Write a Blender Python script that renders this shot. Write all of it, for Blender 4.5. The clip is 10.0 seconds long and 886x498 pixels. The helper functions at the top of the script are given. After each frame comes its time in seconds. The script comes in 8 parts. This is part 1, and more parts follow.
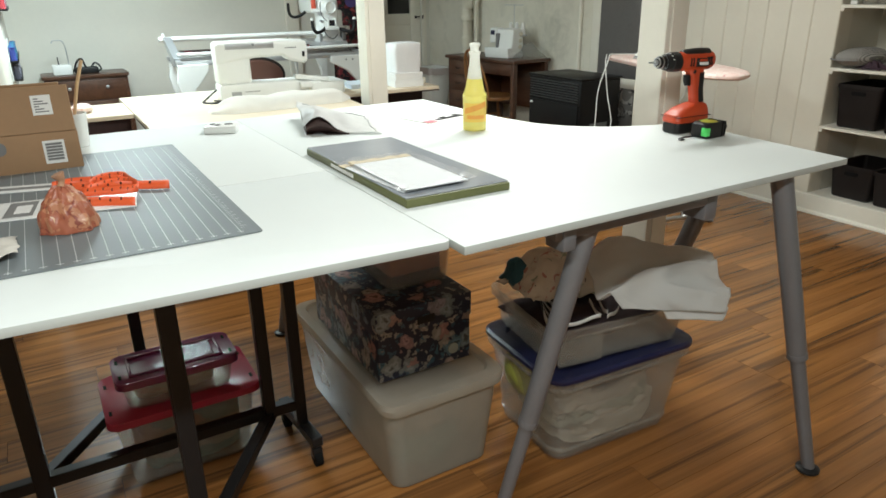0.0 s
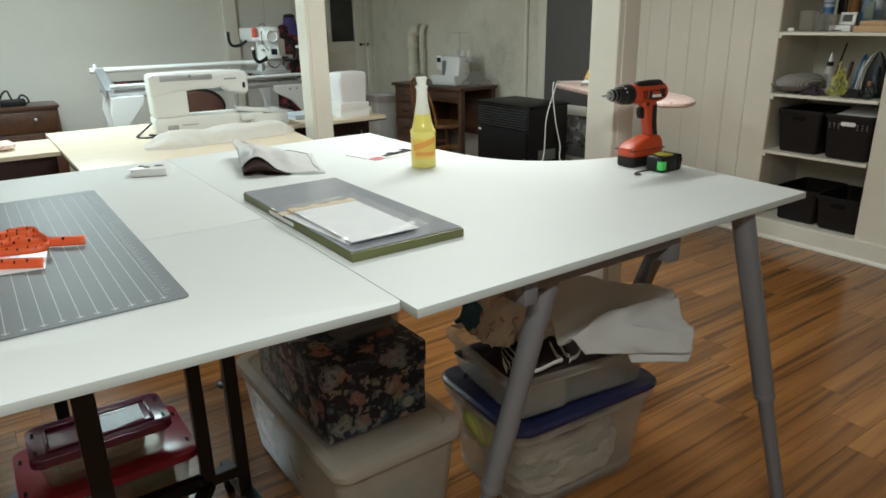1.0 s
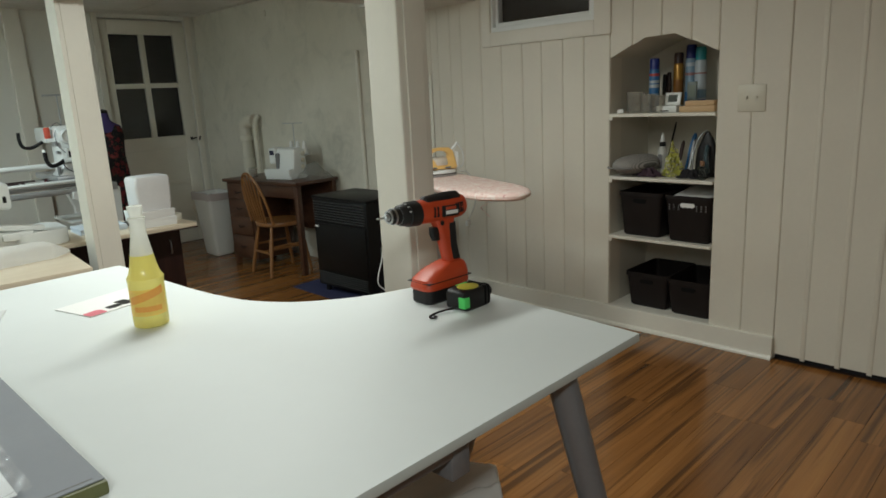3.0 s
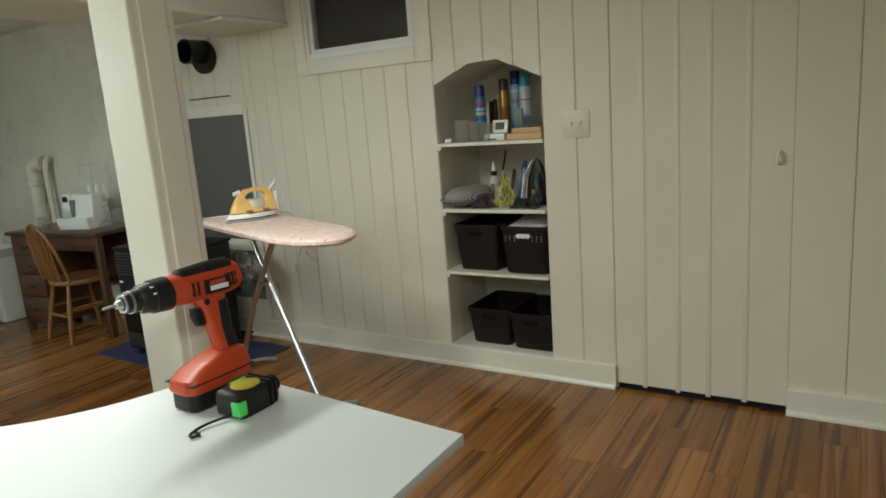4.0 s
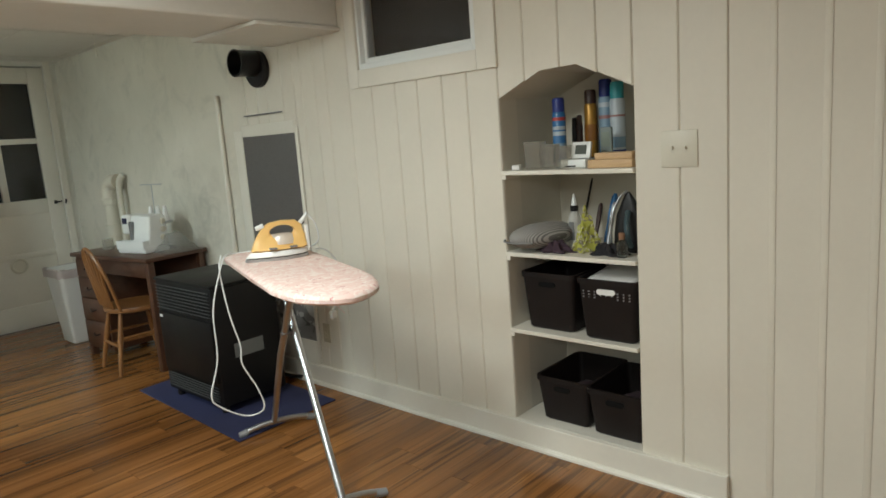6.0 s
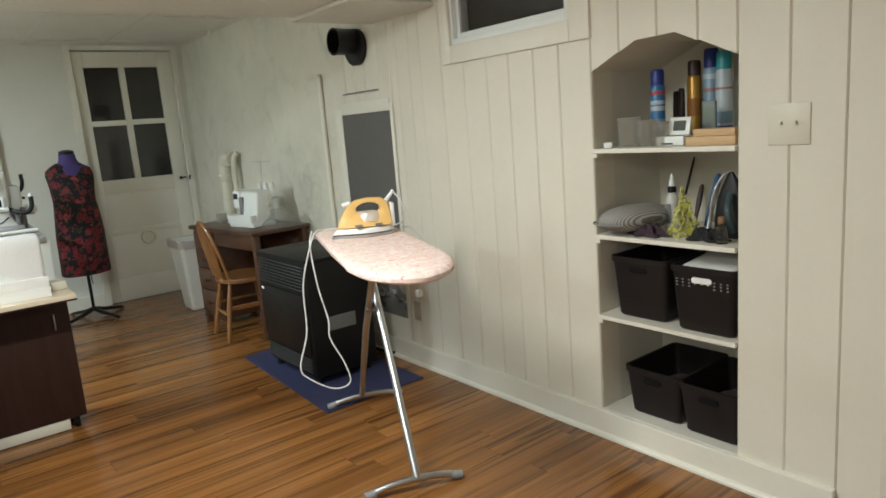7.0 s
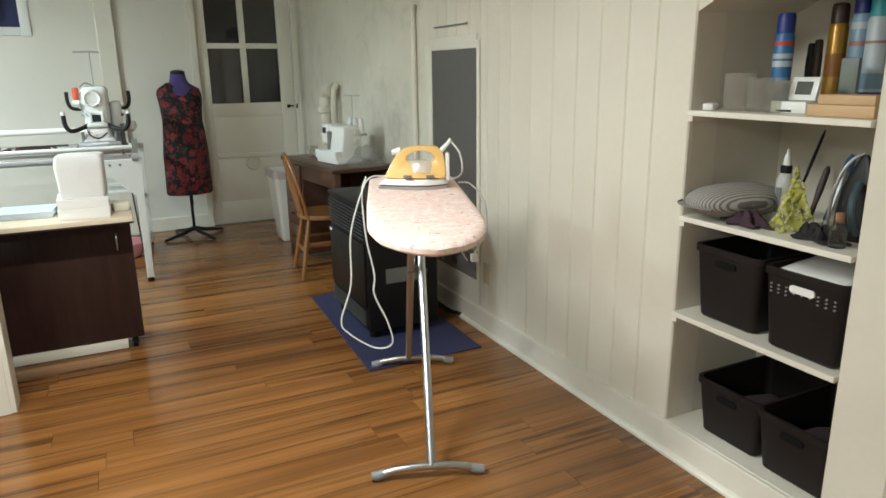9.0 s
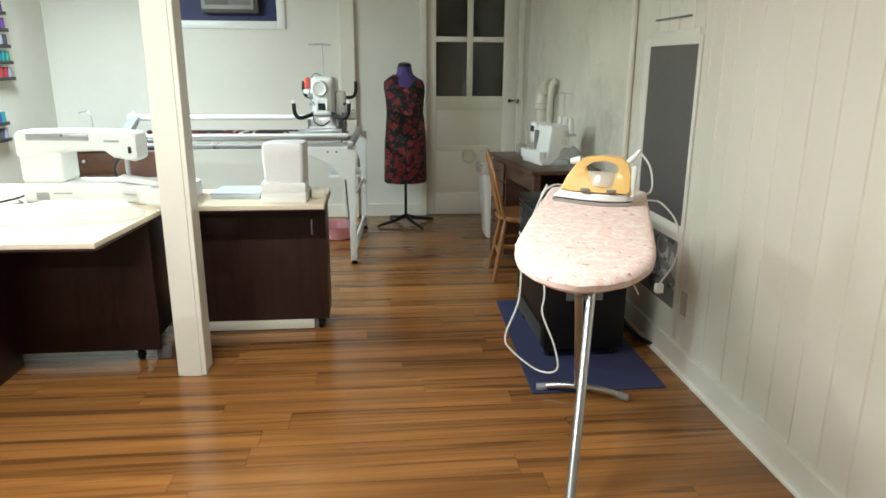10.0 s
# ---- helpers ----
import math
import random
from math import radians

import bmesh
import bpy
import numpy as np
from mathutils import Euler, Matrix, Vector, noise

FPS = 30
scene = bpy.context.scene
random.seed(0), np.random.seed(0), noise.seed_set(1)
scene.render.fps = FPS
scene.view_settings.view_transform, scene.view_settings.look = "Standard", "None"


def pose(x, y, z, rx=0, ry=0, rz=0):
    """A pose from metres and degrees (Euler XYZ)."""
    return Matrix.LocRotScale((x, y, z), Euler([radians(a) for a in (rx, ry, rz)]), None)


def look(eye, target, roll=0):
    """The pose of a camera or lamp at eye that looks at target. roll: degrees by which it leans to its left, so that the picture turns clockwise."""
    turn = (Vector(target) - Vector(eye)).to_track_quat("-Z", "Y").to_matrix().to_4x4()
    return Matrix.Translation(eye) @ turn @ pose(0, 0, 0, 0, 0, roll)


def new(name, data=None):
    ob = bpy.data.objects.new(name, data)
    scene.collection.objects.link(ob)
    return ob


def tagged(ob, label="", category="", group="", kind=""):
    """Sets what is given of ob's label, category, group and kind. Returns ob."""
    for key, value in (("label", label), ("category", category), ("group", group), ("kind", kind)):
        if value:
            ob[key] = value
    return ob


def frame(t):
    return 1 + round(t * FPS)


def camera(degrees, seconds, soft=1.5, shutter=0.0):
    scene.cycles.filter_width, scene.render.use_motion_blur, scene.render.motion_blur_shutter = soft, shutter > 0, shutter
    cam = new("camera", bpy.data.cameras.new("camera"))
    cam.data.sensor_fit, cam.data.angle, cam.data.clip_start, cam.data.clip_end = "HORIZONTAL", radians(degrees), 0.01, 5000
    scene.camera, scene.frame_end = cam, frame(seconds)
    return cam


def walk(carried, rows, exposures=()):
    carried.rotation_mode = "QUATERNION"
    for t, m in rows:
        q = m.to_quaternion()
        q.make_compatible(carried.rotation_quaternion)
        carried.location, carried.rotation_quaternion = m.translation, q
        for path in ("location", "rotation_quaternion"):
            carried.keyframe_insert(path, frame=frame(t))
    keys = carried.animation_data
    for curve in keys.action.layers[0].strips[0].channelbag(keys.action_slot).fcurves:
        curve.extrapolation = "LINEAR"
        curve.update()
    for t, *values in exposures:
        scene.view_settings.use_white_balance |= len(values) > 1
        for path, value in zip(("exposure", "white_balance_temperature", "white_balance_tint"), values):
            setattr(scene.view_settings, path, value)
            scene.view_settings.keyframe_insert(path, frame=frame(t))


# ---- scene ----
cam = camera(66.8, 10.0, 1.65)
PATH = [
    (0, (-0.102, 0.002, 1.348), (0.842, 1.613, 0.633), -0.9),
    (0.5, (-0.082, -0.003, 1.363), (0.938, 1.601, 0.743), -0.8),
    (1, (-0.031, 0.112, 1.366), (1.047, 1.665, 0.712), -1.1),
    (1.5, (0.043, 0.256, 1.388), (1.3, 1.688, 0.779), 0.5),
    (2, (0.177, 0.319, 1.381), (1.447, 1.73, 0.752), 0.2),
    (2.5, (0.399, 0.336, 1.403), (1.65, 1.792, 0.84), -1.2),
    (3, (0.541, 0.342, 1.4), (1.924, 1.715, 0.952), -2.9),
    (4.5, (1.089, 0.516, 1.404), (2.794, 1.484, 1.008), -4.3),
    (5, (1.301, 0.546, 1.391), (2.948, 1.615, 1.011), -4.3),
    (5.5, (1.5, 0.611, 1.412), (3.094, 1.763, 1.049), -4.2),
    (6, (1.644, 0.629, 1.414), (3.105, 1.955, 1.082), -4.2),
    (7.5, (1.847, 0.571, 1.38), (2.991, 2.164, 0.988), -4.3),
    (8, (1.934, 0.587, 1.372), (3.054, 2.186, 0.94), -3.2),
    (8.5, (2.096, 0.694, 1.393), (3.129, 2.356, 0.983), -1.3),
    (9, (2.27, 0.711, 1.378), (3.114, 2.451, 0.867), -0.8),
    (9.5, (2.452, 0.731, 1.375), (2.912, 2.589, 0.794), -1.6),
    (10, (2.573, 0.882, 1.393), (2.763, 2.802, 0.867), 0.3),
]
EXPOSURES = [(0, 0.28, 6500, 10), (0.5, -0.05, 6500, 10), (1, -0.18, 6500, 10), (2, -0.45, 6500, 10), (2.5, -0.55, 6500, 10), (3, -0.47, 6550, 9), (4.5, 0.21, 6620, 4),
             (5.5, 0.34, 6500, 8), (6, 0.38, 6500, 10), (7.5, 0.68, 6500, 10), (10, 0.77, 6450, 10)]
walk(cam, [(t, look(eye, target, roll)) for t, eye, target, roll in PATH], EXPOSURES)

# ---- world, lamps, exposure ----
world = bpy.data.worlds.new("world")
scene.world = world
world.use_nodes = True
world.node_tree.nodes["Background"].inputs[0].default_value = (0.010, 0.014, 0.03, 1)
world.node_tree.nodes["Background"].inputs[1].default_value = 0.3


def ceiling_lamp(x, y, sx, sy, watts, colour):
    data = bpy.data.lights.new("tube_light", "AREA")
    data.shape, data.size, data.size_y, data.energy, data.color = "RECTANGLE", sx, sy, watts, colour
    ob = new("tube_light", data)
    ob.matrix_world = pose(x, y, CEIL - 0.075)
    return ob


CEIL = 2.30
WX = 3.985            # face of the boarded wall
LAMPS = [
    (0.40, 5.15, 0.60, 0.60, 60, (0.79, 0.96, 1.0)),
    (1.75, 2.40, 1.2, 0.14, 40, (0.95, 1.0, 0.96)),
    (-0.15, -0.15, 1.2, 0.14, 47, (0.94, 1.0, 0.97)),
]
for lamp in LAMPS:
    ceiling_lamp(*lamp)


# ---- materials ----
def nodes_of(name):
    m = bpy.data.materials.new(name)
    m.use_nodes = True
    nt = m.node_tree
    return m, nt, nt.nodes["Principled BSDF"]


def link(nt, a, b):
    nt.links.new(a, b)


def coords(nt, scale=(1, 1, 1), by_object=False):
    """Object coordinates, stretched, with an offset of their own for each object if asked."""
    tc = nt.nodes.new("ShaderNodeTexCoord")
    mp = nt.nodes.new("ShaderNodeMapping")
    mp.inputs["Scale"].default_value = scale
    link(nt, tc.outputs["Object"], mp.inputs["Vector"])
    if by_object:
        info = nt.nodes.new("ShaderNodeObjectInfo")
        mul = nt.nodes.new("ShaderNodeMath")
        mul.operation, mul.inputs[1].default_value = "MULTIPLY", 60.0
        link(nt, info.outputs["Random"], mul.inputs[0])
        link(nt, mul.outputs[0], mp.inputs["Location"])
    return mp.outputs["Vector"]


def noise_tex(nt, vec, scale, detail=4.0, rough=0.55, distortion=0.0):
    n = nt.nodes.new("ShaderNodeTexNoise")
    n.inputs["Scale"].default_value = scale
    n.inputs["Detail"].default_value = detail
    n.inputs["Roughness"].default_value = rough
    n.inputs["Distortion"].default_value = distortion
    link(nt, vec, n.inputs["Vector"])
    return n.outputs["Fac"]


def ramp(nt, fac, stops):
    r = nt.nodes.new("ShaderNodeValToRGB")
    els = r.color_ramp.elements
    while len(els) < len(stops):
        els.new(0.5)
    for e, (p, c) in zip(els, stops):
        e.position, e.color = p, (*c, 1)
    link(nt, fac, r.inputs["Fac"])
    return r.outputs["Color"]


def mix(nt, fac, a, b, mode="MIX"):
    m = nt.nodes.new("ShaderNodeMix")
    m.data_type, m.blend_type = "RGBA", mode
    for sock, v in ((m.inputs["Factor"], fac), (m.inputs["A"], a), (m.inputs["B"], b)):
        if isinstance(v, (int, float)):
            sock.default_value = v
        elif isinstance(v, tuple):
            sock.default_value = (*v, 1)
        else:
            link(nt, v, sock)
    return m.outputs["Result"]


def bump(nt, bsdf, height, strength, distance=0.002):
    b = nt.nodes.new("ShaderNodeBump")
    b.inputs["Strength"].default_value = strength
    b.inputs["Distance"].default_value = distance
    link(nt, height, b.inputs["Height"])
    link(nt, b.outputs["Normal"], bsdf.inputs["Normal"])


def surface(name, colour, rough=0.5, metal=0.0, var=0.12, scale=6.0, grain=90.0, relief=0.12, dirt=None, coat=0.0, sheen=0.0, spec=0.5):
    """A plain painted, moulded or woven surface with blotches, fine grain and slight relief."""
    m, nt, b = nodes_of(name)
    v = coords(nt, by_object=True)
    big = noise_tex(nt, v, scale, 3)
    fine = noise_tex(nt, v, grain, 4)
    dark = tuple(c * (1 - var) for c in colour)
    light = tuple(min(1, c * (1 + var * 0.6)) for c in colour)
    col = ramp(nt, big, [(0.3, dark), (0.7, light)])
    col = mix(nt, 0.25, col, ramp(nt, fine, [(0.3, dark), (0.7, light)]))
    if dirt:
        spots = ramp(nt, noise_tex(nt, v, scale * 1.7, 6, 0.65), [(0.52, (0, 0, 0)), (0.72, (1, 1, 1))])
        sep = nt.nodes.new("ShaderNodeMath")
        sep.operation, sep.inputs[1].default_value = "MULTIPLY", 0.6
        link(nt, spots, sep.inputs[0])
        col = mix(nt, sep.outputs[0], col, dirt)
    link(nt, col, b.inputs["Base Color"])
    r = nt.nodes.new("ShaderNodeMapRange")
    r.inputs["To Min"].default_value, r.inputs["To Max"].default_value = max(0.03, rough - 0.08), min(1, rough + 0.08)
    link(nt, big, r.inputs["Value"])
    link(nt, r.outputs[0], b.inputs["Roughness"])
    b.inputs["Metallic"].default_value = metal
    b.inputs["Coat Weight"].default_value = coat
    b.inputs["Sheen Weight"].default_value = sheen
    b.inputs["Specular IOR Level"].default_value = spec
    if relief:
        bump(nt, b, fine, relief, 0.001)
    return m


def wood(name, light, dark, rough=0.4, along=(1, 14, 14), scale=3.0, coat=0.0, spec=0.5):
    m, nt, b = nodes_of(name)
    b.inputs["Specular IOR Level"].default_value = spec
    v = coords(nt, along, True)
    grain = noise_tex(nt, v, scale, 6, 0.6, 0.6)
    fine = noise_tex(nt, v, scale * 7, 4, 0.6)
    col = ramp(nt, grain, [(0.3, dark), (0.7, light)])
    col = mix(nt, 0.35, col, ramp(nt, fine, [(0.3, dark), (0.65, light)]))
    link(nt, col, b.inputs["Base Color"])
    b.inputs["Roughness"].default_value = rough
    b.inputs["Coat Weight"].default_value = coat
    bump(nt, b, fine, 0.15, 0.001)
    return m


def tigerwood():
    """Glossy laminate planks: orange-brown with long dark streaks, each plank its own."""
    m, nt, b = nodes_of("tigerwood_laminate")
    body = noise_tex(nt, coords(nt, (0.30, 9.0, 1.0), True), 1.6, 5, 0.55, 0.8)
    broad = noise_tex(nt, coords(nt, (0.30, 10.0, 1.0), True), 2.1, 4, 0.55, 0.9)
    thin = noise_tex(nt, coords(nt, (0.26, 26.0, 1.0), True), 1.9, 3, 0.5, 0.4)
    fine = noise_tex(nt, coords(nt, (2.0, 90.0, 1.0), True), 3.0, 4, 0.6)
    col = ramp(nt, body, [(0.25, (0.165, 0.066, 0.018)), (0.5, (0.285, 0.118, 0.031)), (0.75, (0.42, 0.188, 0.054))])
    for streak, lo, hi, depth in ((broad, 0.53, 0.64, 0.72), (thin, 0.58, 0.67, 0.48)):
        dark = ramp(nt, streak, [(lo, (0, 0, 0)), (hi, (depth, depth, depth))])
        col = mix(nt, dark, col, (0.036, 0.016, 0.007))
    col = mix(nt, 0.12, col, ramp(nt, fine, [(0.3, (0.12, 0.05, 0.02)), (0.7, (0.40, 0.2, 0.08))]))
    info = nt.nodes.new("ShaderNodeObjectInfo")
    tone = ramp(nt, info.outputs["Random"], [(0.0, (0.80, 0.78, 0.76)), (0.5, (0.94, 0.94, 0.94)), (1.0, (1.08, 1.06, 1.03))])
    col = mix(nt, 1.0, col, tone, "MULTIPLY")
    link(nt, col, b.inputs["Base Color"])
    r = nt.nodes.new("ShaderNodeMapRange")
    r.inputs["To Min"].default_value, r.inputs["To Max"].default_value = 0.15, 0.27
    link(nt, fine, r.inputs["Value"])
    link(nt, r.outputs[0], b.inputs["Roughness"])
    bump(nt, b, fine, 0.10, 0.0008)
    return m


def plaster():
    """Old cream plaster: trowel marks, cloudy patches and a grey damp stain over the desk."""
    m, nt, b = nodes_of("stained_plaster")
    v = coords(nt)
    big = noise_tex(nt, v, 1.3, 5, 0.6, 0.4)
    mid = noise_tex(nt, v, 4.2, 6, 0.68, 0.9)
    small = noise_tex(nt, v, 13.0, 5, 0.65, 0.5)
    col = ramp(nt, big, [(0.3, (0.66, 0.63, 0.53)), (0.65, (0.77, 0.74, 0.64))])
    stain = ramp(nt, mid, [(0.50, (0, 0, 0)), (0.70, (0.42, 0.42, 0.42))])
    col = mix(nt, stain, col, (0.48, 0.47, 0.40))
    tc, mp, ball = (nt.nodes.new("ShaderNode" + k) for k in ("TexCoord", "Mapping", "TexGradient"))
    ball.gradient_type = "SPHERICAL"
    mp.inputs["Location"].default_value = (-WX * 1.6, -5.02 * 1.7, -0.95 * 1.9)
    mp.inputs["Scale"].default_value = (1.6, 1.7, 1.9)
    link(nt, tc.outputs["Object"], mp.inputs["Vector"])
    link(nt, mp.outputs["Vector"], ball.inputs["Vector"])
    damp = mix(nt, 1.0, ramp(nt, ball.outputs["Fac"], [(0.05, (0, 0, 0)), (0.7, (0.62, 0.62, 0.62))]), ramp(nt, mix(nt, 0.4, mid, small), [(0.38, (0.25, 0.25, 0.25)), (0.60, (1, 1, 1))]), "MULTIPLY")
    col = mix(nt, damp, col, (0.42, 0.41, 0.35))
    link(nt, col, b.inputs["Base Color"])
    b.inputs["Roughness"].default_value = 0.75
    bump(nt, b, mix(nt, 0.35, mid, small), 0.42, 0.010)
    return m


def glass(name, colour=(1, 1, 1), rough=0.02):
    m, nt, b = nodes_of(name)
    b.inputs["Base Color"].default_value = (*colour, 1)
    b.inputs["Roughness"].default_value = rough
    b.inputs["Transmission Weight"].default_value = 1.0
    b.inputs["IOR"].default_value = 1.45
    return m


def milky(name, colour, rough=0.3, clear=0.45, gloss_lo=0.035, gloss_hi=0.40):
    """Thin translucent plastic: part clear, part scattering, with a glossy skin."""
    m = bpy.data.materials.new(name)
    m.use_nodes = True
    nt = m.node_tree
    nt.nodes.remove(nt.nodes["Principled BSDF"])
    v = coords(nt, by_object=True)
    big = noise_tex(nt, v, 6.0, 4)
    col = ramp(nt, big, [(0.3, tuple(c * 0.90 for c in colour)), (0.7, colour)])
    diff, thru, see, gloss = (nt.nodes.new("ShaderNodeBsdf" + k) for k in ("Diffuse", "Translucent", "Transparent", "Anisotropic"))
    for n in (diff, thru):
        link(nt, col, n.inputs["Color"])
    see.inputs["Color"].default_value = (*[c ** 0.5 for c in colour], 1)
    gloss.inputs["Roughness"].default_value = rough
    body, half, skin = (nt.nodes.new("ShaderNodeMixShader") for _ in range(3))
    body.inputs[0].default_value = 0.45
    link(nt, diff.outputs[0], body.inputs[1])
    link(nt, thru.outputs[0], body.inputs[2])
    r = nt.nodes.new("ShaderNodeMapRange")
    r.inputs["To Min"].default_value, r.inputs["To Max"].default_value = clear - 0.12, clear + 0.12
    link(nt, big, r.inputs["Value"])
    link(nt, r.outputs[0], half.inputs[0])
    link(nt, body.outputs[0], half.inputs[1])
    link(nt, see.outputs[0], half.inputs[2])
    fr = nt.nodes.new("ShaderNodeLayerWeight")
    fr.inputs["Blend"].default_value = 0.5
    sharp = nt.nodes.new("ShaderNodeMath")
    sharp.operation, sharp.inputs[1].default_value = "POWER", 3.5
    link(nt, fr.outputs["Facing"], sharp.inputs[0])
    rim = nt.nodes.new("ShaderNodeMapRange")
    rim.inputs["To Min"].default_value, rim.inputs["To Max"].default_value = gloss_lo, gloss_hi
    link(nt, sharp.outputs[0], rim.inputs["Value"])
    link(nt, rim.outputs[0], skin.inputs[0])
    link(nt, half.outputs[0], skin.inputs[1])
    link(nt, gloss.outputs[0], skin.inputs[2])
    link(nt, skin.outputs[0], nt.nodes["Material Output"].inputs["Surface"])
    return m


def flower_print(name, ground, petals, leaf, scale=15.0, rough=0.45):
    """Dark card printed with scattered many-petalled flowers and leaves."""
    m, nt, b = nodes_of(name)
    v = coords(nt)
    warp = nt.nodes.new("ShaderNodeTexNoise")
    warp.inputs["Scale"].default_value, warp.inputs["Detail"].default_value = 34.0, 2.0
    link(nt, v, warp.inputs["Vector"])
    bent = nt.nodes.new("ShaderNodeMix")
    bent.data_type, bent.blend_type = "RGBA", "LINEAR_LIGHT"
    bent.inputs["Factor"].default_value = 0.035
    link(nt, v, bent.inputs["A"])
    link(nt, warp.outputs["Color"], bent.inputs["B"])
    col = ground
    for k, (sc, edge) in enumerate(((scale * 2.3, 0.40), (scale, 0.47))):
        vo = nt.nodes.new("ShaderNodeTexVoronoi")
        vo.inputs["Scale"].default_value = sc
        link(nt, bent.outputs["Result"], vo.inputs["Vector"])
        kind = nt.nodes.new("ShaderNodeSeparateColor")
        link(nt, vo.outputs["Color"], kind.inputs[0])
        tint = ramp(nt, kind.outputs[0], [(0.0, leaf), (0.45, (leaf[0] * 0.5, leaf[1] * 0.6, leaf[2] * 0.7)), (1.0, petals[2])]) if k == 0 else ramp(nt, kind.outputs[1], [(0.0, petals[0]), (0.35, petals[1]), (0.6, petals[2]), (1.0, petals[0])])
        rim = ramp(nt, vo.outputs["Distance"], [(edge - 0.02, (1, 1, 1)), (edge, (0, 0, 0))])
        core = ramp(nt, vo.outputs["Distance"], [(edge * 0.25, (0.25, 0.22, 0.2)), (edge * 0.5, (1, 1, 1)), (edge * 0.8, (0.6, 0.6, 0.6))])
        col = mix(nt, rim, col, mix(nt, 1.0, tint, core, "MULTIPLY"))
    link(nt, col, b.inputs["Base Color"])
    b.inputs["Roughness"].default_value = rough
    return m


def print_fabric(name, ground, spots, scale=18.0, rough=0.85):
    """Cloth or paper with a blotchy printed pattern: spots = (colour, threshold) on cells of random kind."""
    m, nt, b = nodes_of(name)
    v = coords(nt)
    col = None
    for i, (c, lo) in enumerate(spots):
        n = nt.nodes.new("ShaderNodeTexNoise")
        n.inputs["Scale"].default_value = scale * (1 + 0.35 * i)
        n.inputs["Detail"].default_value = 2.5
        n.inputs["Distortion"].default_value = 1.2
        mp = nt.nodes.new("ShaderNodeMapping")
        mp.inputs["Location"].default_value = (3.7 * i, 1.9 * i, 5.1 * i)
        link(nt, v, mp.inputs["Vector"])
        link(nt, mp.outputs[0], n.inputs["Vector"])
        f = ramp(nt, n.outputs["Fac"], [(lo, (0, 0, 0)), (lo + 0.03, (1, 1, 1))])
        col = mix(nt, f, col if col is not None else ground, c)
    link(nt, col, b.inputs["Base Color"])
    b.inputs["Roughness"].default_value = rough
    bump(nt, b, noise_tex(nt, v, 250.0, 2), 0.2, 0.001)
    return m


M_BOARD = surface("cream_board_paint", (0.74, 0.70, 0.60), 0.48, var=0.05, scale=2.2, grain=45, relief=0.10)
M_TRIM = surface("cream_gloss_trim", (0.78, 0.75, 0.66), 0.35, var=0.05, scale=3, grain=40, relief=0.08)
M_WALLN = surface("pale_wall_paint", (0.74, 0.73, 0.66), 0.6, var=0.05, scale=1.5, grain=30, relief=0.15)
M_CEIL = surface("ceiling_paint", (0.74, 0.72, 0.66), 0.7, var=0.06, scale=2.5, grain=40, relief=0.15)
# slightly darker than the board and trim creams; also switch slots, cabinet bottom board
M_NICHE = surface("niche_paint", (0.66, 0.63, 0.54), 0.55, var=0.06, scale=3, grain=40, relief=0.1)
M_PLASTER = plaster()
M_FLOOR = tigerwood()
M_GAP = surface("dark_joint", (0.03, 0.015, 0.008), 0.7, relief=0)
M_GLASS = glass("window_glass")
M_NIGHT = surface("night_behind_glass", (0.012, 0.012, 0.016), 0.6, relief=0)
M_NIGHTBLUE = surface("blue_night_sheet", (0.006, 0.012, 0.09), 0.5, relief=0)
M_WHITELAM = surface("white_laminate", (0.69, 0.73, 0.72), 0.56, var=0.025, scale=3, grain=25, relief=0.02)
# white edging coloured grey: shade on the table sides, put into the colour
M_EDGESHADE = surface("grey_white_edge_band", (0.46, 0.49, 0.47), 0.5, var=0.05, scale=5, grain=40, relief=0.05)
M_GREYSTEEL = surface("grey_powder_steel", (0.20, 0.205, 0.22), 0.38, metal=0.35, var=0.1, grain=120, relief=0.06)
M_BLACKSTEEL = surface("black_powder_steel", (0.014, 0.0135, 0.014), 0.36, metal=0.0, var=0.2, grain=120, relief=0.05, spec=0.28)
M_BLACK = surface("black_plastic", (0.014, 0.0135, 0.014), 0.45, var=0.2, grain=100, relief=0.08, spec=0.3)
M_DKBROWN = surface("dark_brown_weave", (0.014, 0.0105, 0.0098), 0.5, var=0.25, grain=140, relief=0.25, spec=0.25)
M_CHROME = surface("brushed_chrome", (0.52, 0.54, 0.56), 0.34, metal=1.0, var=0.06, grain=150, relief=0.05)
M_WHITEPL = surface("white_plastic", (0.81, 0.83, 0.81), 0.33, var=0.03, scale=5, relief=0.02)
M_OFFWHITE = surface("ivory_plastic", (0.70, 0.67, 0.56), 0.4, var=0.05, relief=0.03)
M_BEIGE = surface("beige_outlet_plastic", (0.50, 0.45, 0.33), 0.45, var=0.06, relief=0.03)
M_SILVER = surface("silver_paint", (0.50, 0.52, 0.54), 0.3, metal=0.6, var=0.06, relief=0.03)
M_MAPLE = wood("pale_maple_top", (0.77, 0.67, 0.52), (0.66, 0.56, 0.42), 0.38, (1.2, 12, 1), 2.5)
M_ESPRESSO = wood("espresso_panel", (0.045, 0.020, 0.016), (0.020, 0.009, 0.008), 0.4, (8, 8, 0.8), 3, 0.0, 0.25)
M_WALNUT = wood("dark_walnut", (0.115, 0.050, 0.026), (0.042, 0.017, 0.010), 0.38, (10, 1, 10), 3, 0.15)
M_OAK = wood("honey_oak", (0.31, 0.140, 0.045), (0.18, 0.074, 0.023), 0.36, (9, 9, 1.2), 3, 0.2)
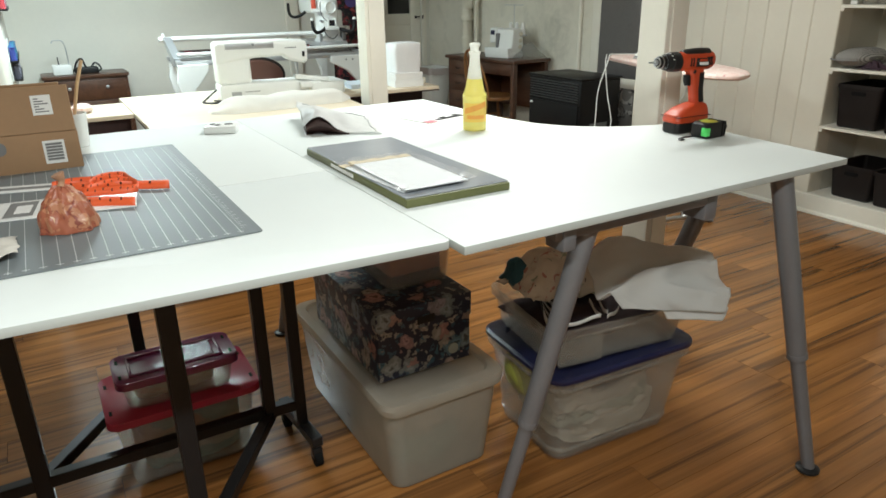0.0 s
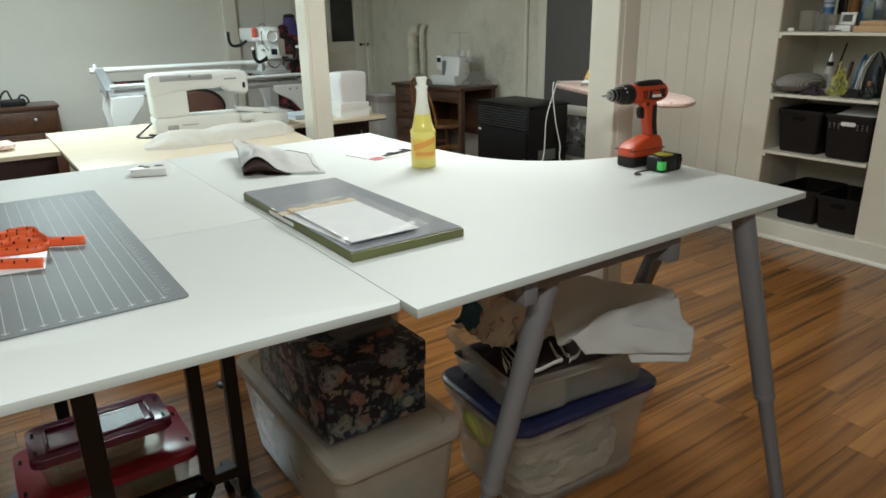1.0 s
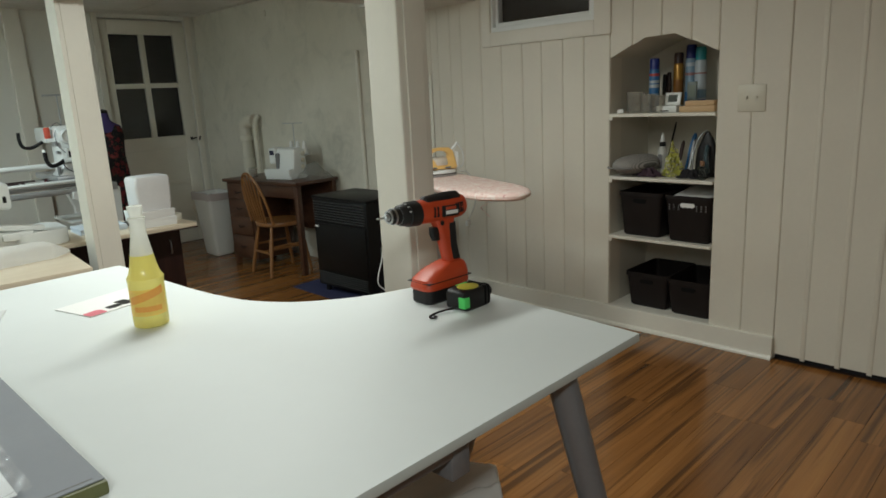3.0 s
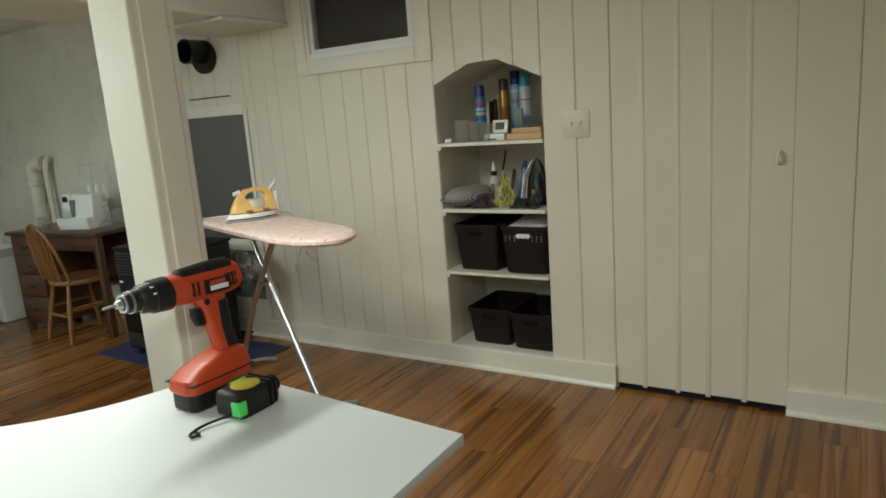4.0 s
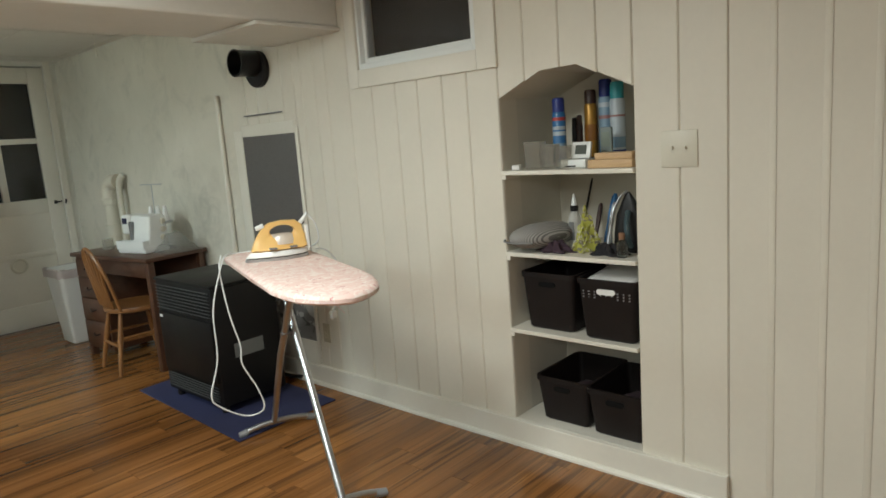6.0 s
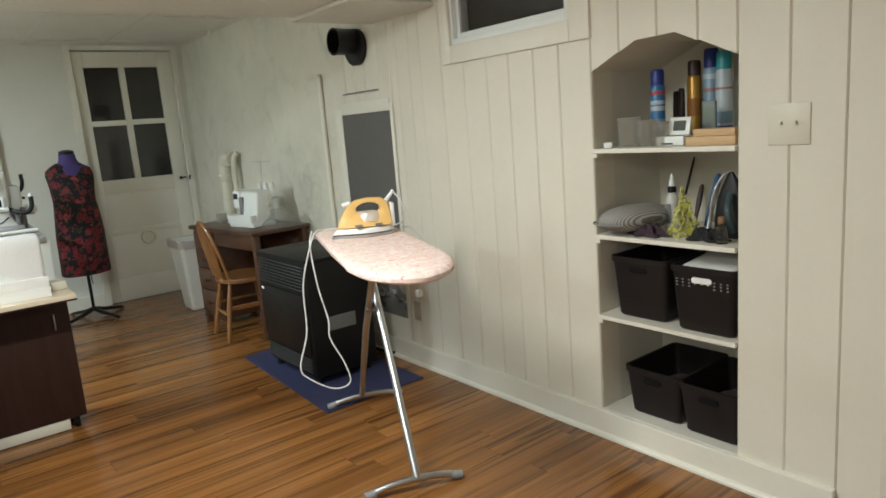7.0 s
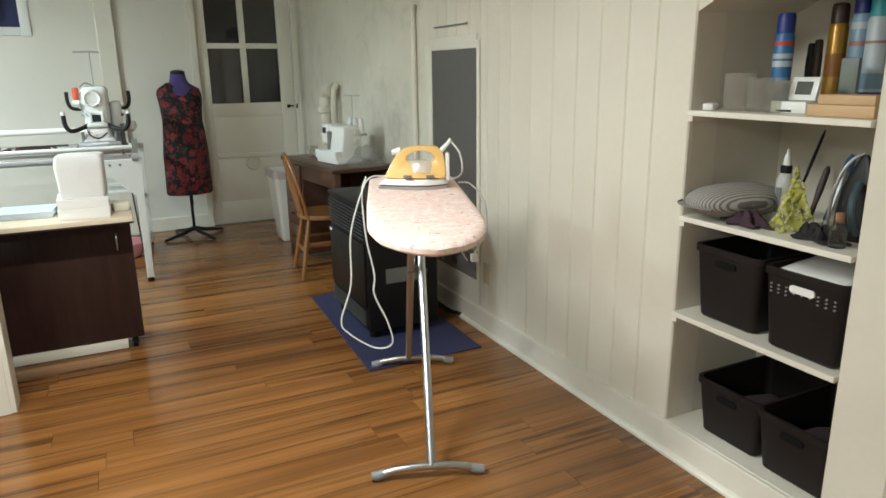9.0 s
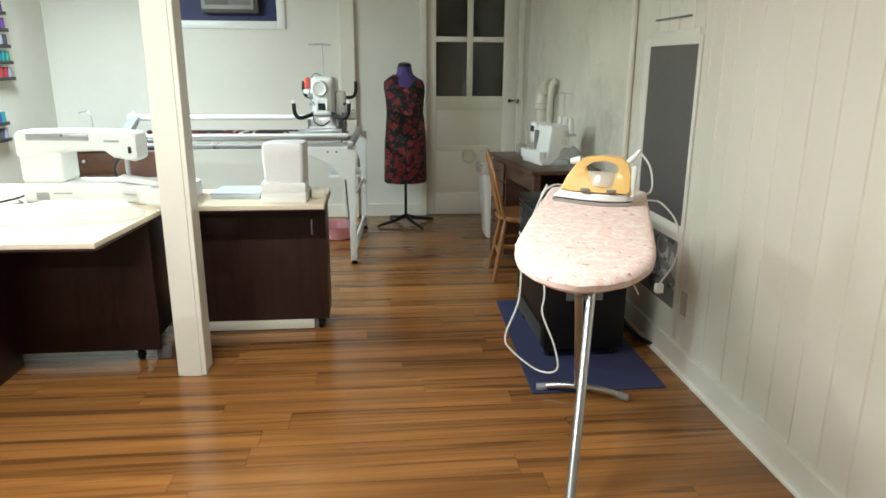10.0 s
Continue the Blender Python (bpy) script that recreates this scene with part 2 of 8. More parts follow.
M_PINE = wood("pine_block", (0.66, 0.46, 0.26), (0.54, 0.34, 0.17), 0.55, (9, 1, 9), 4)
M_CARD = surface("brown_cardboard", (0.36, 0.22, 0.12), 0.8, var=0.1, scale=5, grain=80, relief=0.15)
M_PAPER = surface("white_paper", (0.82, 0.82, 0.80), 0.7, var=0.04, relief=0.05)
M_INK = surface("grey_print", (0.20, 0.20, 0.20), 0.7, relief=0)
M_BLUEMAT = surface("navy_blue_mat", (0.026, 0.031, 0.088), 0.8, var=0.2, scale=9, grain=160, relief=0.4)
M_GREYMAT = surface("grey_cutting_mat", (0.155, 0.175, 0.185), 0.5, var=0.06, grain=140, relief=0.1)
M_MATLINE = surface("mat_line", (0.52, 0.55, 0.55), 0.5, relief=0)
M_ORANGE = surface("orange_drill_shell", (0.52, 0.058, 0.016), 0.40, var=0.06, relief=0.05)
M_ORANGETAPE = surface("orange_vinyl_tape", (0.85, 0.13, 0.04), 0.4, var=0.08, relief=0.03)
M_YELLOW = surface("yellow_iron_shell", (0.88, 0.56, 0.20), 0.3, var=0.05, relief=0.02)
M_GREENGLOW = surface("bright_green_plastic", (0.10, 0.75, 0.16), 0.4, relief=0)
M_PINKCLOTH = print_fabric("pink_printed_cover", (0.84, 0.62, 0.56), [((0.90, 0.76, 0.70), 0.52), ((0.55, 0.22, 0.22), 0.66), ((0.88, 0.74, 0.68), 0.60)], 30)
M_DRESS = flower_print("black_rose_print", (0.010, 0.008, 0.012), ((0.25, 0.018, 0.030), (0.16, 0.020, 0.028), (0.33, 0.06, 0.06)), (0.085, 0.085, 0.050), 15.0, 0.85)
M_FLORAL = flower_print("navy_floral_print", (0.010, 0.011, 0.030), ((0.50, 0.24, 0.22), (0.13, 0.24, 0.30), (0.42, 0.36, 0.30)), (0.07, 0.16, 0.21))
M_PURPLE = surface("purple_form_cloth", (0.085, 0.06, 0.22), 0.85, var=0.1, grain=200, relief=0.3)
M_CLEARBIN = milky("frosted_clear_plastic", (0.82, 0.80, 0.75), 0.16, 0.80)
M_MILKBIN = milky("cloudy_plastic", (0.76, 0.72, 0.64), 0.22, 0.62)
M_BLUERIM = surface("navy_rim_plastic", (0.011, 0.014, 0.052), 0.35, relief=0.03)
M_REDLID = milky("cherry_lid_plastic", (0.74, 0.08, 0.15), 0.2, 0.13)
M_PURPLELID = milky("plum_lid_plastic", (0.34, 0.055, 0.16), 0.18, 0.13, 0.06, 0.55)
M_OLIVE = surface("olive_folder_edge", (0.125, 0.135, 0.050), 0.5, relief=0.05)
M_SLATE = surface("slate_folder_cover", (0.33, 0.355, 0.39), 0.22, var=0.05, relief=0.02)
M_YELLOWLIQ = milky("yellow_cleaner", (1.0, 0.92, 0.36), 0.15, 0.13)
M_BOTTLECLR = milky("clear_bottle", (0.98, 0.98, 0.93), 0.12, 0.18)
M_LABEL = surface("orange_label", (0.92, 0.42, 0.08), 0.4, relief=0)
M_FOAM = milky("thin_white_batting", (0.92, 0.92, 0.91), 0.6, 0.26, 0.01, 0.08)
M_FOAMSHEET = milky("thin_packing_foam", (0.80, 0.80, 0.78), 0.45, 0.16)
M_HEATER = surface("black_heater_enamel", (0.008, 0.0075, 0.0075), 0.42, var=0.2, grain=120, relief=0.05, spec=0.22)
M_RUBBER = surface("black_rubber", (0.008, 0.008, 0.008), 0.8, relief=0.1, spec=0.1)


# ---- shapes ----
SHIFT = Vector((0, 0, 0))


def thing(name, at=(0, 0, 0), turn=0.0, label="", category="", group="", kind=""):
    ob = new(name)
    ob.empty_display_size = 0.05
    ob.matrix_world = pose(*(Vector(at) + SHIFT), 0, 0, turn)
    return tagged(ob, label, category, group, kind)


def to_mesh(name, bm, mats, smooth=True):
    bm.normal_update()
    me = bpy.data.meshes.new(name)
    bm.to_mesh(me)
    bm.free()
    for m in (mats if isinstance(mats, (list, tuple)) else [mats]):
        me.materials.append(m)
    if smooth:
        me.shade_smooth()
        me.set_sharp_from_angle(angle=radians(35))
    return me


def part(name, bm, material, parent=None, label="", smooth=True):
    ob = new(name, to_mesh(name, bm, material, smooth))
    ob.parent = parent
    if label:
        ob["label"] = label
    return ob


def struct(name, bm, material, label, category, smooth=False):
    return tagged(part(name, bm, material, None, "", smooth), label, category, "", "structure")


def B():
    return bmesh.new()


def box(bm, x0, x1, y0, y1, z0, z1, bevel=0.0, m=None, seg=2, mat=0):
    r = bmesh.ops.create_cube(bm, size=1.0)
    vs = r["verts"]
    for v in vs:
        v.co = Vector(((x0 + x1) / 2 + v.co.x * (x1 - x0), (y0 + y1) / 2 + v.co.y * (y1 - y0), (z0 + z1) / 2 + v.co.z * (z1 - z0)))
    fs = set(f for v in vs for f in v.link_faces)
    for f in fs:
        f.material_index = mat
    if bevel:
        es = list(set(e for v in vs for e in v.link_edges))
        r = bmesh.ops.bevel(bm, geom=es, offset=bevel, segments=seg, affect="EDGES", profile=0.5)
        vs = list(set(v for f in r["faces"] for v in f.verts) | set(v for v in vs if v.is_valid))
        for f in r["faces"]:
            f.material_index = mat
    if m is not None:
        bmesh.ops.transform(bm, matrix=m, verts=vs)
    return vs


def rings(bm, loops, caps=(True, True), mat=0, closed=True):
    """Skin a list of point loops of equal length."""
    vl = [[bm.verts.new(p) for p in lp] for lp in loops]
    n = len(vl[0])
    for a, b in zip(vl, vl[1:]):
        for i in range(n if closed else n - 1):
            j = (i + 1) % n
            f = bm.faces.new((a[i], a[j], b[j], b[i]))
            f.material_index = mat
    if closed and caps[0]:
        bm.faces.new(list(reversed(vl[0]))).material_index = mat
    if closed and caps[1]:
        bm.faces.new(vl[-1]).material_index = mat
    return vl


def circle(c, u, v, r, n, r2=None):
    r2 = r if r2 is None else r2
    return [Vector(c) + u * (r * math.cos(2 * math.pi * i / n)) + v * (r2 * math.sin(2 * math.pi * i / n)) for i in range(n)]


def axes(d):
    d = Vector(d).normalized()
    u = d.orthogonal().normalized()
    return u, d.cross(u)


def rod(bm, p, q, r0, r1=None, n=14, caps=(True, True), mat=0):
    p, q = Vector(p), Vector(q)
    u, v = axes(q - p)
    rings(bm, [circle(p, u, v, r0, n), circle(q, u, v, r0 if r1 is None else r1, n)], caps, mat)


def tube(bm, pts, r, n=10, mat=0, flat=None):
    """A round bar along a line of points."""
    pts = [Vector(p) for p in pts]
    loops, u = [], None
    for i, p in enumerate(pts):
        d = (pts[min(i + 1, len(pts) - 1)] - pts[max(i - 1, 0)]).normalized()
        if u is None:
            u = d.orthogonal().normalized()
        u = (u - d * u.dot(d)).normalized()
        rr = r[i] if isinstance(r, (list, tuple)) else r
        loops.append(circle(p, u, d.cross(u), rr, n, rr * flat if flat else None))
    rings(bm, loops, mat=mat)


def smooth_line(pts, n=8):
    """Catmull-Rom through points."""
    pts = [Vector(p) for p in pts]
    ext = [pts[0] * 2 - pts[1]] + pts + [pts[-1] * 2 - pts[-2]]
    out = []
    for i in range(1, len(ext) - 2):
        a, b, c, d = ext[i - 1:i + 3]
        for k in range(n):
            t = k / n
            out.append(0.5 * (2 * b + (c - a) * t + (2 * a - 5 * b + 4 * c - d) * t * t + (3 * b - a - 3 * c + d) * t ** 3))
    out.append(pts[-1])
    return out


def lathe(bm, prof, at=(0, 0, 0), n=24, mat=0, sx=1.0, sy=1.0):
    """Turn (radius, z) pairs about the upright through at."""
    X, Y = Vector((1, 0, 0)), Vector((0, 1, 0))
    at = Vector(at)
    rings(bm, [circle(at + Vector((0, 0, z)), X, Y, max(r, 1e-4) * sx, n, max(r, 1e-4) * sy) for r, z in prof], mat=mat)


def prism(bm, outline, z0, z1, bevel=0.0, mat=0, seg=2):
    """Upright slab over a plan outline."""
    bot = [bm.verts.new((x, y, z0)) for x, y in outline]
    top = [bm.verts.new((x, y, z1)) for x, y in outline]
    n = len(bot)
    fs = [bm.faces.new(list(reversed(bot))), bm.faces.new(top)]
    for i in range(n):
        fs.append(bm.faces.new((bot[i], bot[(i + 1) % n], top[(i + 1) % n], top[i])))
    for f in fs:
        f.material_index = mat
    if bevel:
        es = list(fs[0].edges) + list(fs[1].edges)
        r = bmesh.ops.bevel(bm, geom=es, offset=bevel, segments=seg, affect="EDGES", profile=0.5)
        for f in r["faces"]:
            f.material_index = mat


def mark_sides(bm, mat):
    """Give the upright faces of a slab another material."""
    bm.normal_update()
    for f in bm.faces:
        if abs(f.normal.z) < 0.5:
            f.material_index = mat


def rounded(x0, x1, y0, y1, r, n=5):
    out = []
    for cx, cy, a in ((x1 - r, y1 - r, 0), (x0 + r, y1 - r, 90), (x0 + r, y0 + r, 180), (x1 - r, y0 + r, 270)):
        for k in range(n + 1):
            w = radians(a + 90 * k / n)
            out.append((cx + r * math.cos(w), cy + r * math.sin(w)))
    return out


def tub(bm, x0, x1, y0, y1, z0, z1, taper, r, wall=0.004, rim=0.012, rim_h=0.02, mat=0):
    """An open, tapered, round-cornered container with a rolled rim."""
    def ring(inset, z):
        return [Vector((x, y, z)) for x, y in rounded(x0 + inset, x1 - inset, y0 + inset, y1 - inset, max(r - inset * 0.3, 0.01))]
    loops = [ring(taper + 0.008, z0), ring(taper, z0 + 0.008), ring(0.0, z1 - rim_h), ring(-rim, z1 - rim_h), ring(-rim, z1), ring(wall, z1), ring(taper + wall, z0 + 0.012)]
    rings(bm, loops, (True, True), mat)


def crumple(bm, amount, freq, seed=0.0, keep_z=None):
    for v in bm.verts:
        if keep_z is not None and v.co.z < keep_z:
            continue
        v.co += noise.noise_vector(v.co * freq + Vector((seed, seed * 0.7, 0))) * amount


def grid_sheet(bm, nx, ny, f, mat=0):
    """A sheet of nx by ny cells with points f(u, v)."""
    vs = [[bm.verts.new(f(i / nx, j / ny)) for i in range(nx + 1)] for j in range(ny + 1)]
    for j in range(ny):
        for i in range(nx):
            bm.faces.new((vs[j][i], vs[j][i + 1], vs[j + 1][i + 1], vs[j + 1][i])).material_index = mat


def thicken(ob, t):
    mod = ob.modifiers.new("Solidify", "SOLIDIFY")
    mod.thickness, mod.offset = t, 0
    return ob


# ---- structure ----
NY = 7.22             # face of the far wall
LX = -0.237           # face of the short wall beside the sewing corner
WEST, SOUTH = -2.6, -2.4

# boarded wall: a solid backing with openings for the niche and the high window
bm = B()
X0, X1 = WX + 0.016, WX + 0.13
NL, NR, NB = 2.376, 1.766, 0.12
WL, WR, WB, WT = 3.230, 2.47, 1.765, 2.17
for y0, y1, z0, z1 in ((SOUTH, 0.675, 0, CEIL), (0.675, 1.425, 2.05, CEIL), (1.425, NR, 0, CEIL), (NR, NL, 0, NB - 0.004), (NR, NL, 1.681, CEIL), (NL, WR, 0, CEIL),
                       (WR, WL, 0, WB), (WR, WL, WT, CEIL), (WL, 4.45, 0, CEIL)):
    box(bm, X0, X1, y0, y1, z0, z1)
wall_east = struct("wall_east", bm, M_BOARD, "cream painted wall of vertical tongue-and-groove boards", "wall")

ARCH = [(NR, 1.546), (1.998, 1.648), (2.163, 1.643), (NL, 1.551)]


def arch_z(y):
    for (a, za), (b, zb) in zip(ARCH, ARCH[1:]):
        if a <= y <= b:
            return za + (zb - za) * (y - a) / (b - a)
    return None


def board(poly, parent, x=WX, depth=0.0155, groove=0.0055, name="board"):
    """One wall board over a polygon of (y, z), its long edges chamfered."""
    ys = [p[0] for p in poly]
    lo, hi = min(ys), max(ys)
    bmb = B()
    slit = [(min(max(y, lo + 0.0006), hi - 0.0006), z) for y, z in poly]
    back = [Vector((x + depth, y, z)) for y, z in slit]
    mid = [Vector((x + groove, y, z)) for y, z in slit]
    face = [Vector((x, min(max(y, lo + groove), hi - groove), z)) for y, z in poly]
    rings(bmb, [back, mid, face])
    bmesh.ops.recalc_face_normals(bmb, faces=bmb.faces)
    return part(name, bmb, M_BOARD, parent, smooth=False)


EDGES = [-2.4, -2.2, -2.03, -1.86, -1.66, -1.49, -1.31, -1.12, -0.95, -0.77, -0.6, -0.42, -0.25, -0.06, 0.10, 0.28, 0.45, 0.672]
for a, b in zip(EDGES, EDGES[1:]):
    board([(a, 0.10), (b, 0.10), (b, CEIL), (a, CEIL)], wall_east)
for a, b in ((1.428, 1.595), (1.595, NR)):
    board([(a, 0.10), (b, 0.10), (b, CEIL), (a, CEIL)], wall_east)
for a, b in ((NR, 1.909), (1.909, 2.072), (2.072, 2.239), (2.239, NL)):
    low = [(a, arch_z(a))] + [p for p in ARCH if a < p[0] < b] + [(b, arch_z(b))]
    board(low + [(b, CEIL), (a, CEIL)], wall_east)
for a, b in ((NL, 2.545), (2.545, 2.69), (2.69, 2.845), (2.845, 2.99), (2.99, 3.155), (3.155, 3.325)):
    board([(a, 0.10), (b, 0.10), (b, 1.70), (a, 1.70)], wall_east)
board([(3.299, 1.70), (3.325, 1.70), (3.325, CEIL), (3.299, CEIL)], wall_east)
for a, b in ((3.325, 3.50), (3.50, 3.60), (3.60, 3.715), (3.715, 3.786)):
    board([(a, 0.10), (b, 0.10), (b, CEIL), (a, CEIL)], wall_east)
for a, b in ((3.786, 3.90), (3.90, 4.05), (4.05, 4.16), (4.16, 4.28), (4.28, 4.45)):
    board([(a, 1.52), (b, 1.52), (b, CEIL), (a, CEIL)], wall_east)

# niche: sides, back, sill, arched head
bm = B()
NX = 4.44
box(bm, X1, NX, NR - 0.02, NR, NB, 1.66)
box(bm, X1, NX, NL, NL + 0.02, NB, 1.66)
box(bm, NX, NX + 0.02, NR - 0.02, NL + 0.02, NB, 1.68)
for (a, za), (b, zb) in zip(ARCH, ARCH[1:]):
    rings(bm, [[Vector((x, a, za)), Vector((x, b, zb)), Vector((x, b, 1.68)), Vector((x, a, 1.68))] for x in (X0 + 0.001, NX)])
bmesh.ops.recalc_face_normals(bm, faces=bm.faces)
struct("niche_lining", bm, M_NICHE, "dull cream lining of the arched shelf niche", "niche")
bm = B()
box(bm, WX - 0.004, NX, NR, NL, NB - 0.02, NB, 0.003)
struct("niche_sill", bm, M_TRIM, "cream painted sill of the shelf niche", "sill")
for z in (1.245, 0.893, 0.548):
    bm = B()
    box(bm, WX - 0.012, NX - 0.002, NR + 0.002, NL - 0.002, z - 0.018, z, 0.002)
    box(bm, WX - 0.010, WX + 0.09, NL - 0.024, NL - 0.003, z - 0.036, z - 0.018, 0.002)
    struct("niche_shelf", bm, M_TRIM, "thin cream painted shelf in the wall niche", "shelf")

# baseboards with a shoe moulding
for y0, y1 in ((SOUTH, 0.672), (1.428, 4.45)):
    bm = B()
    box(bm, WX - 0.020, WX + 0.015, y0, y1, 0.0, 0.118, 0.004)
    rings(bm, [[Vector((WX - 0.020, y, 0)), Vector((WX - 0.036, y, 0)), Vector((WX - 0.035, y, 0.010)), Vector((WX - 0.029, y, 0.018)), Vector((WX - 0.020, y, 0.021))] for y in (y0, y1)])
    bmesh.ops.recalc_face_normals(bm, faces=bm.faces)
    struct("baseboard", bm, M_TRIM, "cream painted baseboard with shoe moulding", "baseboard")

# flush closet door of boards and thin battens
door = thing("door_1", (WX, 1.05, 0), 0, "closed cream closet door of boards with thin battens", "door", kind="structure")
cuts = [-0.3774, -0.205, -0.05, 0.085, 0.24, 0.3774]
for i, (a, b) in enumerate(zip(cuts, cuts[1:])):
    bm = B()
    box(bm, 0.004, 0.024, a + 0.0002, b - 0.0002, 0.028, 2.06, 0.001, seg=1)
    part("board", bm, M_BOARD, door, smooth=False)
for y in cuts[1:-1]:
    bm = B()
    box(bm, 0.0010, 0.0036, y - 0.011, y + 0.011, 0.018, 2.05, 0.0012, seg=2)
    part("batten", bm, M_BOARD, door)
bm = B()
tube(bm, smooth_line([(0.004, -0.322, 1.100), (-0.018, -0.322, 1.105), (-0.020, -0.322, 1.125), (-0.018, -0.322, 1.145), (0.004, -0.322, 1.150)], 4), 0.007, 8)
part("door_handle", bm, M_TRIM, door, "small white pull handle")
# closet interior left out; a near-black block gives its darkness in the door gaps
bm = B()
box(bm, WX + 0.03, WX + 0.10, 0.675, 1.425, 0.0, 2.05)
struct("closet_dark", bm, M_NIGHT, "near-black block for the unlit closet behind the board door", "closet")

# high window
win = thing("window_1", (WX, 2.843, 0), 0, "small high basement window, dark at night", "window", kind="structure")
bm = B()
box(bm, -0.016, 0.015, -0.477, -0.372, 1.680, CEIL - 0.01, 0.004)
box(bm, -0.016, 0.015, 0.387, 0.455, 1.680, CEIL - 0.01, 0.004)
box(bm, -0.0165, 0.015, -0.372, 0.387, 1.680, 1.766, 0.004)
box(bm, -0.0165, 0.015, -0.372, 0.387, 2.17, CEIL - 0.01, 0.004)
part("casing", bm, M_TRIM, win)
bm = B()
for y0, y1, z0, z1 in ((-0.372, -0.345, 1.766, 2.17), (0.372, 0.387, 1.766, 2.17), (-0.345, 0.372, 1.766, 1.795), (-0.345, 0.372, 2.14, 2.17)):
    box(bm, 0.0, 0.10, y0, y1, z0, z1, 0.002)
for y0, y1, z0, z1 in ((-0.345, -0.314, 1.795, 2.14), (0.353, 0.372, 1.795, 2.14), (-0.314, 0.353, 1.795, 1.822), (-0.314, 0.353, 2.115, 2.14)):
    box(bm, 0.030, 0.065, y0, y1, z0, z1, 0.002)
part("window_frame", bm, M_WHITEPL, win, "white vinyl sash")
bm = B()
box(bm, 0.045, 0.049, -0.314, 0.353, 1.822, 2.115)
part("pane", bm, M_GLASS, win)
bm = B()
box(bm, 0.12, 0.13, -0.372, 0.387, 1.768, 2.17)
part("night_backing", bm, M_NIGHT, win)

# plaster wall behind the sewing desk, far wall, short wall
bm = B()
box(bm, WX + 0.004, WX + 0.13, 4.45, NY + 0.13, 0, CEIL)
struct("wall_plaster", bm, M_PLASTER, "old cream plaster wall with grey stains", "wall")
bm = B()
DX0, DX1 = 3.04, 3.885
for x0, x1, z0, z1 in ((LX - 0.12, 0.72, 0, CEIL), (0.72, 1.727, 0, 1.762), (0.72, 1.727, 2.24, CEIL), (1.727, DX0, 0, CEIL), (DX1, WX + 0.004, 0, CEIL), (DX0, DX1, 2.26, CEIL)):
    box(bm, x0, x1, NY, NY + 0.12, z0, z1)
struct("wall_north", bm, M_WALLN, "pale painted far wall of the basement", "wall")
bm = B()
box(bm, 2.26, 2.395, NY - 0.045, NY, 0, CEIL, 0.006)
struct("pilaster", bm, M_TRIM, "cream boxed pipe column on the far wall", "column")
bm = B()
box(bm, 2.985, 3.04, NY - 0.018, NY, 0, CEIL, 0.004)
box(bm, 3.885, 3.94, NY - 0.018, NY, 0, CEIL, 0.004)
struct("door_casing", bm, M_TRIM, "cream door casing on the far wall", "trim")
bm = B()
box(bm, 2.395, 2.985, NY - 0.016, NY, 0, 0.12, 0.004)
box(bm, LX, 2.26, NY - 0.016, NY, 0, 0.12, 0.004)
struct("baseboard", bm, M_TRIM, "cream baseboard along the far wall", "baseboard")
bm = B()
box(bm, LX - 0.12, LX, 3.3, NY, 0, CEIL)
struct("wall_thread", bm, M_WALLN, "cream wall with the thread racks", "wall")
bm = B()
box(bm, WEST, LX - 0.12, 3.3, 3.42, 0, CEIL)
struct("wall_return", bm, M_WALLN, "plain cream return wall", "wall")
bm = B()
box(bm, WEST - 0.12, WEST, SOUTH, 3.42, 0, CEIL)
struct("wall_west", bm, M_WALLN, "plain cream wall", "wall")
bm = B()
box(bm, WEST - 0.12, WX + 0.13, SOUTH - 0.12, SOUTH, 0, CEIL)
struct("wall_south", bm, M_WALLN, "plain cream wall", "wall")

# half-glazed outer door
od = thing("door_2", (3.4625, NY + 0.02, 0), 0, "closed cream half-glazed door with four dark panes", "door", kind="structure")
bm = B()
for x0, x1, z0, z1 in ((-0.42, -0.333, 0.002, 2.25), (0.296, 0.42, 0.002, 2.25), (-0.333, 0.296, 2.115, 2.25), (-0.333, 0.296, 1.00, 1.120), (-0.333, 0.296, 0.002, 0.21), (-0.333, 0.296, 0.62, 0.665)):
    box(bm, x0, x1, 0, 0.042, z0, z1, 0.003)
part("stile_and_rail", bm, M_TRIM, od)
bm = B()
box(bm, -0.046, 0.006, 0.002, 0.040, 1.120, 2.115, 0.003)
box(bm, -0.333, -0.046, 0.002, 0.040, 1.604, 1.650, 0.003)
box(bm, 0.006, 0.296, 0.002, 0.040, 1.604, 1.650, 0.003)
part("glazing_bar", bm, M_TRIM, od)
for z0, z1 in ((0.21, 0.62), (0.665, 1.00)):
    bm = B()
    box(bm, -0.333, 0.296, 0.014, 0.030, z0, z1, 0.002)
    part("panel", bm, M_TRIM, od)
bm = B()
u, v = Vector((1, 0, 0)), Vector((0, 0, 1))
rings(bm, [circle((-0.01, y, 0.565), u, v, r, 20) for y, r in ((0.014, 0.072), (-0.006, 0.066), (-0.010, 0.056), (0.004, 0.048))])
part("round_cover", bm, M_OFFWHITE, od, "round painted vent cover")
for x0, x1 in ((-0.333, -0.046), (0.006, 0.296)):
    for z0, z1 in ((1.120, 1.604), (1.650, 2.115)):
        bm = B()
        box(bm, x0, x1, 0.018, 0.022, z0, z1)
        part("pane", bm, M_GLASS, od)
bm = B()
box(bm, 0.345, 0.372, -0.006, 0.0, 1.065, 1.095, 0.002)
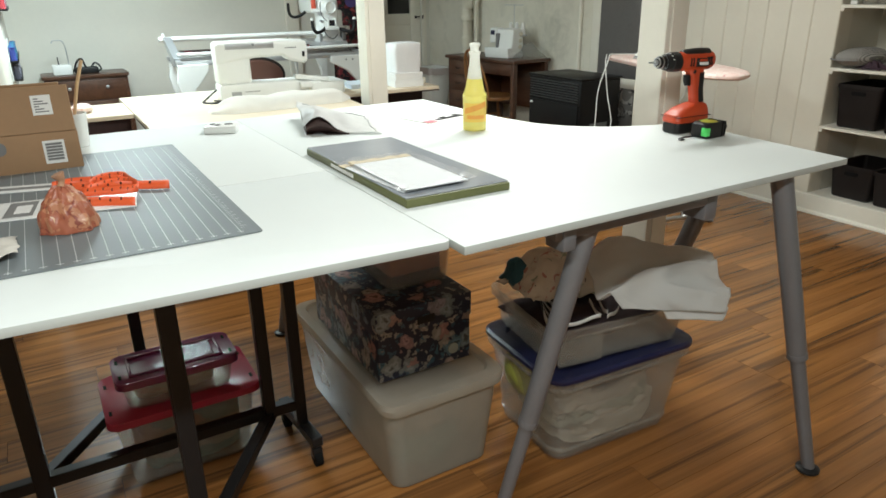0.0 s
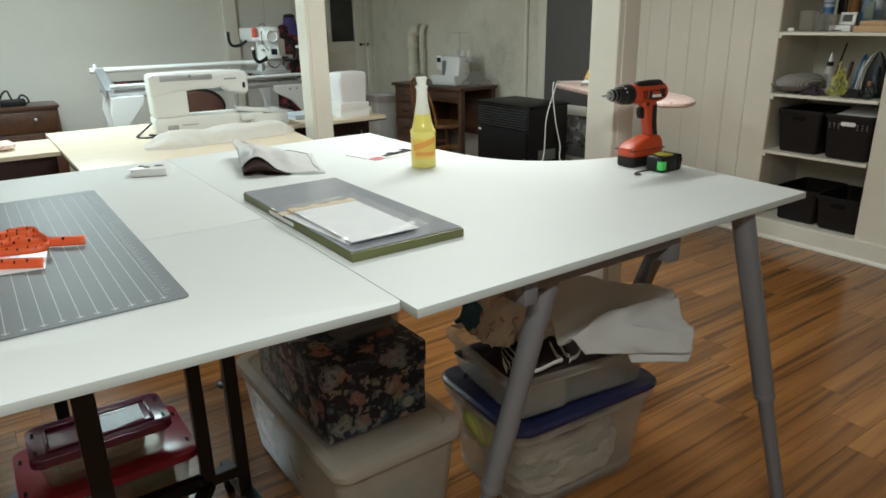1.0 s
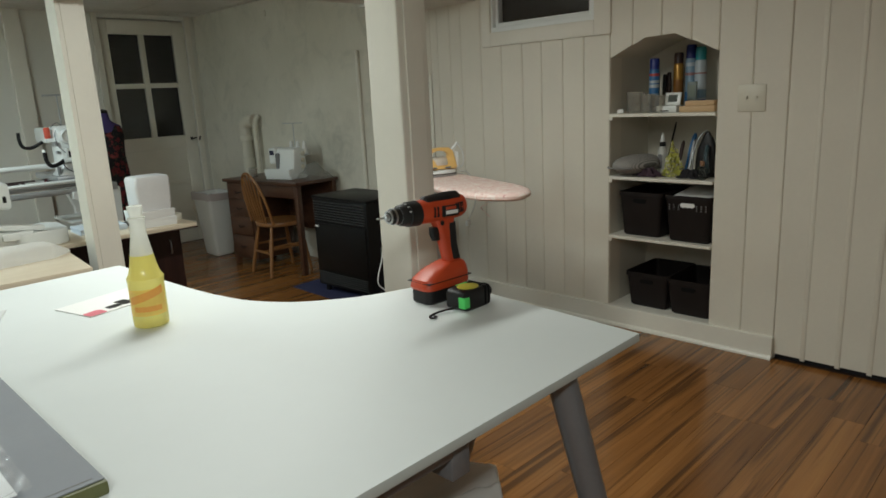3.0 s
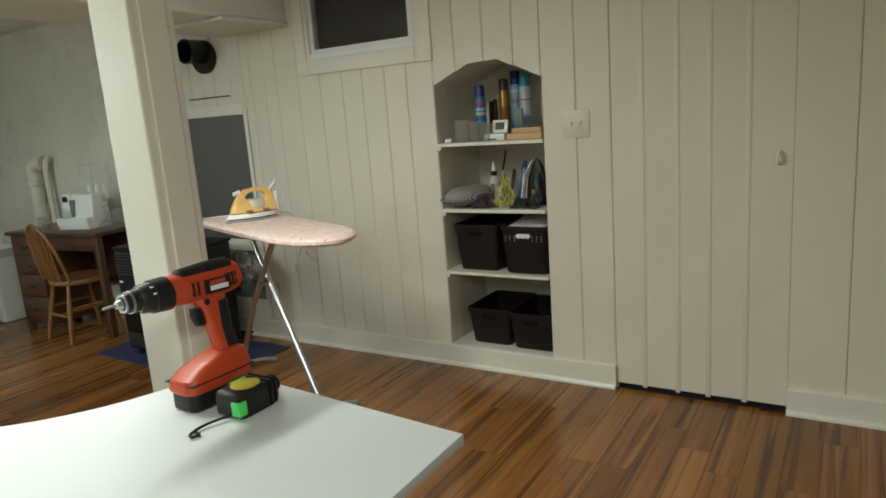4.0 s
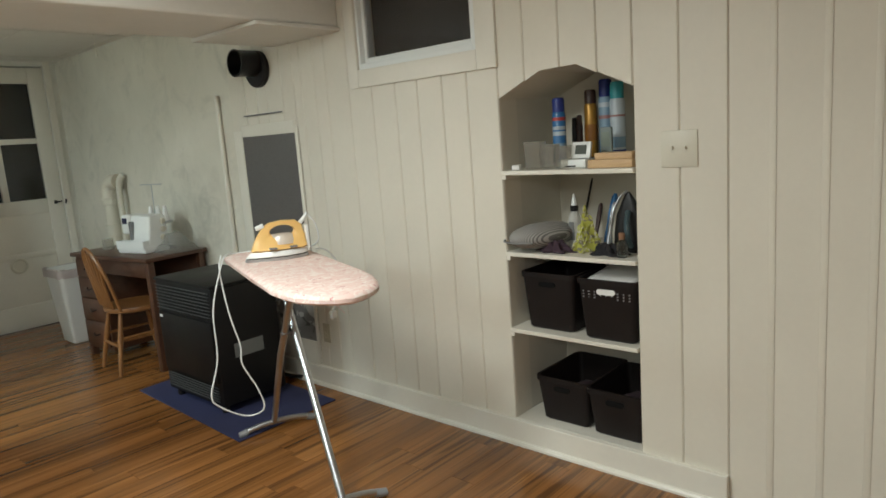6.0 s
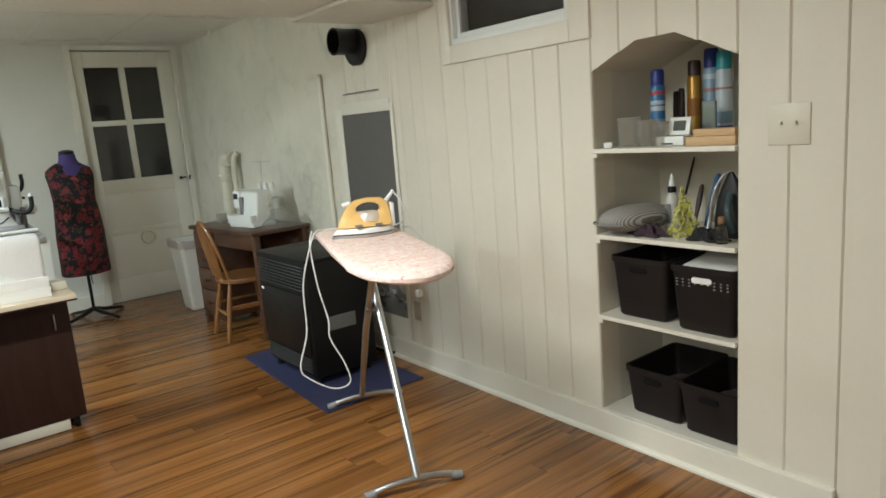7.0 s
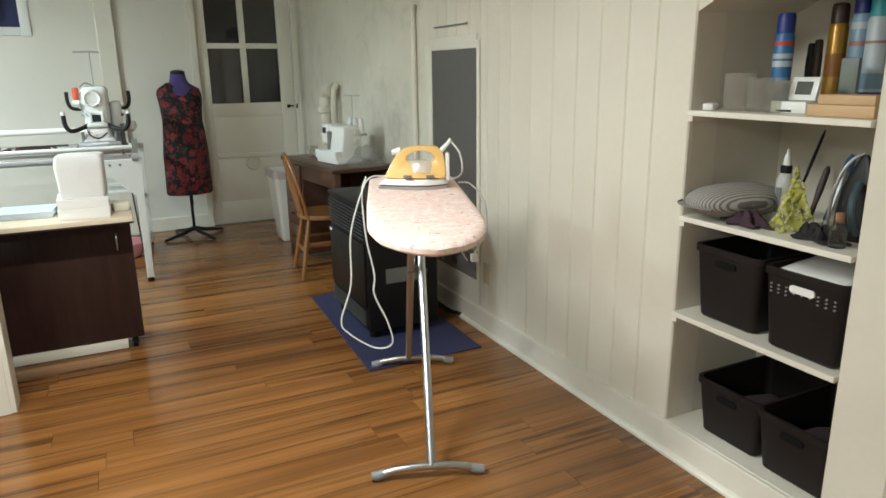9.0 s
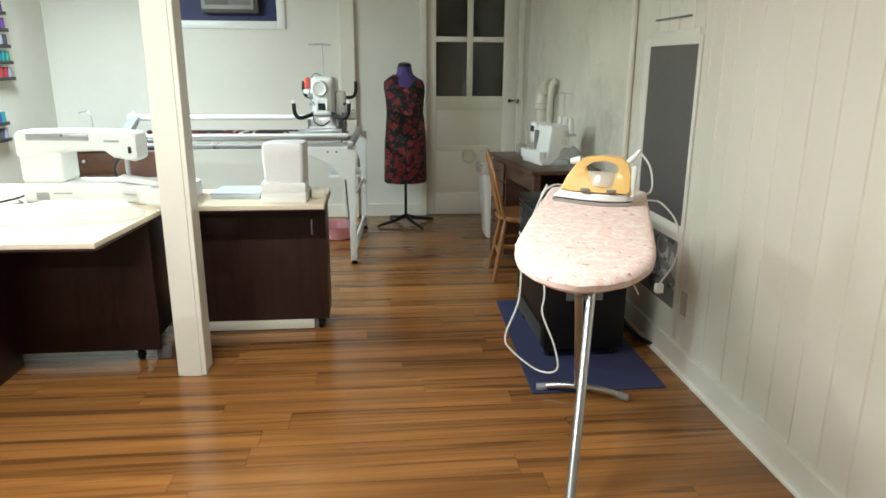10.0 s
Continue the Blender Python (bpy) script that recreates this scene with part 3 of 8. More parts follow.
tube(bm, [(0.36, -0.006, 1.08), (0.36, -0.03, 1.08), (0.40, -0.035, 1.085)], 0.006, 8)
tube(bm, [(0.425, -0.045, 1.06), (0.43, -0.05, 1.10)], 0.008, 8)
part("latch", bm, M_BLACKSTEEL, od, "small dark hook latch")
bm = B()
box(bm, 3.0, 3.92, NY + 0.20, NY + 0.22, 0.9, 2.28)
struct("night_backing", bm, M_NIGHT, "darkness outside the door", "backdrop")

# window with an air conditioner in the far wall
win = thing("window_2", (1.2, NY, 0), 0, "white-framed window holding an air conditioner, dark blue behind", "window", kind="structure")
bm = B()
for x0, x1, z0, z1 in ((0.525, 0.597, 1.697, CEIL - 0.01), (-0.59, -0.51, 1.697, CEIL - 0.01), (-0.51, 0.525, 1.697, 1.763), (-0.51, 0.525, 2.24, CEIL - 0.01)):
    box(bm, x0, x1, -0.018, 0.0, z0, z1, 0.004)
part("window_frame", bm, M_WHITEPL, win)
bm = B()
box(bm, -0.52, 0.528, 0.07, 0.08, 1.75, 2.24)
part("blue_panel", bm, M_NIGHTBLUE, win, "dark blue sheet behind the glass")
ac = thing("air_conditioner", (1.335, NY, 1.825), 0, "grey window air conditioner unit in a pale front frame", "air conditioner")
bm = B()
box(bm, -0.238, 0.238, -0.04, 0.065, 0.0, 0.40, 0.012)
part("body", bm, surface("grey_unit_case", (0.085, 0.088, 0.080), 0.5, var=0.1), ac)
bm = B()
box(bm, -0.236, 0.205, -0.060, -0.041, 0.030, 0.395, 0.008)
front = part("front_frame", bm, surface("pale_unit_frame", (0.36, 0.37, 0.34), 0.45, var=0.06), ac, "pale plastic front frame")
for x0, x1, tone in ((-0.205, 0.00, 0.15), (0.004, 0.180, 0.19)):
    bm = B()
    box(bm, x0, x1, -0.064, -0.0605, 0.065, 0.375, 0.002)
    part("grille", bm, surface("grey_unit_grille", (tone, tone * 1.02, tone * 0.97), 0.5, var=0.08), front)

# ceiling, soffit, posts
bm = B()
box(bm, WEST - 0.12, WX + 0.5, SOUTH - 0.12, NY + 0.12, CEIL, CEIL + 0.1)
for x in np.arange(-2.2, 4.0, 0.61):
    box(bm, x - 0.004, x + 0.004, 3.93, NY, CEIL - 0.004, CEIL - 0.0005)
for y in np.arange(4.5, 7.2, 1.22):
    box(bm, LX, WX, y - 0.004, y + 0.004, CEIL - 0.0045, CEIL - 0.001)
struct("ceiling", bm, M_CEIL, "low cream ceiling of painted panels", "ceiling")
bm = B()
box(bm, LX, WX, 3.36, 3.92, 1.995, CEIL, 0.012)
box(bm, WX - 0.5, WX, 3.345, 3.93, 1.975, 1.994, 0.004)
struct("soffit", bm, M_CEIL, "cream boxed beam under the ceiling", "beam")


def wood_post(name, x0, x1, y0, y1, top, label):
    b = B()
    box(b, x0, x1, y0, y1, 0, top, 0.004)
    box(b, x0 + 0.02, x1 - 0.02, y0 - 0.006, y0, 0.0, top, 0.002)
    return struct(name, b, M_TRIM, label, "post")


wood_post("post", 1.637, 1.765, 3.835, 3.96, 1.996, "square cream wooden post boxed with narrow trim")
wood_post("post", 1.702, 1.802, 1.614, 1.733, CEIL, "square cream wooden post beside the white table")

# ceiling lamps: white housings with the tubes set in their undersides
for x, y, sx, sy, w, c in LAMPS:
    fx = thing("ceiling_light", (x, y, CEIL), 0, "white fluorescent tube fitting on the ceiling", "ceiling light", "ceiling tube lights")
    bm = B()
    box(bm, -sx / 2 - 0.03, sx / 2 + 0.03, -sy / 2 - 0.03, sy / 2 + 0.03, -0.07, 0, 0.008)
    part("housing", bm, M_WHITEPL, fx)

# floor of separate planks; the far-off rest in one mesh
bm = B()
box(bm, WEST, WX, SOUTH, NY, -0.10, -0.012)
box(bm, WX, NX, 0.6, 1.5, -0.10, -0.002)
floor = struct("floor", bm, M_GAP, "glossy tigerwood laminate plank floor with dark streaks", "floor")
PW, PL = 0.127, 1.22
rng = random.Random(5)
shared = {}
rest = B()
rows = int((NY - SOUTH) / PW) + 1
for r in range(rows):
    y0 = SOUTH + r * PW
    y1 = min(y0 + PW, NY)
    x = WEST - rng.random() * PL
    while x < WX:
        xa, xb = max(x, WEST), min(x + PL, WX)
        x += PL
        if xb - xa < 0.02:
            continue
        if xb > -0.4 and y1 > 0.45:
            key = (round(xb - xa, 3), round(y1 - y0, 3))
            if key not in shared:
                b = B()
                box(b, -key[0] / 2 + 0.0006, key[0] / 2 - 0.0006, -key[1] / 2 + 0.0006, key[1] / 2 - 0.0006, -0.011, 0.0)
                shared[key] = to_mesh("plank", b, M_FLOOR, False)
            ob = new("plank", shared[key])
            ob.location = ((xa + xb) / 2, (y0 + y1) / 2, 0)
            ob.parent = floor
        else:
            box(rest, xa + 0.0006, xb - 0.0006, y0 + 0.0006, y1 - 0.0006, -0.011, 0.0)
ob = part("planks_beyond", rest, M_FLOOR, floor, smooth=False)
ob["kind"] = "stuff"


# ---- the white tables and what stands under them ----
TZ = 0.924
SHIFT = Vector((0.005, 0.015, 0))  # the whole table group together


def tapered_leg(parent, top, foot, r=0.029):
    """A grey adjustable steel leg: upper tube, collar, thinner lower tube, disc foot."""
    top, foot = Vector(top), Vector(foot)
    knee = foot.lerp(top, 0.42)
    b = B()
    rod(b, top, knee, r, r * 0.92, 18)
    leg = part("leg", b, M_GREYSTEEL, parent)
    b = B()
    rod(b, knee, foot + Vector((0, 0, 0.012)), r * 0.72, r * 0.64, 18)
    part("lower_tube", b, M_GREYSTEEL, leg)
    b = B()
    rod(b, knee + (top - knee) * 0.02, knee - (top - knee) * 0.01, r * 0.97, r * 0.97, 18)
    part("collar", b, M_GREYSTEEL, leg)
    b = B()
    lathe(b, [(0.030, 0.0), (0.033, 0.003), (0.033, 0.009), (0.024, 0.014), (0.001, 0.016)], (foot.x, foot.y, 0), 20)
    part("foot", b, M_BLACK, leg, "black adjustable foot")


cd = thing("corner_desk", (0, 0, 0), 0, "white laminate corner table with concave edge on grey steel legs", "table")
bm = B()
curve = smooth_line([(1.740, 1.520, 0), (1.64, 1.552, 0), (1.519, 1.600, 0), (1.406, 1.686, 0), (1.340, 1.79, 0), (1.312, 1.90, 0), (1.296, 2.05, 0), (1.288, 2.30, 0), (1.285, 2.515, 0)], 4)
outline = [(0.490, 0.930), (1.686, 0.937)] + [(p.x, p.y) for p in curve] + [(0.490, 2.495)]
prism(bm, outline, TZ - 0.017, TZ, 0.0014)
mark_sides(bm, 1)
part("tabletop", bm, [M_WHITELAM, M_EDGESHADE], cd)
for top, foot in (((1.480, 0.985, TZ - 0.017), (1.646, 0.850, 0)), ((1.555, 1.20, TZ - 0.017), (1.60, 1.56, 0)), ((0.838, 0.985, TZ - 0.017), (0.680, 1.105, 0)), ((0.66, 2.28, TZ - 0.017), (0.587, 2.534, 0))):
    tapered_leg(cd, top, foot, 0.025 if foot[0] < 1 else 0.028)
bm = B()
box(bm, 0.72, 1.17, 0.955, 1.005, TZ - 0.046, TZ - 0.017, 0.003)
part("rail", bm, M_GREYSTEEL, cd)
bm = B()
box(bm, 0.738, 0.772, 0.950, 1.010, 0.852, TZ - 0.0175, 0.004)
part("bracket", bm, M_GREYSTEEL, cd)
bm = B()
box(bm, 1.165, 1.205, 0.955, 1.02, 0.840, TZ - 0.0175, 0.004)
part("bracket", bm, M_GREYSTEEL, cd)

ct = thing("cutting_table", (0, 0, 0), 0, "long white two-leaf cutting table on a black steel castor frame", "table")
bm = B()
prism(bm, [(-1.238, 1.068), (0.476, 0.970), (0.484, 0.973), (0.4888, 0.981), (0.4888, 1.588), (-1.25, 1.588), (-1.25, 1.081)], TZ - 0.016, TZ, 0.0012)
mark_sides(bm, 1)
part("table_leaf", bm, [M_WHITELAM, M_EDGESHADE], ct)
bm = B()
prism(bm, rounded(-1.25, 0.4888, 1.589, 2.478, 0.004), TZ - 0.016, TZ, 0.0012)
mark_sides(bm, 1)
part("table_leaf", bm, [M_WHITELAM, M_EDGESHADE], ct)


def square_bar(parent, p, q, w=0.040, name="bar"):
    p, q = Vector(p), Vector(q)
    d = (q - p).normalized()
    up = Vector((0, 0, 1)) if abs(d.z) < 0.9 else Vector((0, 1, 0))
    u = d.cross(up).normalized() * (w / 2)
    v = d.cross(u).normalized() * (w / 2)
    b = B()
    rings(b, [[c + u + v, c - u + v, c - u - v, c + u - v] for c in (p, q)])
    bmesh.ops.recalc_face_normals(b, faces=b.faces)
    bmesh.ops.bevel(b, geom=list(b.edges), offset=0.003, segments=1, affect="EDGES")
    return part(name, b, M_BLACKSTEEL, parent, smooth=False)


for x, y, z0, w in ((-0.294, 1.742, 0.06, 0.040), (0.033, 1.40, 0.06, 0.040), (0.305, 1.740, 0.155, 0.034), (0.397, 1.736, 0.09, 0.034), (0.02, 2.27, 0.06, 0.036), (-0.95, 1.742, 0.06, 0.040), (-0.95, 1.30, 0.06, 0.040)):
    square_bar(ct, (x, y, z0), (x, y, TZ - 0.017), w, "leg")
for p, q in (((-0.95, 1.742, 0.175), (0.288, 1.740, 0.175)), ((-0.294, 1.742, 0.175), (0.02, 2.27, 0.11)), ((0.305, 1.740, 0.160), (0.033, 1.40, 0.095)), ((0.305, 1.740, 0.175), (0.397, 1.736, 0.175)),
             ((0.392, 1.90, 0.088), (0.410, 1.63, 0.088)), ((-0.95, 1.30, 0.11), (-0.95, 1.742, 0.11))):
    square_bar(ct, p, q, 0.034)


def castor(parent, x, y, z=0.0, r=0.026):
    b = B()
    rod(b, (x - 0.011, y, z + r), (x + 0.011, y, z + r), r, r, 16)
    c = part("castor", b, M_RUBBER, parent)
    b = B()
    box(b, x - 0.015, x + 0.015, y - 0.012, y + 0.012, z + r * 1.1, z + r * 2.5, 0.004)
    part("fork", b, M_BLACKSTEEL, c)


for x, y in ((0.393, 1.888), (0.409, 1.645), (-0.294, 1.742), (0.033, 1.40), (0.02, 2.27), (-0.95, 1.742), (-0.95, 1.30)):
    castor(ct, x, y)


def snap_lid(parent, w, d, h, r, mat, over, ribs):
    """A flat press-on lid: plate with a skirt, a raised border, ribs in the middle and slotted ends."""
    b = B()
    prism(b, rounded(-w - over, w + over, -d - over, d + over, r), h - 0.004, h + 0.006, 0.002)
    lid = part("lid", b, mat, parent)
    b = B()
    rings(b, [[Vector((x, y, z)) for x, y in rounded(-w - i, w + i, -d - i, d + i, r)] for i, z in ((over, h - 0.004), (over + 0.001, h - 0.016), (over - 0.004, h - 0.016), (over - 0.004, h - 0.004))], (False, False))
    part("skirt", b, mat, lid)
    if ribs:
        for x0, x1, y0, y1 in ((-w * 0.84, w * 0.84, -d * 0.78, -d * 0.66), (-w * 0.84, w * 0.84, d * 0.66, d * 0.78), (-w * 0.84, -w * 0.78, -d * 0.66, d * 0.66), (w * 0.78, w * 0.84, -d * 0.66, d * 0.66)):
            b = B()
            box(b, x0, x1, y0, y1, h + 0.0055, h + 0.012, 0.0025)
            part("border_rib", b, mat, lid)
        for k in range(ribs):
            b = B()
            yy = -d * 0.54 + 2 * d * 0.54 * k / (ribs - 1)
            box(b, -w * 0.20, w * 0.70, yy - 0.0018, yy + 0.0018, h + 0.0055, h + 0.0095, 0.001, seg=1)
            part("lid_rib", b, mat, lid)
    for sx in (-1, 1):
        for sy in (-0.62, 0.62):
            b = B()
            xx = sx * (w + over - 0.016)
            box(b, xx - 0.004, xx + 0.004, sy * d - 0.012, sy * d + 0.012, h + 0.0061, h + 0.0068)
            part("lid_slot", b, M_RUBBER, lid, smooth=False)


def storage_box(name, x0, x1, y0, y1, h, taper, body_mat, lid_mat, lid_h, label, r=0.04, lid_over=0.012, at_z=0.0, ribs=0, snap=False):
    cx, cy = (x0 + x1) / 2, (y0 + y1) / 2
    t = thing(name, (cx, cy, at_z), 0, label, "storage box")
    w, d = (x1 - x0) / 2, (y1 - y0) / 2
    b = B()
    tub(b, -w, w, -d, d, 0, h, taper, r)
    part("body", b, body_mat, t)
    if lid_mat and not snap:
        b = B()
        rings(b, [[Vector((x, y, z)) for x, y in rounded(-w - i, w + i, -d - i, d + i, r)] for i, z in
                  ((lid_over, h - lid_h * 0.6), (lid_over + 0.004, h), (lid_over, h + lid_h * 0.4), (lid_over - 0.03, h + lid_h * 0.5), (lid_over - 0.036, h + lid_h * 0.25))])
        part("lid", b, lid_mat, t)
    if snap:
        snap_lid(t, w, d, h, r, lid_mat, lid_over, ribs)
    return t


def stuffing(name, x0, x1, y0, y1, z0, h, colours, label, seed, cat="contents"):
    """Loose folded goods inside a container."""
    rnd = random.Random(seed)
    t = thing(name, ((x0 + x1) / 2, (y0 + y1) / 2, z0), 0, label, cat)
    for k, c in enumerate(colours):
        b = B()
        w, d = (x1 - x0) * rnd.uniform(0.46, 0.55), (y1 - y0) * rnd.uniform(0.44, 0.55)
        cx, cy = rnd.uniform(-0.06, 0.06) * (x1 - x0), rnd.uniform(-0.08, 0.08) * (y1 - y0)
        zz = h * k / len(colours)
        bmesh.ops.create_icosphere(b, subdivisions=5, radius=1.0)
        for v in b.verts:
            v.co = Vector([math.copysign(abs(c) ** 0.55, c) for c in v.co])
            v.co *= 1.02 - 0.20 * abs(noise.noise(v.co * 2.2 + Vector((seed + k, 0, 0)))) - 0.10 * abs(noise.noise(v.co * 5.0 + Vector((0, seed - k, 0))))
            v.co = Vector((cx + v.co.x * w, cy + v.co.y * d, max(0.004, zz + h * 0.20 + v.co.z * h * 0.30)))
        crumple(b, 0.016, 9, seed + k)
        for v in b.verts:
            v.co = Vector((max((x0 - x1) / 2, min((x1 - x0) / 2, v.co.x)), max((y0 - y1) / 2, min((y1 - y0) / 2, v.co.y)), min(max(v.co.z, 0.003), h - 0.002 * k)))
        part("bundle", b, c, t)
    return t


M_CLOTHW = surface("white_cotton", (0.56, 0.53, 0.48), 0.9, var=0.1, grain=180, relief=0.3)
M_CLOTHT = surface("teal_cotton", (0.16, 0.32, 0.30), 0.9, var=0.2, grain=180, relief=0.3)
M_CLOTHD = surface("dark_cloth", (0.035, 0.02, 0.025), 0.9, var=0.2, grain=180, relief=0.3)
M_CLOTHP = surface("peach_print_cloth", (0.50, 0.33, 0.24), 0.9, var=0.25, scale=22, grain=180, relief=0.3)
M_CLOTHG = surface("grey_green_cloth", (0.36, 0.38, 0.33), 0.9, var=0.2, grain=180, relief=0.3)
M_LIME = surface("lime_cloth", (0.42, 0.45, 0.08), 0.85, var=0.15, grain=180, relief=0.3)
M_PINKPL = surface("dusty_pink_card", (0.45, 0.20, 0.20), 0.6, relief=0.05)

storage_box("storage_tub", 0.530, 0.902, 1.376, 2.12, 0.300, 0.026, M_MILKBIN, M_MILKBIN, 0.035, "large cloudy plastic storage tub with a pale lid", 0.05)
stuffing("folded_fabric", 0.59, 0.85, 1.435, 2.06, 0.013, 0.24, [M_CLOTHT, M_CLOTHW, M_CLOTHG, M_CLOTHW, M_CLOTHW], "pale folded fabric inside the cloudy storage tub", 3, "fabric")

fb = thing("photo_box", (0.710, 1.732, 0.319), 0, "navy floral printed cardboard box with lid on the storage tub", "box")
bm = B()
box(bm, -0.150, 0.150, -0.245, 0.245, 0, 0.17, 0.003)
part("body", bm, M_FLORAL, fb)
bm = B()
box(bm, -0.154, 0.154, -0.248, 0.248, 0.140, 0.215, 0.004)
lid = part("lid", bm, M_FLORAL, fb)
bm = B()
box(bm, -0.028, 0.028, -0.2515, -0.2485, 0.155, 0.178, 0.001)
part("label_holder", bm, M_BLACKSTEEL, lid, "dark metal label holder")
bm = B()
rod(bm, (0.09, -0.245, 0.045), (0.09, -0.249, 0.045), 0.017, 0.017, 16)
part("sticker", bm, M_CLOTHG, fb)
sb = storage_box("shoe_box", 0.645, 0.862, 1.585, 1.965, 0.14, 0.01, M_CLEARBIN, M_CLEARBIN, 0.02, "clear plastic shoe box with pink and blue things inside", 0.02, 0.006, 0.5345)
for z0, z1, mt, nm in ((0.013, 0.035, M_BLUERIM, "folded_sheet"), (0.036, 0.115, M_PINKPL, "folded_sheet")):
    t = thing(nm, (0.7535, 1.775, 0.5345 + z0), 0, "folded sheet of coloured craft material in the shoe box", "craft material")
    bm = B()
    box(bm, -0.085, 0.085, -0.16, 0.16, 0.0, z1 - z0, 0.006)
    crumple(bm, 0.002, 20)
    part("sheet", bm, mt, t)

ctub = storage_box("storage_tub", 0.997, 1.517, 1.214, 1.604, 0.300, 0.035, M_CLEARBIN, None, 0, "clear plastic storage tub with a navy rim", 0.055)
ctub.matrix_world = pose(*ctub.matrix_world.translation, 0, 0, -3.5)
rim = thing("tub_lid", (1.257, 1.409, 0.0), -3.5, "navy blue plastic lid of the clear tub", "lid")
bm = B()
rings(bm, [[Vector((x, y, z)) for x, y in rounded(-0.260 - i, 0.260 + i, -0.195 - i, 0.195 + i, 0.06)] for i, z in ((0.012, 0.303), (0.017, 0.308), (0.017, 0.318), (0.009, 0.325), (-0.03, 0.323), (-0.034, 0.304))])
part("lid", bm, M_BLUERIM, rim)
for z in (0.035, 0.262):
    bm = B()
    i = 0.035 * (1 - z / 0.30)
    rings(bm, [[Vector((x, y, zz)) for x, y in rounded(-0.260 + i - o, 0.260 - i + o, -0.195 + i - o, 0.195 - i + o, 0.05)] for o, zz in ((0.001, z), (0.005, z + 0.003), (0.005, z + 0.011), (0.001, z + 0.014))], (False, False))
    part("moulded_band", bm, M_CLEARBIN, ctub)
stuffing("quilt_batting", 1.055, 1.465, 1.265, 1.555, 0.013, 0.26, [M_CLOTHW, M_CLOTHG, M_CLOTHW, M_CLOTHW], "white batting and scraps inside the clear tub", 11, "batting")
lm = thing("lime_cloth", (1.030, 1.46, 0.225), 0, "folded lime green cloth pressed against the tub's side", "fabric")
bm = B()
bmesh.ops.create_icosphere(bm, subdivisions=3, radius=1.0)
for v in bm.verts:
    v.co = Vector((v.co.x * 0.022, v.co.y * 0.075, v.co.z * 0.085))
crumple(bm, 0.012, 14, 3)
part("cloth", bm, M_LIME, lm)
ub = storage_box("open_tub", 1.010, 1.500, 1.220, 1.610, 0.125, 0.016, M_CLEARBIN, None, 0, "open clear plastic tub heaped with fabric and patterns", 0.05, at_z=0.3255)
ub.matrix_world = pose(1.268, 1.440, 0.3255, 0, 0, -8)
for x in (-0.246, 0.246):
    bm = B()
    box(bm, x - 0.010, x + 0.010, -0.07, 0.07, 0.082, 0.108, 0.006)
    part("handle", bm, M_CLEARBIN, ub)
bm = B()
box(bm, -0.222, -0.075, -0.2005, -0.186, 0.012, 0.098, 0.006)
part("front_panel", bm, M_CLEARBIN, ub, "recessed clear grip panel")
for x0, x1 in ((0.262, 0.288),):
    bm = B()
    box(bm, x0, x1, -0.06, 0.06, 0.255, 0.322, 0.008)
    part("latch", bm, M_BLUERIM, rim)
hp = thing("fabric_heap", (1.165, 1.43, 0.342), 0, "heap of printed fabrics and paper patterns in the open tub", "fabric")
M_PEACHPRINT = print_fabric("cream_floral_cloth", (0.62, 0.53, 0.43), [((0.46, 0.20, 0.17), 0.62), ((0.30, 0.33, 0.24), 0.64), ((0.12, 0.09, 0.09), 0.68)], 22)
M_ROSE = surface("rose_red_cloth", (0.42, 0.07, 0.12), 0.85, var=0.2, grain=180, relief=0.3)
M_TEAL = surface("teal_dark_cloth", (0.03, 0.10, 0.13), 0.85, var=0.25, grain=180, relief=0.3)


def drape(mat, x0, x1, y0, y1, z, rise, seed, amount=0.035):
    """A loosely folded piece of cloth."""
    b = B()
    grid_sheet(b, 34, 34, lambda u, v: Vector((x0 + (x1 - x0) * u, y0 + (y1 - y0) * v, z + rise * math.sin(math.pi * u) ** 0.6 * math.sin(math.pi * v) ** 0.6))
               + noise.noise_vector(Vector((u * 3.3, v * 3.3, seed))) * amount + noise.noise_vector(Vector((u * 10, v * 10, seed + 3))) * amount * 0.3)
    for v in b.verts:
        v.co.z = max(v.co.z, 0.002)
    thicken(part("folded_cloth", b, mat, hp), 0.004)


drape(M_CLOTHD, -0.13, 0.30, -0.16, 0.15, 0.06, 0.04, 1.0, 0.02)
drape(M_CLOTHG, -0.12, 0.05, -0.10, 0.10, 0.05, 0.03, 4.0, 0.02)
drape(M_PEACHPRINT, -0.13, 0.13, -0.03, 0.16, 0.15, 0.11, 7.0)
drape(M_PEACHPRINT, -0.02, 0.14, -0.05, 0.10, 0.13, 0.09, 12.0)
drape(M_TEAL, -0.115, -0.055, 0.05, 0.17, 0.15, 0.075, 15.0, 0.014)
drape(M_ROSE, 0.13, 0.19, 0.03, 0.10, 0.185, 0.05, 19.0, 0.012)
for k in range(7):
    # stack of folded pattern sheets curling down at the tub's near corner
    bm = B()
    grid_sheet(bm, 4, 16, lambda u, v: Vector((-0.050 - 0.070 * v + 0.007 * k + 0.012 * math.sin(5 * v + 0.4 * k), 0.100 - 0.190 * v + 0.006 * k, 0.108 + 0.022 * u - 0.010 * v + 0.012 * math.sin(3.5 * v))))
    thicken(part("pattern_sheet", bm, M_PAPER if k % 2 == 0 else M_BLACK, hp), 0.0012 if k % 2 == 0 else 0.0040)
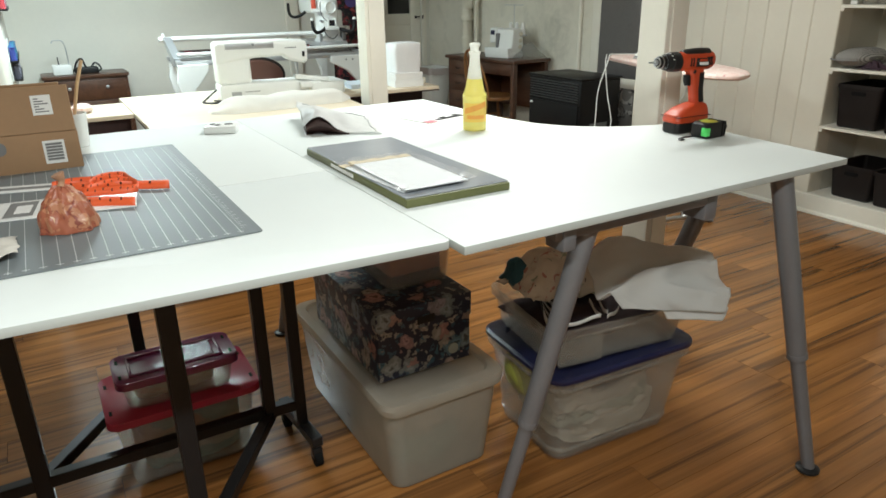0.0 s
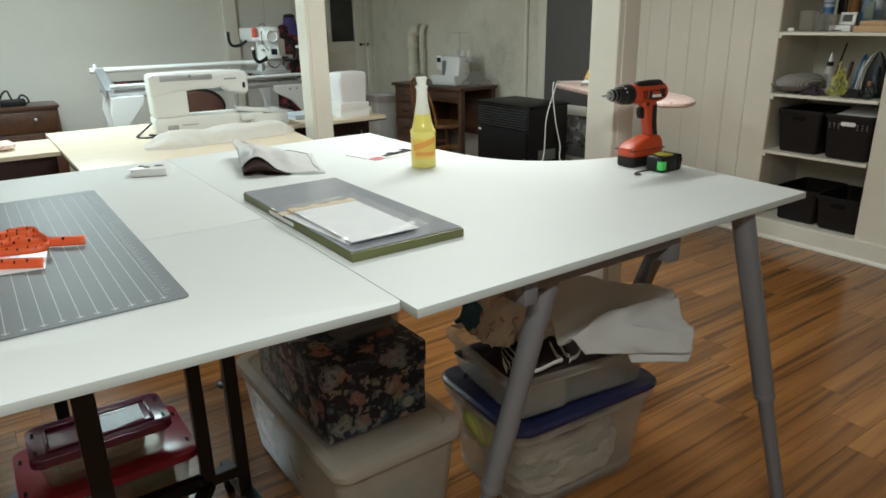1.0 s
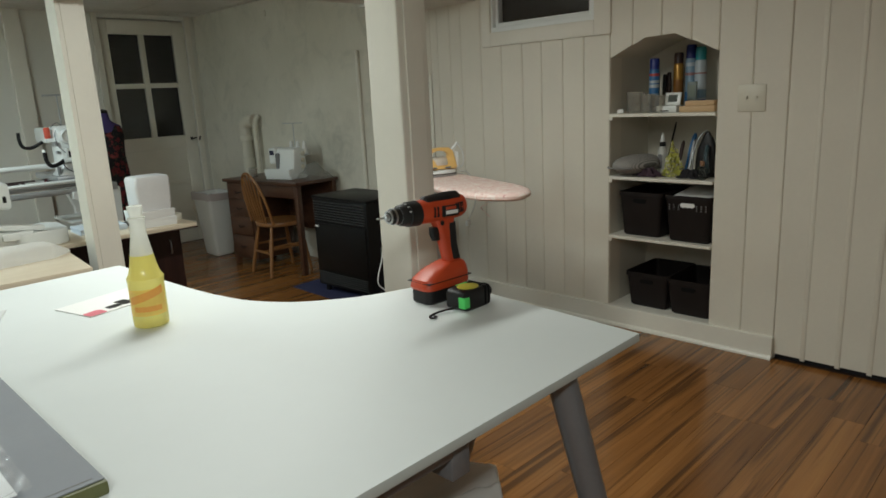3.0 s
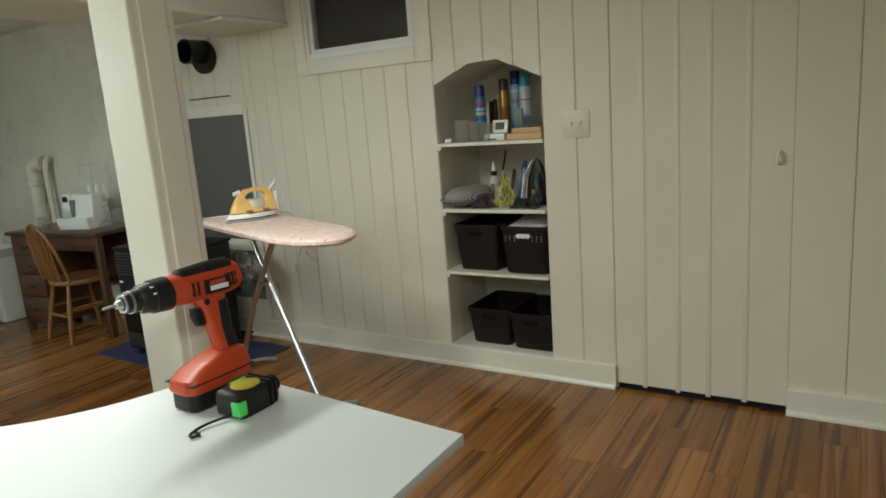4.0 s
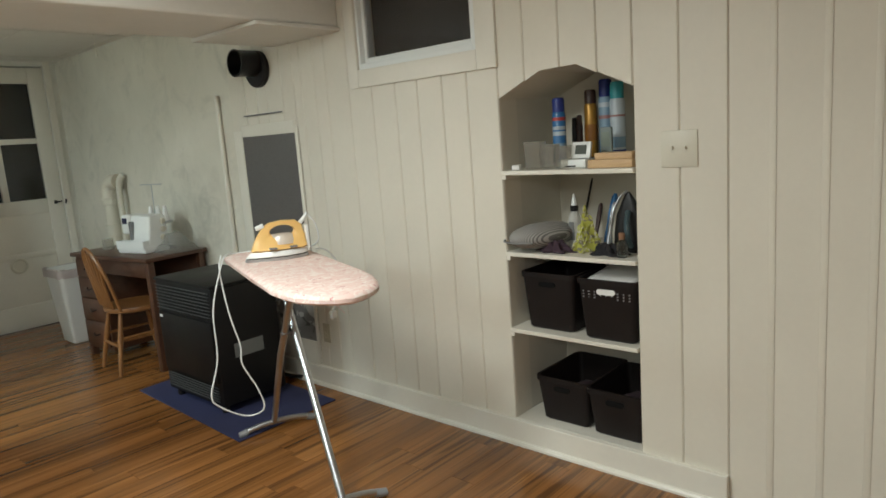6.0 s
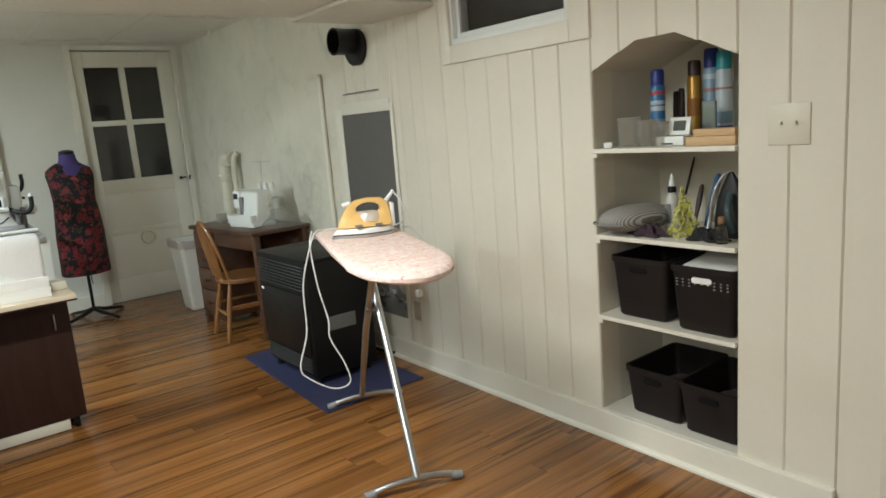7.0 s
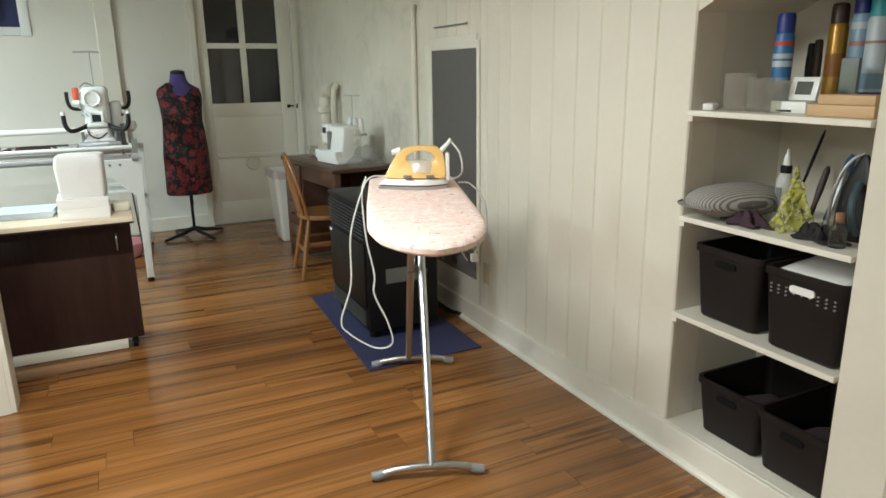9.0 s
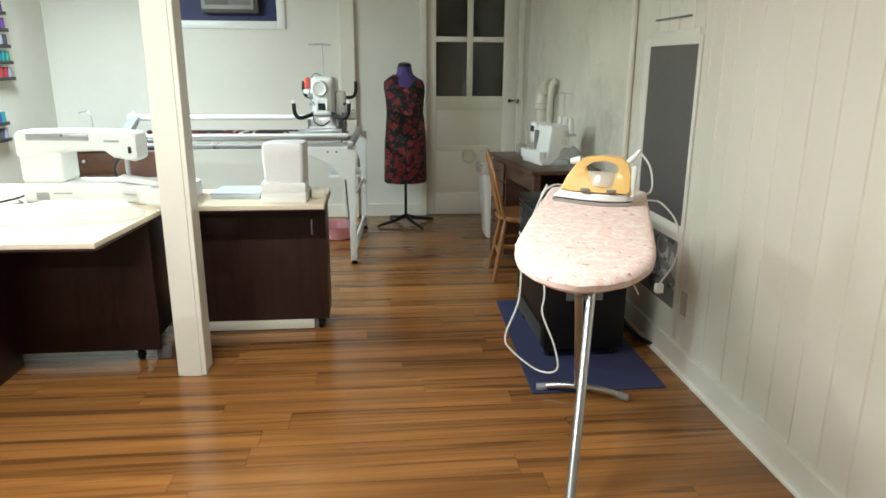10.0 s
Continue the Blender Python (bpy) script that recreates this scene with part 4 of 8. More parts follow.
for x0, x1, y0, y1, z1 in ((0.055, 0.020, -0.060, -0.145, 0.118), (0.072, 0.040, -0.085, -0.155, 0.122), (0.110, 0.030, -0.130, -0.165, 0.112), (-0.100, 0.020, -0.130, -0.150, 0.113)):
    bm = B()
    grid_sheet(bm, 10, 3, lambda u, v: Vector((x0 + (x1 - x0) * u, y0 + (y1 - y0) * u, z1 - 0.012 + 0.012 * v + 0.006 * math.sin(5 * u + 30 * x0))))
    thicken(part("pattern_sheet", bm, M_PAPER, hp), 0.0016)
bag = thing("foam_bundle", (1.305, 1.30, 0.505), 0, "crumpled bundle of white packing foam spilling over the tub", "packing foam")


def foam_point(u, v, lift=0.0):
    """Sheet sagging from the heap over the tub's front corner; u outwards, v from the low edge up."""
    low = Vector((-0.145, -0.125, 0.012)).lerp(Vector((0.130, -0.250, -0.005)), u)
    mid = Vector((-0.190, -0.030, 0.080)).lerp(Vector((0.170, -0.200, 0.055)), u)
    top = Vector((-0.040, 0.060, 0.160)).lerp(Vector((0.230, -0.095, 0.105)), u)
    p = low * (2 * (v - 0.5) * (v - 1)) + mid * (4 * v * (1 - v)) + top * (2 * v * (v - 0.5))
    p.z += 0.035 * math.sin(math.pi * min(1, max(0, v))) * math.sin(math.pi * min(1, 0.25 + u * 0.75)) + lift
    fold = v - 0.12 - 0.62 * u
    p.z += 0.028 * math.exp(-(fold / 0.06) ** 2)
    p.z -= 0.022 * math.exp(-((fold - 0.16) / 0.08) ** 2)
    flap = v - 0.52 + 0.42 * u
    p.z += 0.020 * math.exp(-(flap / 0.05) ** 2) * max(0, min(1, (u - 0.45) * 4))
    big, small = noise.noise_vector(Vector((u * 2.6, v * 2.6, 2.0))), noise.noise_vector(Vector((u * 9, v * 7, 5.0)))
    edge = 1 - min(1, 7 * max(0, min(v, 1 - v, 1 - u)))
    p += big * 0.016 + small * 0.003
    p.x += edge * 0.010 * math.sin(9 * v + 5 * u)
    p.z += edge * 0.006 * math.sin(11 * v + 5 * u)
    return p


bm = B()
grid_sheet(bm, 60, 56, foam_point)
thicken(part("foam_sheet", bm, M_FOAMSHEET, bag), 0.004)
bm = B()
grid_sheet(bm, 34, 26, lambda u, v: foam_point(0.45 + 0.52 * u, 0.02 + 0.55 * v, -0.030 - 0.012 * math.sin(math.pi * v)) + Vector((0.010 * math.sin(9 * v), -0.004 * u, 0)))
thicken(part("foam_sheet", bm, M_FOAMSHEET, bag), 0.004)

storage_box("lidded_box", -0.107, 0.285, 1.800, 2.055, 0.245, 0.025, M_CLEARBIN, M_REDLID, 0.020, "clear plastic box with a cherry red lid on the floor", 0.035, 0.018, snap=True)
stuffing("yarn_and_trim", -0.065, 0.245, 1.84, 2.02, 0.013, 0.21, [M_CLOTHT, M_CLOTHG, M_CLOTHP, M_CLOTHT, M_CLOTHW], "teal and peach trims inside the red-lidded box", 21, "trim")
storage_box("lidded_box", -0.070, 0.237, 1.812, 1.965, 0.100, 0.012, M_CLEARBIN, M_PURPLELID, 0.020, "small clear plastic box with a ribbed plum lid", 0.03, 0.014, at_z=0.2515, ribs=11, snap=True)
stuffing("lace_rolls", -0.04, 0.205, 1.835, 1.94, 0.2645, 0.065, [M_CLOTHW, M_CLOTHP, M_CLOTHW], "pale lace and trims inside the plum-lidded box", 31, "trim")

# ---- on the tables ----
mat_t = thing("cutting_mat", (-0.289, 1.680, TZ + 0.0005), 0, "grey self-healing cutting mat with white inch lines", "cutting mat")
bm = B()
prism(bm, rounded(-0.50, 0.50, -0.472, 0.472, 0.008), 0, 0.0025, 0.0006, seg=1)
part("sheet", bm, M_GREYMAT, mat_t)
bm = B()
for i in range(37):
    x = 0.462 - i * 0.0254
    box(bm, x - 0.0006, x + 0.0006, -0.445, 0.44, 0.0025, 0.0028)
for i in range(1, 70):
    y = -0.445 + i * 0.0127
    w = 0.010 if i % 2 else 0.018
    box(bm, 0.468, 0.468 + w * 0.7, y - 0.0006, y + 0.0006, 0.0025, 0.0028)
for i in range(37):
    x = 0.462 - i * 0.0254
    box(bm, x - 0.006, x + 0.006, -0.4555, -0.4535, 0.0025, 0.0028)
    box(bm, x - 0.001, x + 0.001, -0.4605, -0.4485, 0.00281, 0.003)
part("printed_line", bm, M_MATLINE, mat_t, smooth=False)

pf = thing("portfolio", (0.642, 1.510, TZ), 0, "flat slate grey portfolio with an olive green edge", "portfolio")
bm = B()
box(bm, -0.134, 0.132, -0.326, 0.276, 0.0, 0.019, 0.003)
part("body", bm, M_OLIVE, pf)
bm = B()
box(bm, -0.132, 0.130, -0.320, 0.275, 0.0193, 0.0215, 0.0008, seg=1)
cover = part("cover", bm, M_SLATE, pf)
bm = B()
box(bm, 0.055, 0.118, -0.312, -0.309, 0.0216, 0.0219)
part("printed_mark", bm, M_INK, cover, smooth=False)
bm = B()
box(bm, -0.120, -0.077, -0.31, -0.304, 0.0216, 0.0219)
part("printed_mark", bm, M_INK, cover, smooth=False)
bm = B()
box(bm, -0.1365, -0.1342, -0.05, 0.09, 0.006, 0.015, 0.0005, seg=1)
part("spine_label", bm, M_PAPER, pf)

m_clear = milky("clear_film", (0.99, 0.99, 0.99), 0.25, 0.88, 0.04, 0.28)
m_tissue = surface("bright_white_tissue", (0.84, 0.87, 0.89), 0.6, var=0.03, relief=0.05)
m_header = surface("peach_header_card", (0.78, 0.66, 0.46), 0.5, var=0.1, relief=0)


def film_point(u, v, seed):
    """Loose clear film: flat over the paper, puckered and lifting at its edges."""
    side = max(0.0, (abs(u - 0.5) - 0.30) / 0.20)
    end = max(0.0, (abs(v - 0.5) - 0.36) / 0.14)
    n = noise.noise(Vector((u * 3, v * 4, seed)))
    ridge = 1 - abs(noise.noise(Vector((u * 5 + v * 2, v * 11 - u * 4, seed + 3))))
    z = 0.0056 + 0.0012 * n + 0.0055 * (ridge ** 4) * (0.30 + 0.7 * side + 0.5 * end) - 0.0012 * end
    return Vector((-0.088 + 0.184 * u + 0.004 * n * side, -0.170 + 0.334 * v + 0.004 * n * end, max(0.0046, z)))


for k, (dx, dy, rz, z) in enumerate(((-0.010, 0.002, 4, 0.0), (0.002, -0.014, 0, 0.0075))):
    pk = thing("clear_packet", (0.600 + dx, 1.385 + dy, TZ + 0.0222 + z), rz, "clear plastic packet of white paper with an orange header", "packet", "clear packets")
    bm = B()
    box(bm, -0.078, 0.080, -0.155, 0.120, 0.0, 0.0015, 0.0005, seg=1)
    part("paper", bm, m_tissue, pk)
    bm = B()
    box(bm, -0.082, 0.082, 0.122, 0.148, 0.0, 0.003, 0.0008, seg=1)
    hd = part("header_card", bm, m_header, pk, "pale orange header card")
    bm = B()
    for a, b in ((-0.062, -0.030), (-0.006, 0.020), (0.040, 0.062)):
        box(bm, a, b, 0.139, 0.145, 0.003, 0.0034)
    part("printed_mark", bm, M_INK, hd, smooth=False)
    bm = B()
    grid_sheet(bm, 44, 60, lambda u, v: film_point(u, v, k * 7.0))
    part("film", bm, m_clear, pk, "wrinkled clear film")

cb = thing("vinyl_pouch", (0.60, 2.02, TZ), 0, "folded soft frosted vinyl pouch with a dark brown lining", "pouch")


def vinyl(u, v):
    p = Vector((0.0, 0.04, 0)).lerp(Vector((0.212, -0.09, 0)), u).lerp(Vector((0.09, 0.36, 0)).lerp(Vector((0.305, 0.21, 0)), u), v)
    mouth = math.exp(-((u - 0.20) / 0.20) ** 2)
    p.z = 0.006 + 0.050 * mouth * (1 - v) ** 1.1 + 0.058 * v * (1 - u) ** 1.6 + 0.022 * math.sin(math.pi * u) * math.sin(math.pi * v)
    return p + noise.noise_vector(Vector((u * 4, v * 4, 1))) * 0.011 + noise.noise_vector(Vector((u * 11, v * 11, 4))) * 0.002


bm = B()
grid_sheet(bm, 36, 36, vinyl)
for v in bm.verts:
    v.co.z = max(v.co.z, 0.004)
up = thicken(part("upper_sheet", bm, milky("soft_clear_vinyl", (0.92, 0.92, 0.91), 0.35, 0.26, 0.02, 0.25), cb), 0.0015)
bm = B()
tube(bm, [vinyl(0.93, 0.06 + 0.88 * k / 10) + Vector((0, 0, 0.002)) for k in range(11)], 0.0012, 6)
tube(bm, [vinyl(0.93 - 0.85 * k / 10, 0.94) + Vector((0, 0, 0.002)) for k in range(11)], 0.0012, 6)
part("seam", bm, M_INK, up)
m_lining = surface("dark_brown_lining", (0.060, 0.034, 0.030), 0.55, relief=0.1)
bm = B()
loops = []
for k in range(15):
    u = 0.03 + 0.56 * k / 14
    top = max(0.006, vinyl(u, 0.10).z - 0.003)
    c = vinyl(u, 0.16)
    d = (vinyl(u, 0.30) - vinyl(u, 0.02))
    d.z = 0
    d.normalize()
    loops.append([Vector((c.x, c.y, 0.001 + top / 2)) + d * (0.050 * math.cos(a)) + Vector((0, 0, top / 2 * math.sin(a))) for a in [2 * math.pi * i / 14 for i in range(14)]])
rings(bm, loops)
bmesh.ops.recalc_face_normals(bm, faces=bm.faces)
part("rolled_lining", bm, m_lining, cb, "dark brown rolled lining")
for name, drop in (("lining", 0.003), ("lower_sheet", 0.05)):
    bm = B()
    grid_sheet(bm, 28, 20, lambda u, v: vinyl(0.02 + u * 0.58, 0.02 + v * 0.50) - Vector((0, 0, drop)))
    for v in bm.verts:
        v.co.z = min(max(v.co.z, 0.001 if drop > 0.01 else 0.0025), 0.06)
    part(name, bm, m_lining, cb)

pc = thing("pattern_card", (1.11, 2.10, TZ), 14, "flat white pattern card with black prints and a pink corner", "card")
bm = B()
box(bm, -0.105, 0.105, -0.075, 0.075, 0, 0.003, 0.0008, seg=1)
card = part("card", bm, M_PAPER, pc)
for k, (x0, x1, y0, y1) in enumerate(((-0.045, -0.010, -0.062, -0.035), (-0.008, 0.022, -0.062, -0.015), (0.024, 0.062, -0.062, -0.030), (0.064, 0.092, -0.062, -0.005))):
    bm = B()
    prism(bm, rounded(x0, x1, y0, y1, 0.006, 3), 0.003, 0.0034)
    part("printed_mark", bm, M_BLACK, card, smooth=False)
bm = B()
prism(bm, rounded(-0.105, -0.060, -0.0755, -0.038, 0.008, 3), 0.0031, 0.0036)
part("pink_corner", bm, surface("pink_print", (0.62, 0.16, 0.20), 0.5, relief=0), card, smooth=False)

rb = thing("small_white_box", (0.392, 2.275, TZ), -24, "small white plastic box with grey buttons on the table", "box")
bm = B()
box(bm, -0.052, 0.052, -0.036, 0.036, 0, 0.024, 0.004)
part("body", bm, M_WHITEPL, rb)
for k, (x, y) in enumerate(((-0.03, 0.008), (-0.01, -0.006), (0.022, 0.006))):
    bm = B()
    lathe(bm, [(0.009, 0.0), (0.009, 0.002), (0.006, 0.003)], (x, y, 0.024), 14, sx=1.6 if k == 2 else 1.0)
    part("button", bm, M_INK, rb)

bt = thing("cleaner_bottle", (1.100, 1.830, TZ), 0, "tall clear bottle of yellow cleaner with an orange label", "bottle")
bm = B()
lathe(bm, [(0.030, 0.0), (0.037, 0.003), (0.038, 0.012), (0.038, 0.098), (0.0395, 0.112), (0.0335, 0.121), (0.0285, 0.140), (0.0245, 0.163), (0.001, 0.1632)], n=30)
part("lower_body", bm, M_YELLOWLIQ, bt, "bottle body full of yellow liquid")
bm = B()
lathe(bm, [(0.0245, 0.1634), (0.0215, 0.180), (0.0175, 0.205), (0.0165, 0.222), (0.0160, 0.236), (0.0185, 0.240), (0.0185, 0.246), (0.014, 0.248), (0.014, 0.258), (0.0165, 0.262), (0.0165, 0.272), (0.010, 0.273)], n=28)
part("neck", bm, M_BOTTLECLR, bt, "clear empty neck")
bm = B()
lab = [[Vector((0.0386 * math.cos(a), 0.0386 * math.sin(a), z)) for a in np.linspace(radians(175), radians(315), 14)] for z in (0.030, 0.090)]
rings(bm, lab, closed=False)
label_p = part("label", bm, surface("amber_label", (0.96, 0.66, 0.14), 0.4, relief=0), bt)
bm = B()
rings(bm, [[Vector((0.0392 * math.cos(a), 0.0392 * math.sin(a), z + (a - radians(240)) * 0.012)) for a in np.linspace(radians(185), radians(300), 12)] for z in (0.066, 0.084)], closed=False)
rings(bm, [[Vector((0.0392 * math.cos(a), 0.0392 * math.sin(a), z)) for a in np.linspace(radians(200), radians(290), 12)] for z in (0.040, 0.052)], closed=False)
part("label_band", bm, M_LABEL, label_p)

# cordless drill, axis along its barrel
dr = thing("cordless_drill", (1.637, 1.429, TZ), -3, "orange and black cordless drill standing on its battery", "drill")


def along_x(b, prof, cy, cz, n=22, mat=0, sy=1.0, sz=1.0):
    rings(b, [circle((x, cy, cz + dz), Vector((0, 1, 0)), Vector((0, 0, 1)), r * sy, n, r * sz) for x, r, dz in prof], mat=mat)


bm = B()
along_x(bm, [(-0.085, 0.028, 0), (-0.080, 0.031, 0), (-0.03, 0.034, 0), (0.03, 0.035, 0.002), (0.068, 0.033, 0.004), (0.080, 0.029, 0.005), (0.086, 0.016, 0.005)], 0, 0.203, sy=0.92)
part("motor_housing", bm, M_ORANGE, dr)
bm = B()
along_x(bm, [(-0.060, 0.012, 0.014), (-0.050, 0.020, 0.017), (0.02, 0.0235, 0.019), (0.062, 0.022, 0.020), (0.080, 0.010, 0.017)], 0, 0.207, sy=0.95, sz=0.98)
part("top_grip", bm, M_BLACK, dr, "black rubber top pad")
bm = B()
along_x(bm, [(-0.136, 0.024, 0), (-0.130, 0.028, 0), (-0.112, 0.030, 0), (-0.110, 0.033, 0), (-0.078, 0.0345, 0)], 0, 0.202)
collar = part("clutch_collar", bm, M_BLACK, dr, "black numbered clutch ring")
bm = B()
along_x(bm, [(-0.166, 0.012, 0), (-0.162, 0.018, 0), (-0.150, 0.022, 0), (-0.132, 0.022, 0)], 0, 0.202)
chuck = part("chuck", bm, M_BLACK, dr)
for x, r in ((-0.134, 0.0230), (-0.152, 0.0222), (-0.163, 0.0175)):
    bm = B()
    along_x(bm, [(x - 0.0022, r, 0), (x + 0.0022, r, 0)], 0, 0.202)
    part("chuck_ring", bm, M_CHROME, chuck, "bright metal ring")
bm = B()
along_x(bm, [(-0.176, 0.007, 0), (-0.164, 0.010, 0)], 0, 0.202, 12)
along_x(bm, [(-0.200, 0.0025, 0), (-0.174, 0.003, 0)], 0, 0.202, 8)
part("drill_bit", bm, M_CHROME, chuck)
for k in range(7):
    bm = B()
    a = radians(-100 + k * 28)
    p = Vector((-0.108, 0.0288 * math.sin(a) * -1, 0.202 + 0.0288 * math.cos(a)))
    box(bm, p.x - 0.010, p.x - 0.001, p.y - 0.0016, p.y + 0.0016, p.z - 0.0016, p.z + 0.0016)
    part("number_mark", bm, M_PAPER, collar, smooth=False)
bm = B()
secs = []
for z, x0, x1, w in ((0.186, -0.030, 0.050, 0.019), (0.160, -0.012, 0.045, 0.0175), (0.120, 0.000, 0.048, 0.0165), (0.085, 0.010, 0.056, 0.017), (0.066, 0.004, 0.064, 0.022)):
    secs.append([Vector((x, y, z)) for x, y in rounded(x0, x1, -w, w, w * 0.8, 4)])
rings(bm, secs)
part("handle", bm, M_ORANGE, dr)
bm = B()
box(bm, -0.072, 0.073, -0.0435, 0.0435, 0.046, 0.0475, 0.0005, seg=1)
part("base_seam", bm, M_BLACK, dr)
bm = B()
rod(bm, (-0.006, -0.021, 0.176), (-0.006, 0.021, 0.176), 0.006, 0.006, 14)
part("direction_button", bm, M_BLACK, dr)
bm = B()
secs = []
for z, x0, x1, w in ((0.172, 0.014, 0.050, 0.0190), (0.120, 0.018, 0.053, 0.0182), (0.082, 0.026, 0.062, 0.0192)):
    secs.append([Vector((x, y, z)) for x, y in rounded(x0, x1, -w, w, w * 0.6, 4)])
rings(bm, secs)
part("handle_grip", bm, M_BLACK, dr, "black rubber grip")
bm = B()
secs = []
for z, x0, x1, w in ((0.166, -0.034, -0.008, 0.009), (0.150, -0.034, -0.006, 0.010), (0.134, -0.026, -0.004, 0.009)):
    secs.append([Vector((x, y, z)) for x, y in rounded(x0, x1, -w, w, 0.008, 4)])
rings(bm, secs)
part("trigger", bm, M_BLACK, dr)
bm = B()
secs = []
for z, x0, x1, w in ((0.030, -0.072, 0.072, 0.040), (0.036, -0.076, 0.075, 0.042), (0.052, -0.070, 0.075, 0.041), (0.066, -0.045, 0.073, 0.036), (0.076, -0.010, 0.068, 0.030), (0.080, 0.005, 0.060, 0.022)):
    secs.append([Vector((x, y, z)) for x, y in rounded(x0, x1, -w, w, w * 0.55, 5)])
rings(bm, secs)
part("base_shell", bm, M_ORANGE, dr)
bm = B()
secs = []
for z, i in ((0.0, 0.004), (0.004, 0.0), (0.024, 0.0), (0.032, 0.002)):
    secs.append([Vector((x, y, z)) for x, y in rounded(-0.070 + i, 0.072 - i, -0.039 + i, 0.039 - i, 0.018, 5)])
rings(bm, secs)
part("battery", bm, M_BLACK, dr, "black battery pack")
bm = B()
box(bm, -0.014, 0.044, -0.0332, -0.0300, 0.186, 0.216, 0.001, seg=1)
pl = part("badge", bm, M_BLACK, dr)
bm = B()
box(bm, -0.002, 0.040, -0.0340, -0.0333, 0.192, 0.202)
part("badge_plate", bm, M_PAPER, pl, smooth=False)
bm = B()
box(bm, -0.002, 0.034, -0.0340, -0.0333, 0.2045, 0.2125)
part("badge_plate", bm, M_ORANGE, pl, smooth=False)
for x in (-0.038, -0.027, 0.052, 0.060, 0.068, 0.076):
    bm = B()
    box(bm, x - 0.002, x + 0.002, -0.0335 if x < 0.07 else -0.0305, -0.0250, 0.188, 0.216, 0.0005, seg=1, m=Matrix.Rotation(radians(-4), 4, "Y") if x > 0 else None)
    part("vent_slot", bm, M_BLACK, dr)

BARREL = ("motor_housing", "top_grip", "clutch_collar", "chuck", "drill_bit", "number_mark", "badge", "vent_slot")
for ob in dr.children_recursive:
    for v in ob.data.vertices:
        x, y, z = v.co
        if ob.name.startswith(BARREL):
            v.co = Vector((x * 0.90, y * 0.86, 0.214 + (z - 0.203) * 0.86 - x * 0.03))
        else:
            z = z * 1.10 if z < 0.08 else z + 0.008
            v.co = Vector((x * (1.04 if z < 0.09 and x < 0 else 0.86), y * 0.90, z))

tm = thing("tape_measure", (1.622, 1.330, TZ), 0, "black tape measure with bright green ends and a yellow label", "tape measure")
bm = B()
secs = []
for y, i in ((-0.030, 0.006), (-0.026, 0.0), (0.026, 0.0), (0.030, 0.006)):
    secs.append([Vector((x, y, z + 0.0)) for x, z in rounded(-0.046 + i, 0.046 - i, 0.0 + i * 0.3, 0.058 - i, 0.014, 5)])
rings(bm, secs)
bmesh.ops.recalc_face_normals(bm, faces=bm.faces)
part("case", bm, M_BLACK, tm)
for x in (0.024, 0.036):
    bm = B()
    box(bm, x - 0.003, x + 0.003, -0.0312, 0.0312, 0.004, 0.0592, 0.002)
    part("grip_rib", bm, M_RUBBER, tm)
bm = B()
box(bm, -0.049, -0.030, -0.0325, -0.012, 0.010, 0.042, 0.003)
part("green_end", bm, M_GREENGLOW, tm)
bm = B()
box(bm, -0.012, 0.030, 0.022, 0.0315, 0.046, 0.0588, 0.003)
part("green_end", bm, M_GREENGLOW, tm)
bm = B()
lathe(bm, [(0.024, 0.0), (0.024, 0.0012), (0.001, 0.0014)], (-0.002, 0, 0.058), 20, sx=1.1)
part("round_label", bm, surface("yellow_sticker", (0.62, 0.55, 0.06), 0.5, relief=0), tm)
bm = B()
rings(bm, [circle((x, 0.0, 0.032), Vector((0, 1, 0)), Vector((0, 0, 1)), r, 18) for x, r in ((0.044, 0.020), (0.050, 0.021), (0.051, 0.018), (0.055, 0.018), (0.056, 0.020), (0.060, 0.019), (0.061, 0.010))])
bmesh.ops.recalc_face_normals(bm, faces=bm.faces)
part("lock_knob", bm, M_BLACK, tm, "ridged black knob")
bm = B()
tube(bm, smooth_line([(-0.044, -0.004, 0.010), (-0.085, 0.012, 0.007), (-0.115, 0.010, 0.005), (-0.122, -0.002, 0.005), (-0.112, -0.006, 0.005), (-0.108, 0.006, 0.005)], 5), 0.0028, 8)
part("wrist_strap", bm, M_BLACK, tm)

for ob in tm.children:
    ob.data.transform(Matrix.Diagonal((1.0, 1.0, 0.80, 1.0)))

# cardboard box with a leaning lid
kb = thing("cardboard_box", (-0.29, 2.10, TZ), 0, "brown cardboard carton with white shipping labels on the table", "box")
bm = B()
box(bm, -0.25, 0.25, -0.11, 0.12, 0.0, 0.100, 0.003)
part("body", bm, M_CARD, kb)
# no opening is cut: a dark plate carries the shade of the hand hole
bm = B()
prism(bm, rounded(0.010, 0.085, 0.052, 0.086, 0.015, 4), 0.0, 0.0008)
bm.transform(Matrix(((1, 0, 0, 0), (0, 0, -1, -0.1102), (0, 1, 0, 0), (0, 0, 0, 1))))
part("hand_hole", bm, M_INK, kb, "flat dark patch for the shaded hand hole")
bm = B()
mlid = Matrix.Translation((0, -0.11, 0.100)) @ Matrix.Rotation(radians(-14), 4, "X")
box(bm, -0.25, 0.248, -0.002, 0.004, 0.001, 0.118, 0.0015, m=mlid, seg=1)
part("flap", bm, M_CARD, kb)
bm = B()
mlid2 = Matrix.Translation((0, 0.11, 0.100)) @ Matrix.Rotation(radians(8), 4, "X")
box(bm, -0.25, 0.235, -0.002, 0.004, 0.0, 0.105, 0.0015, m=mlid2, seg=1)
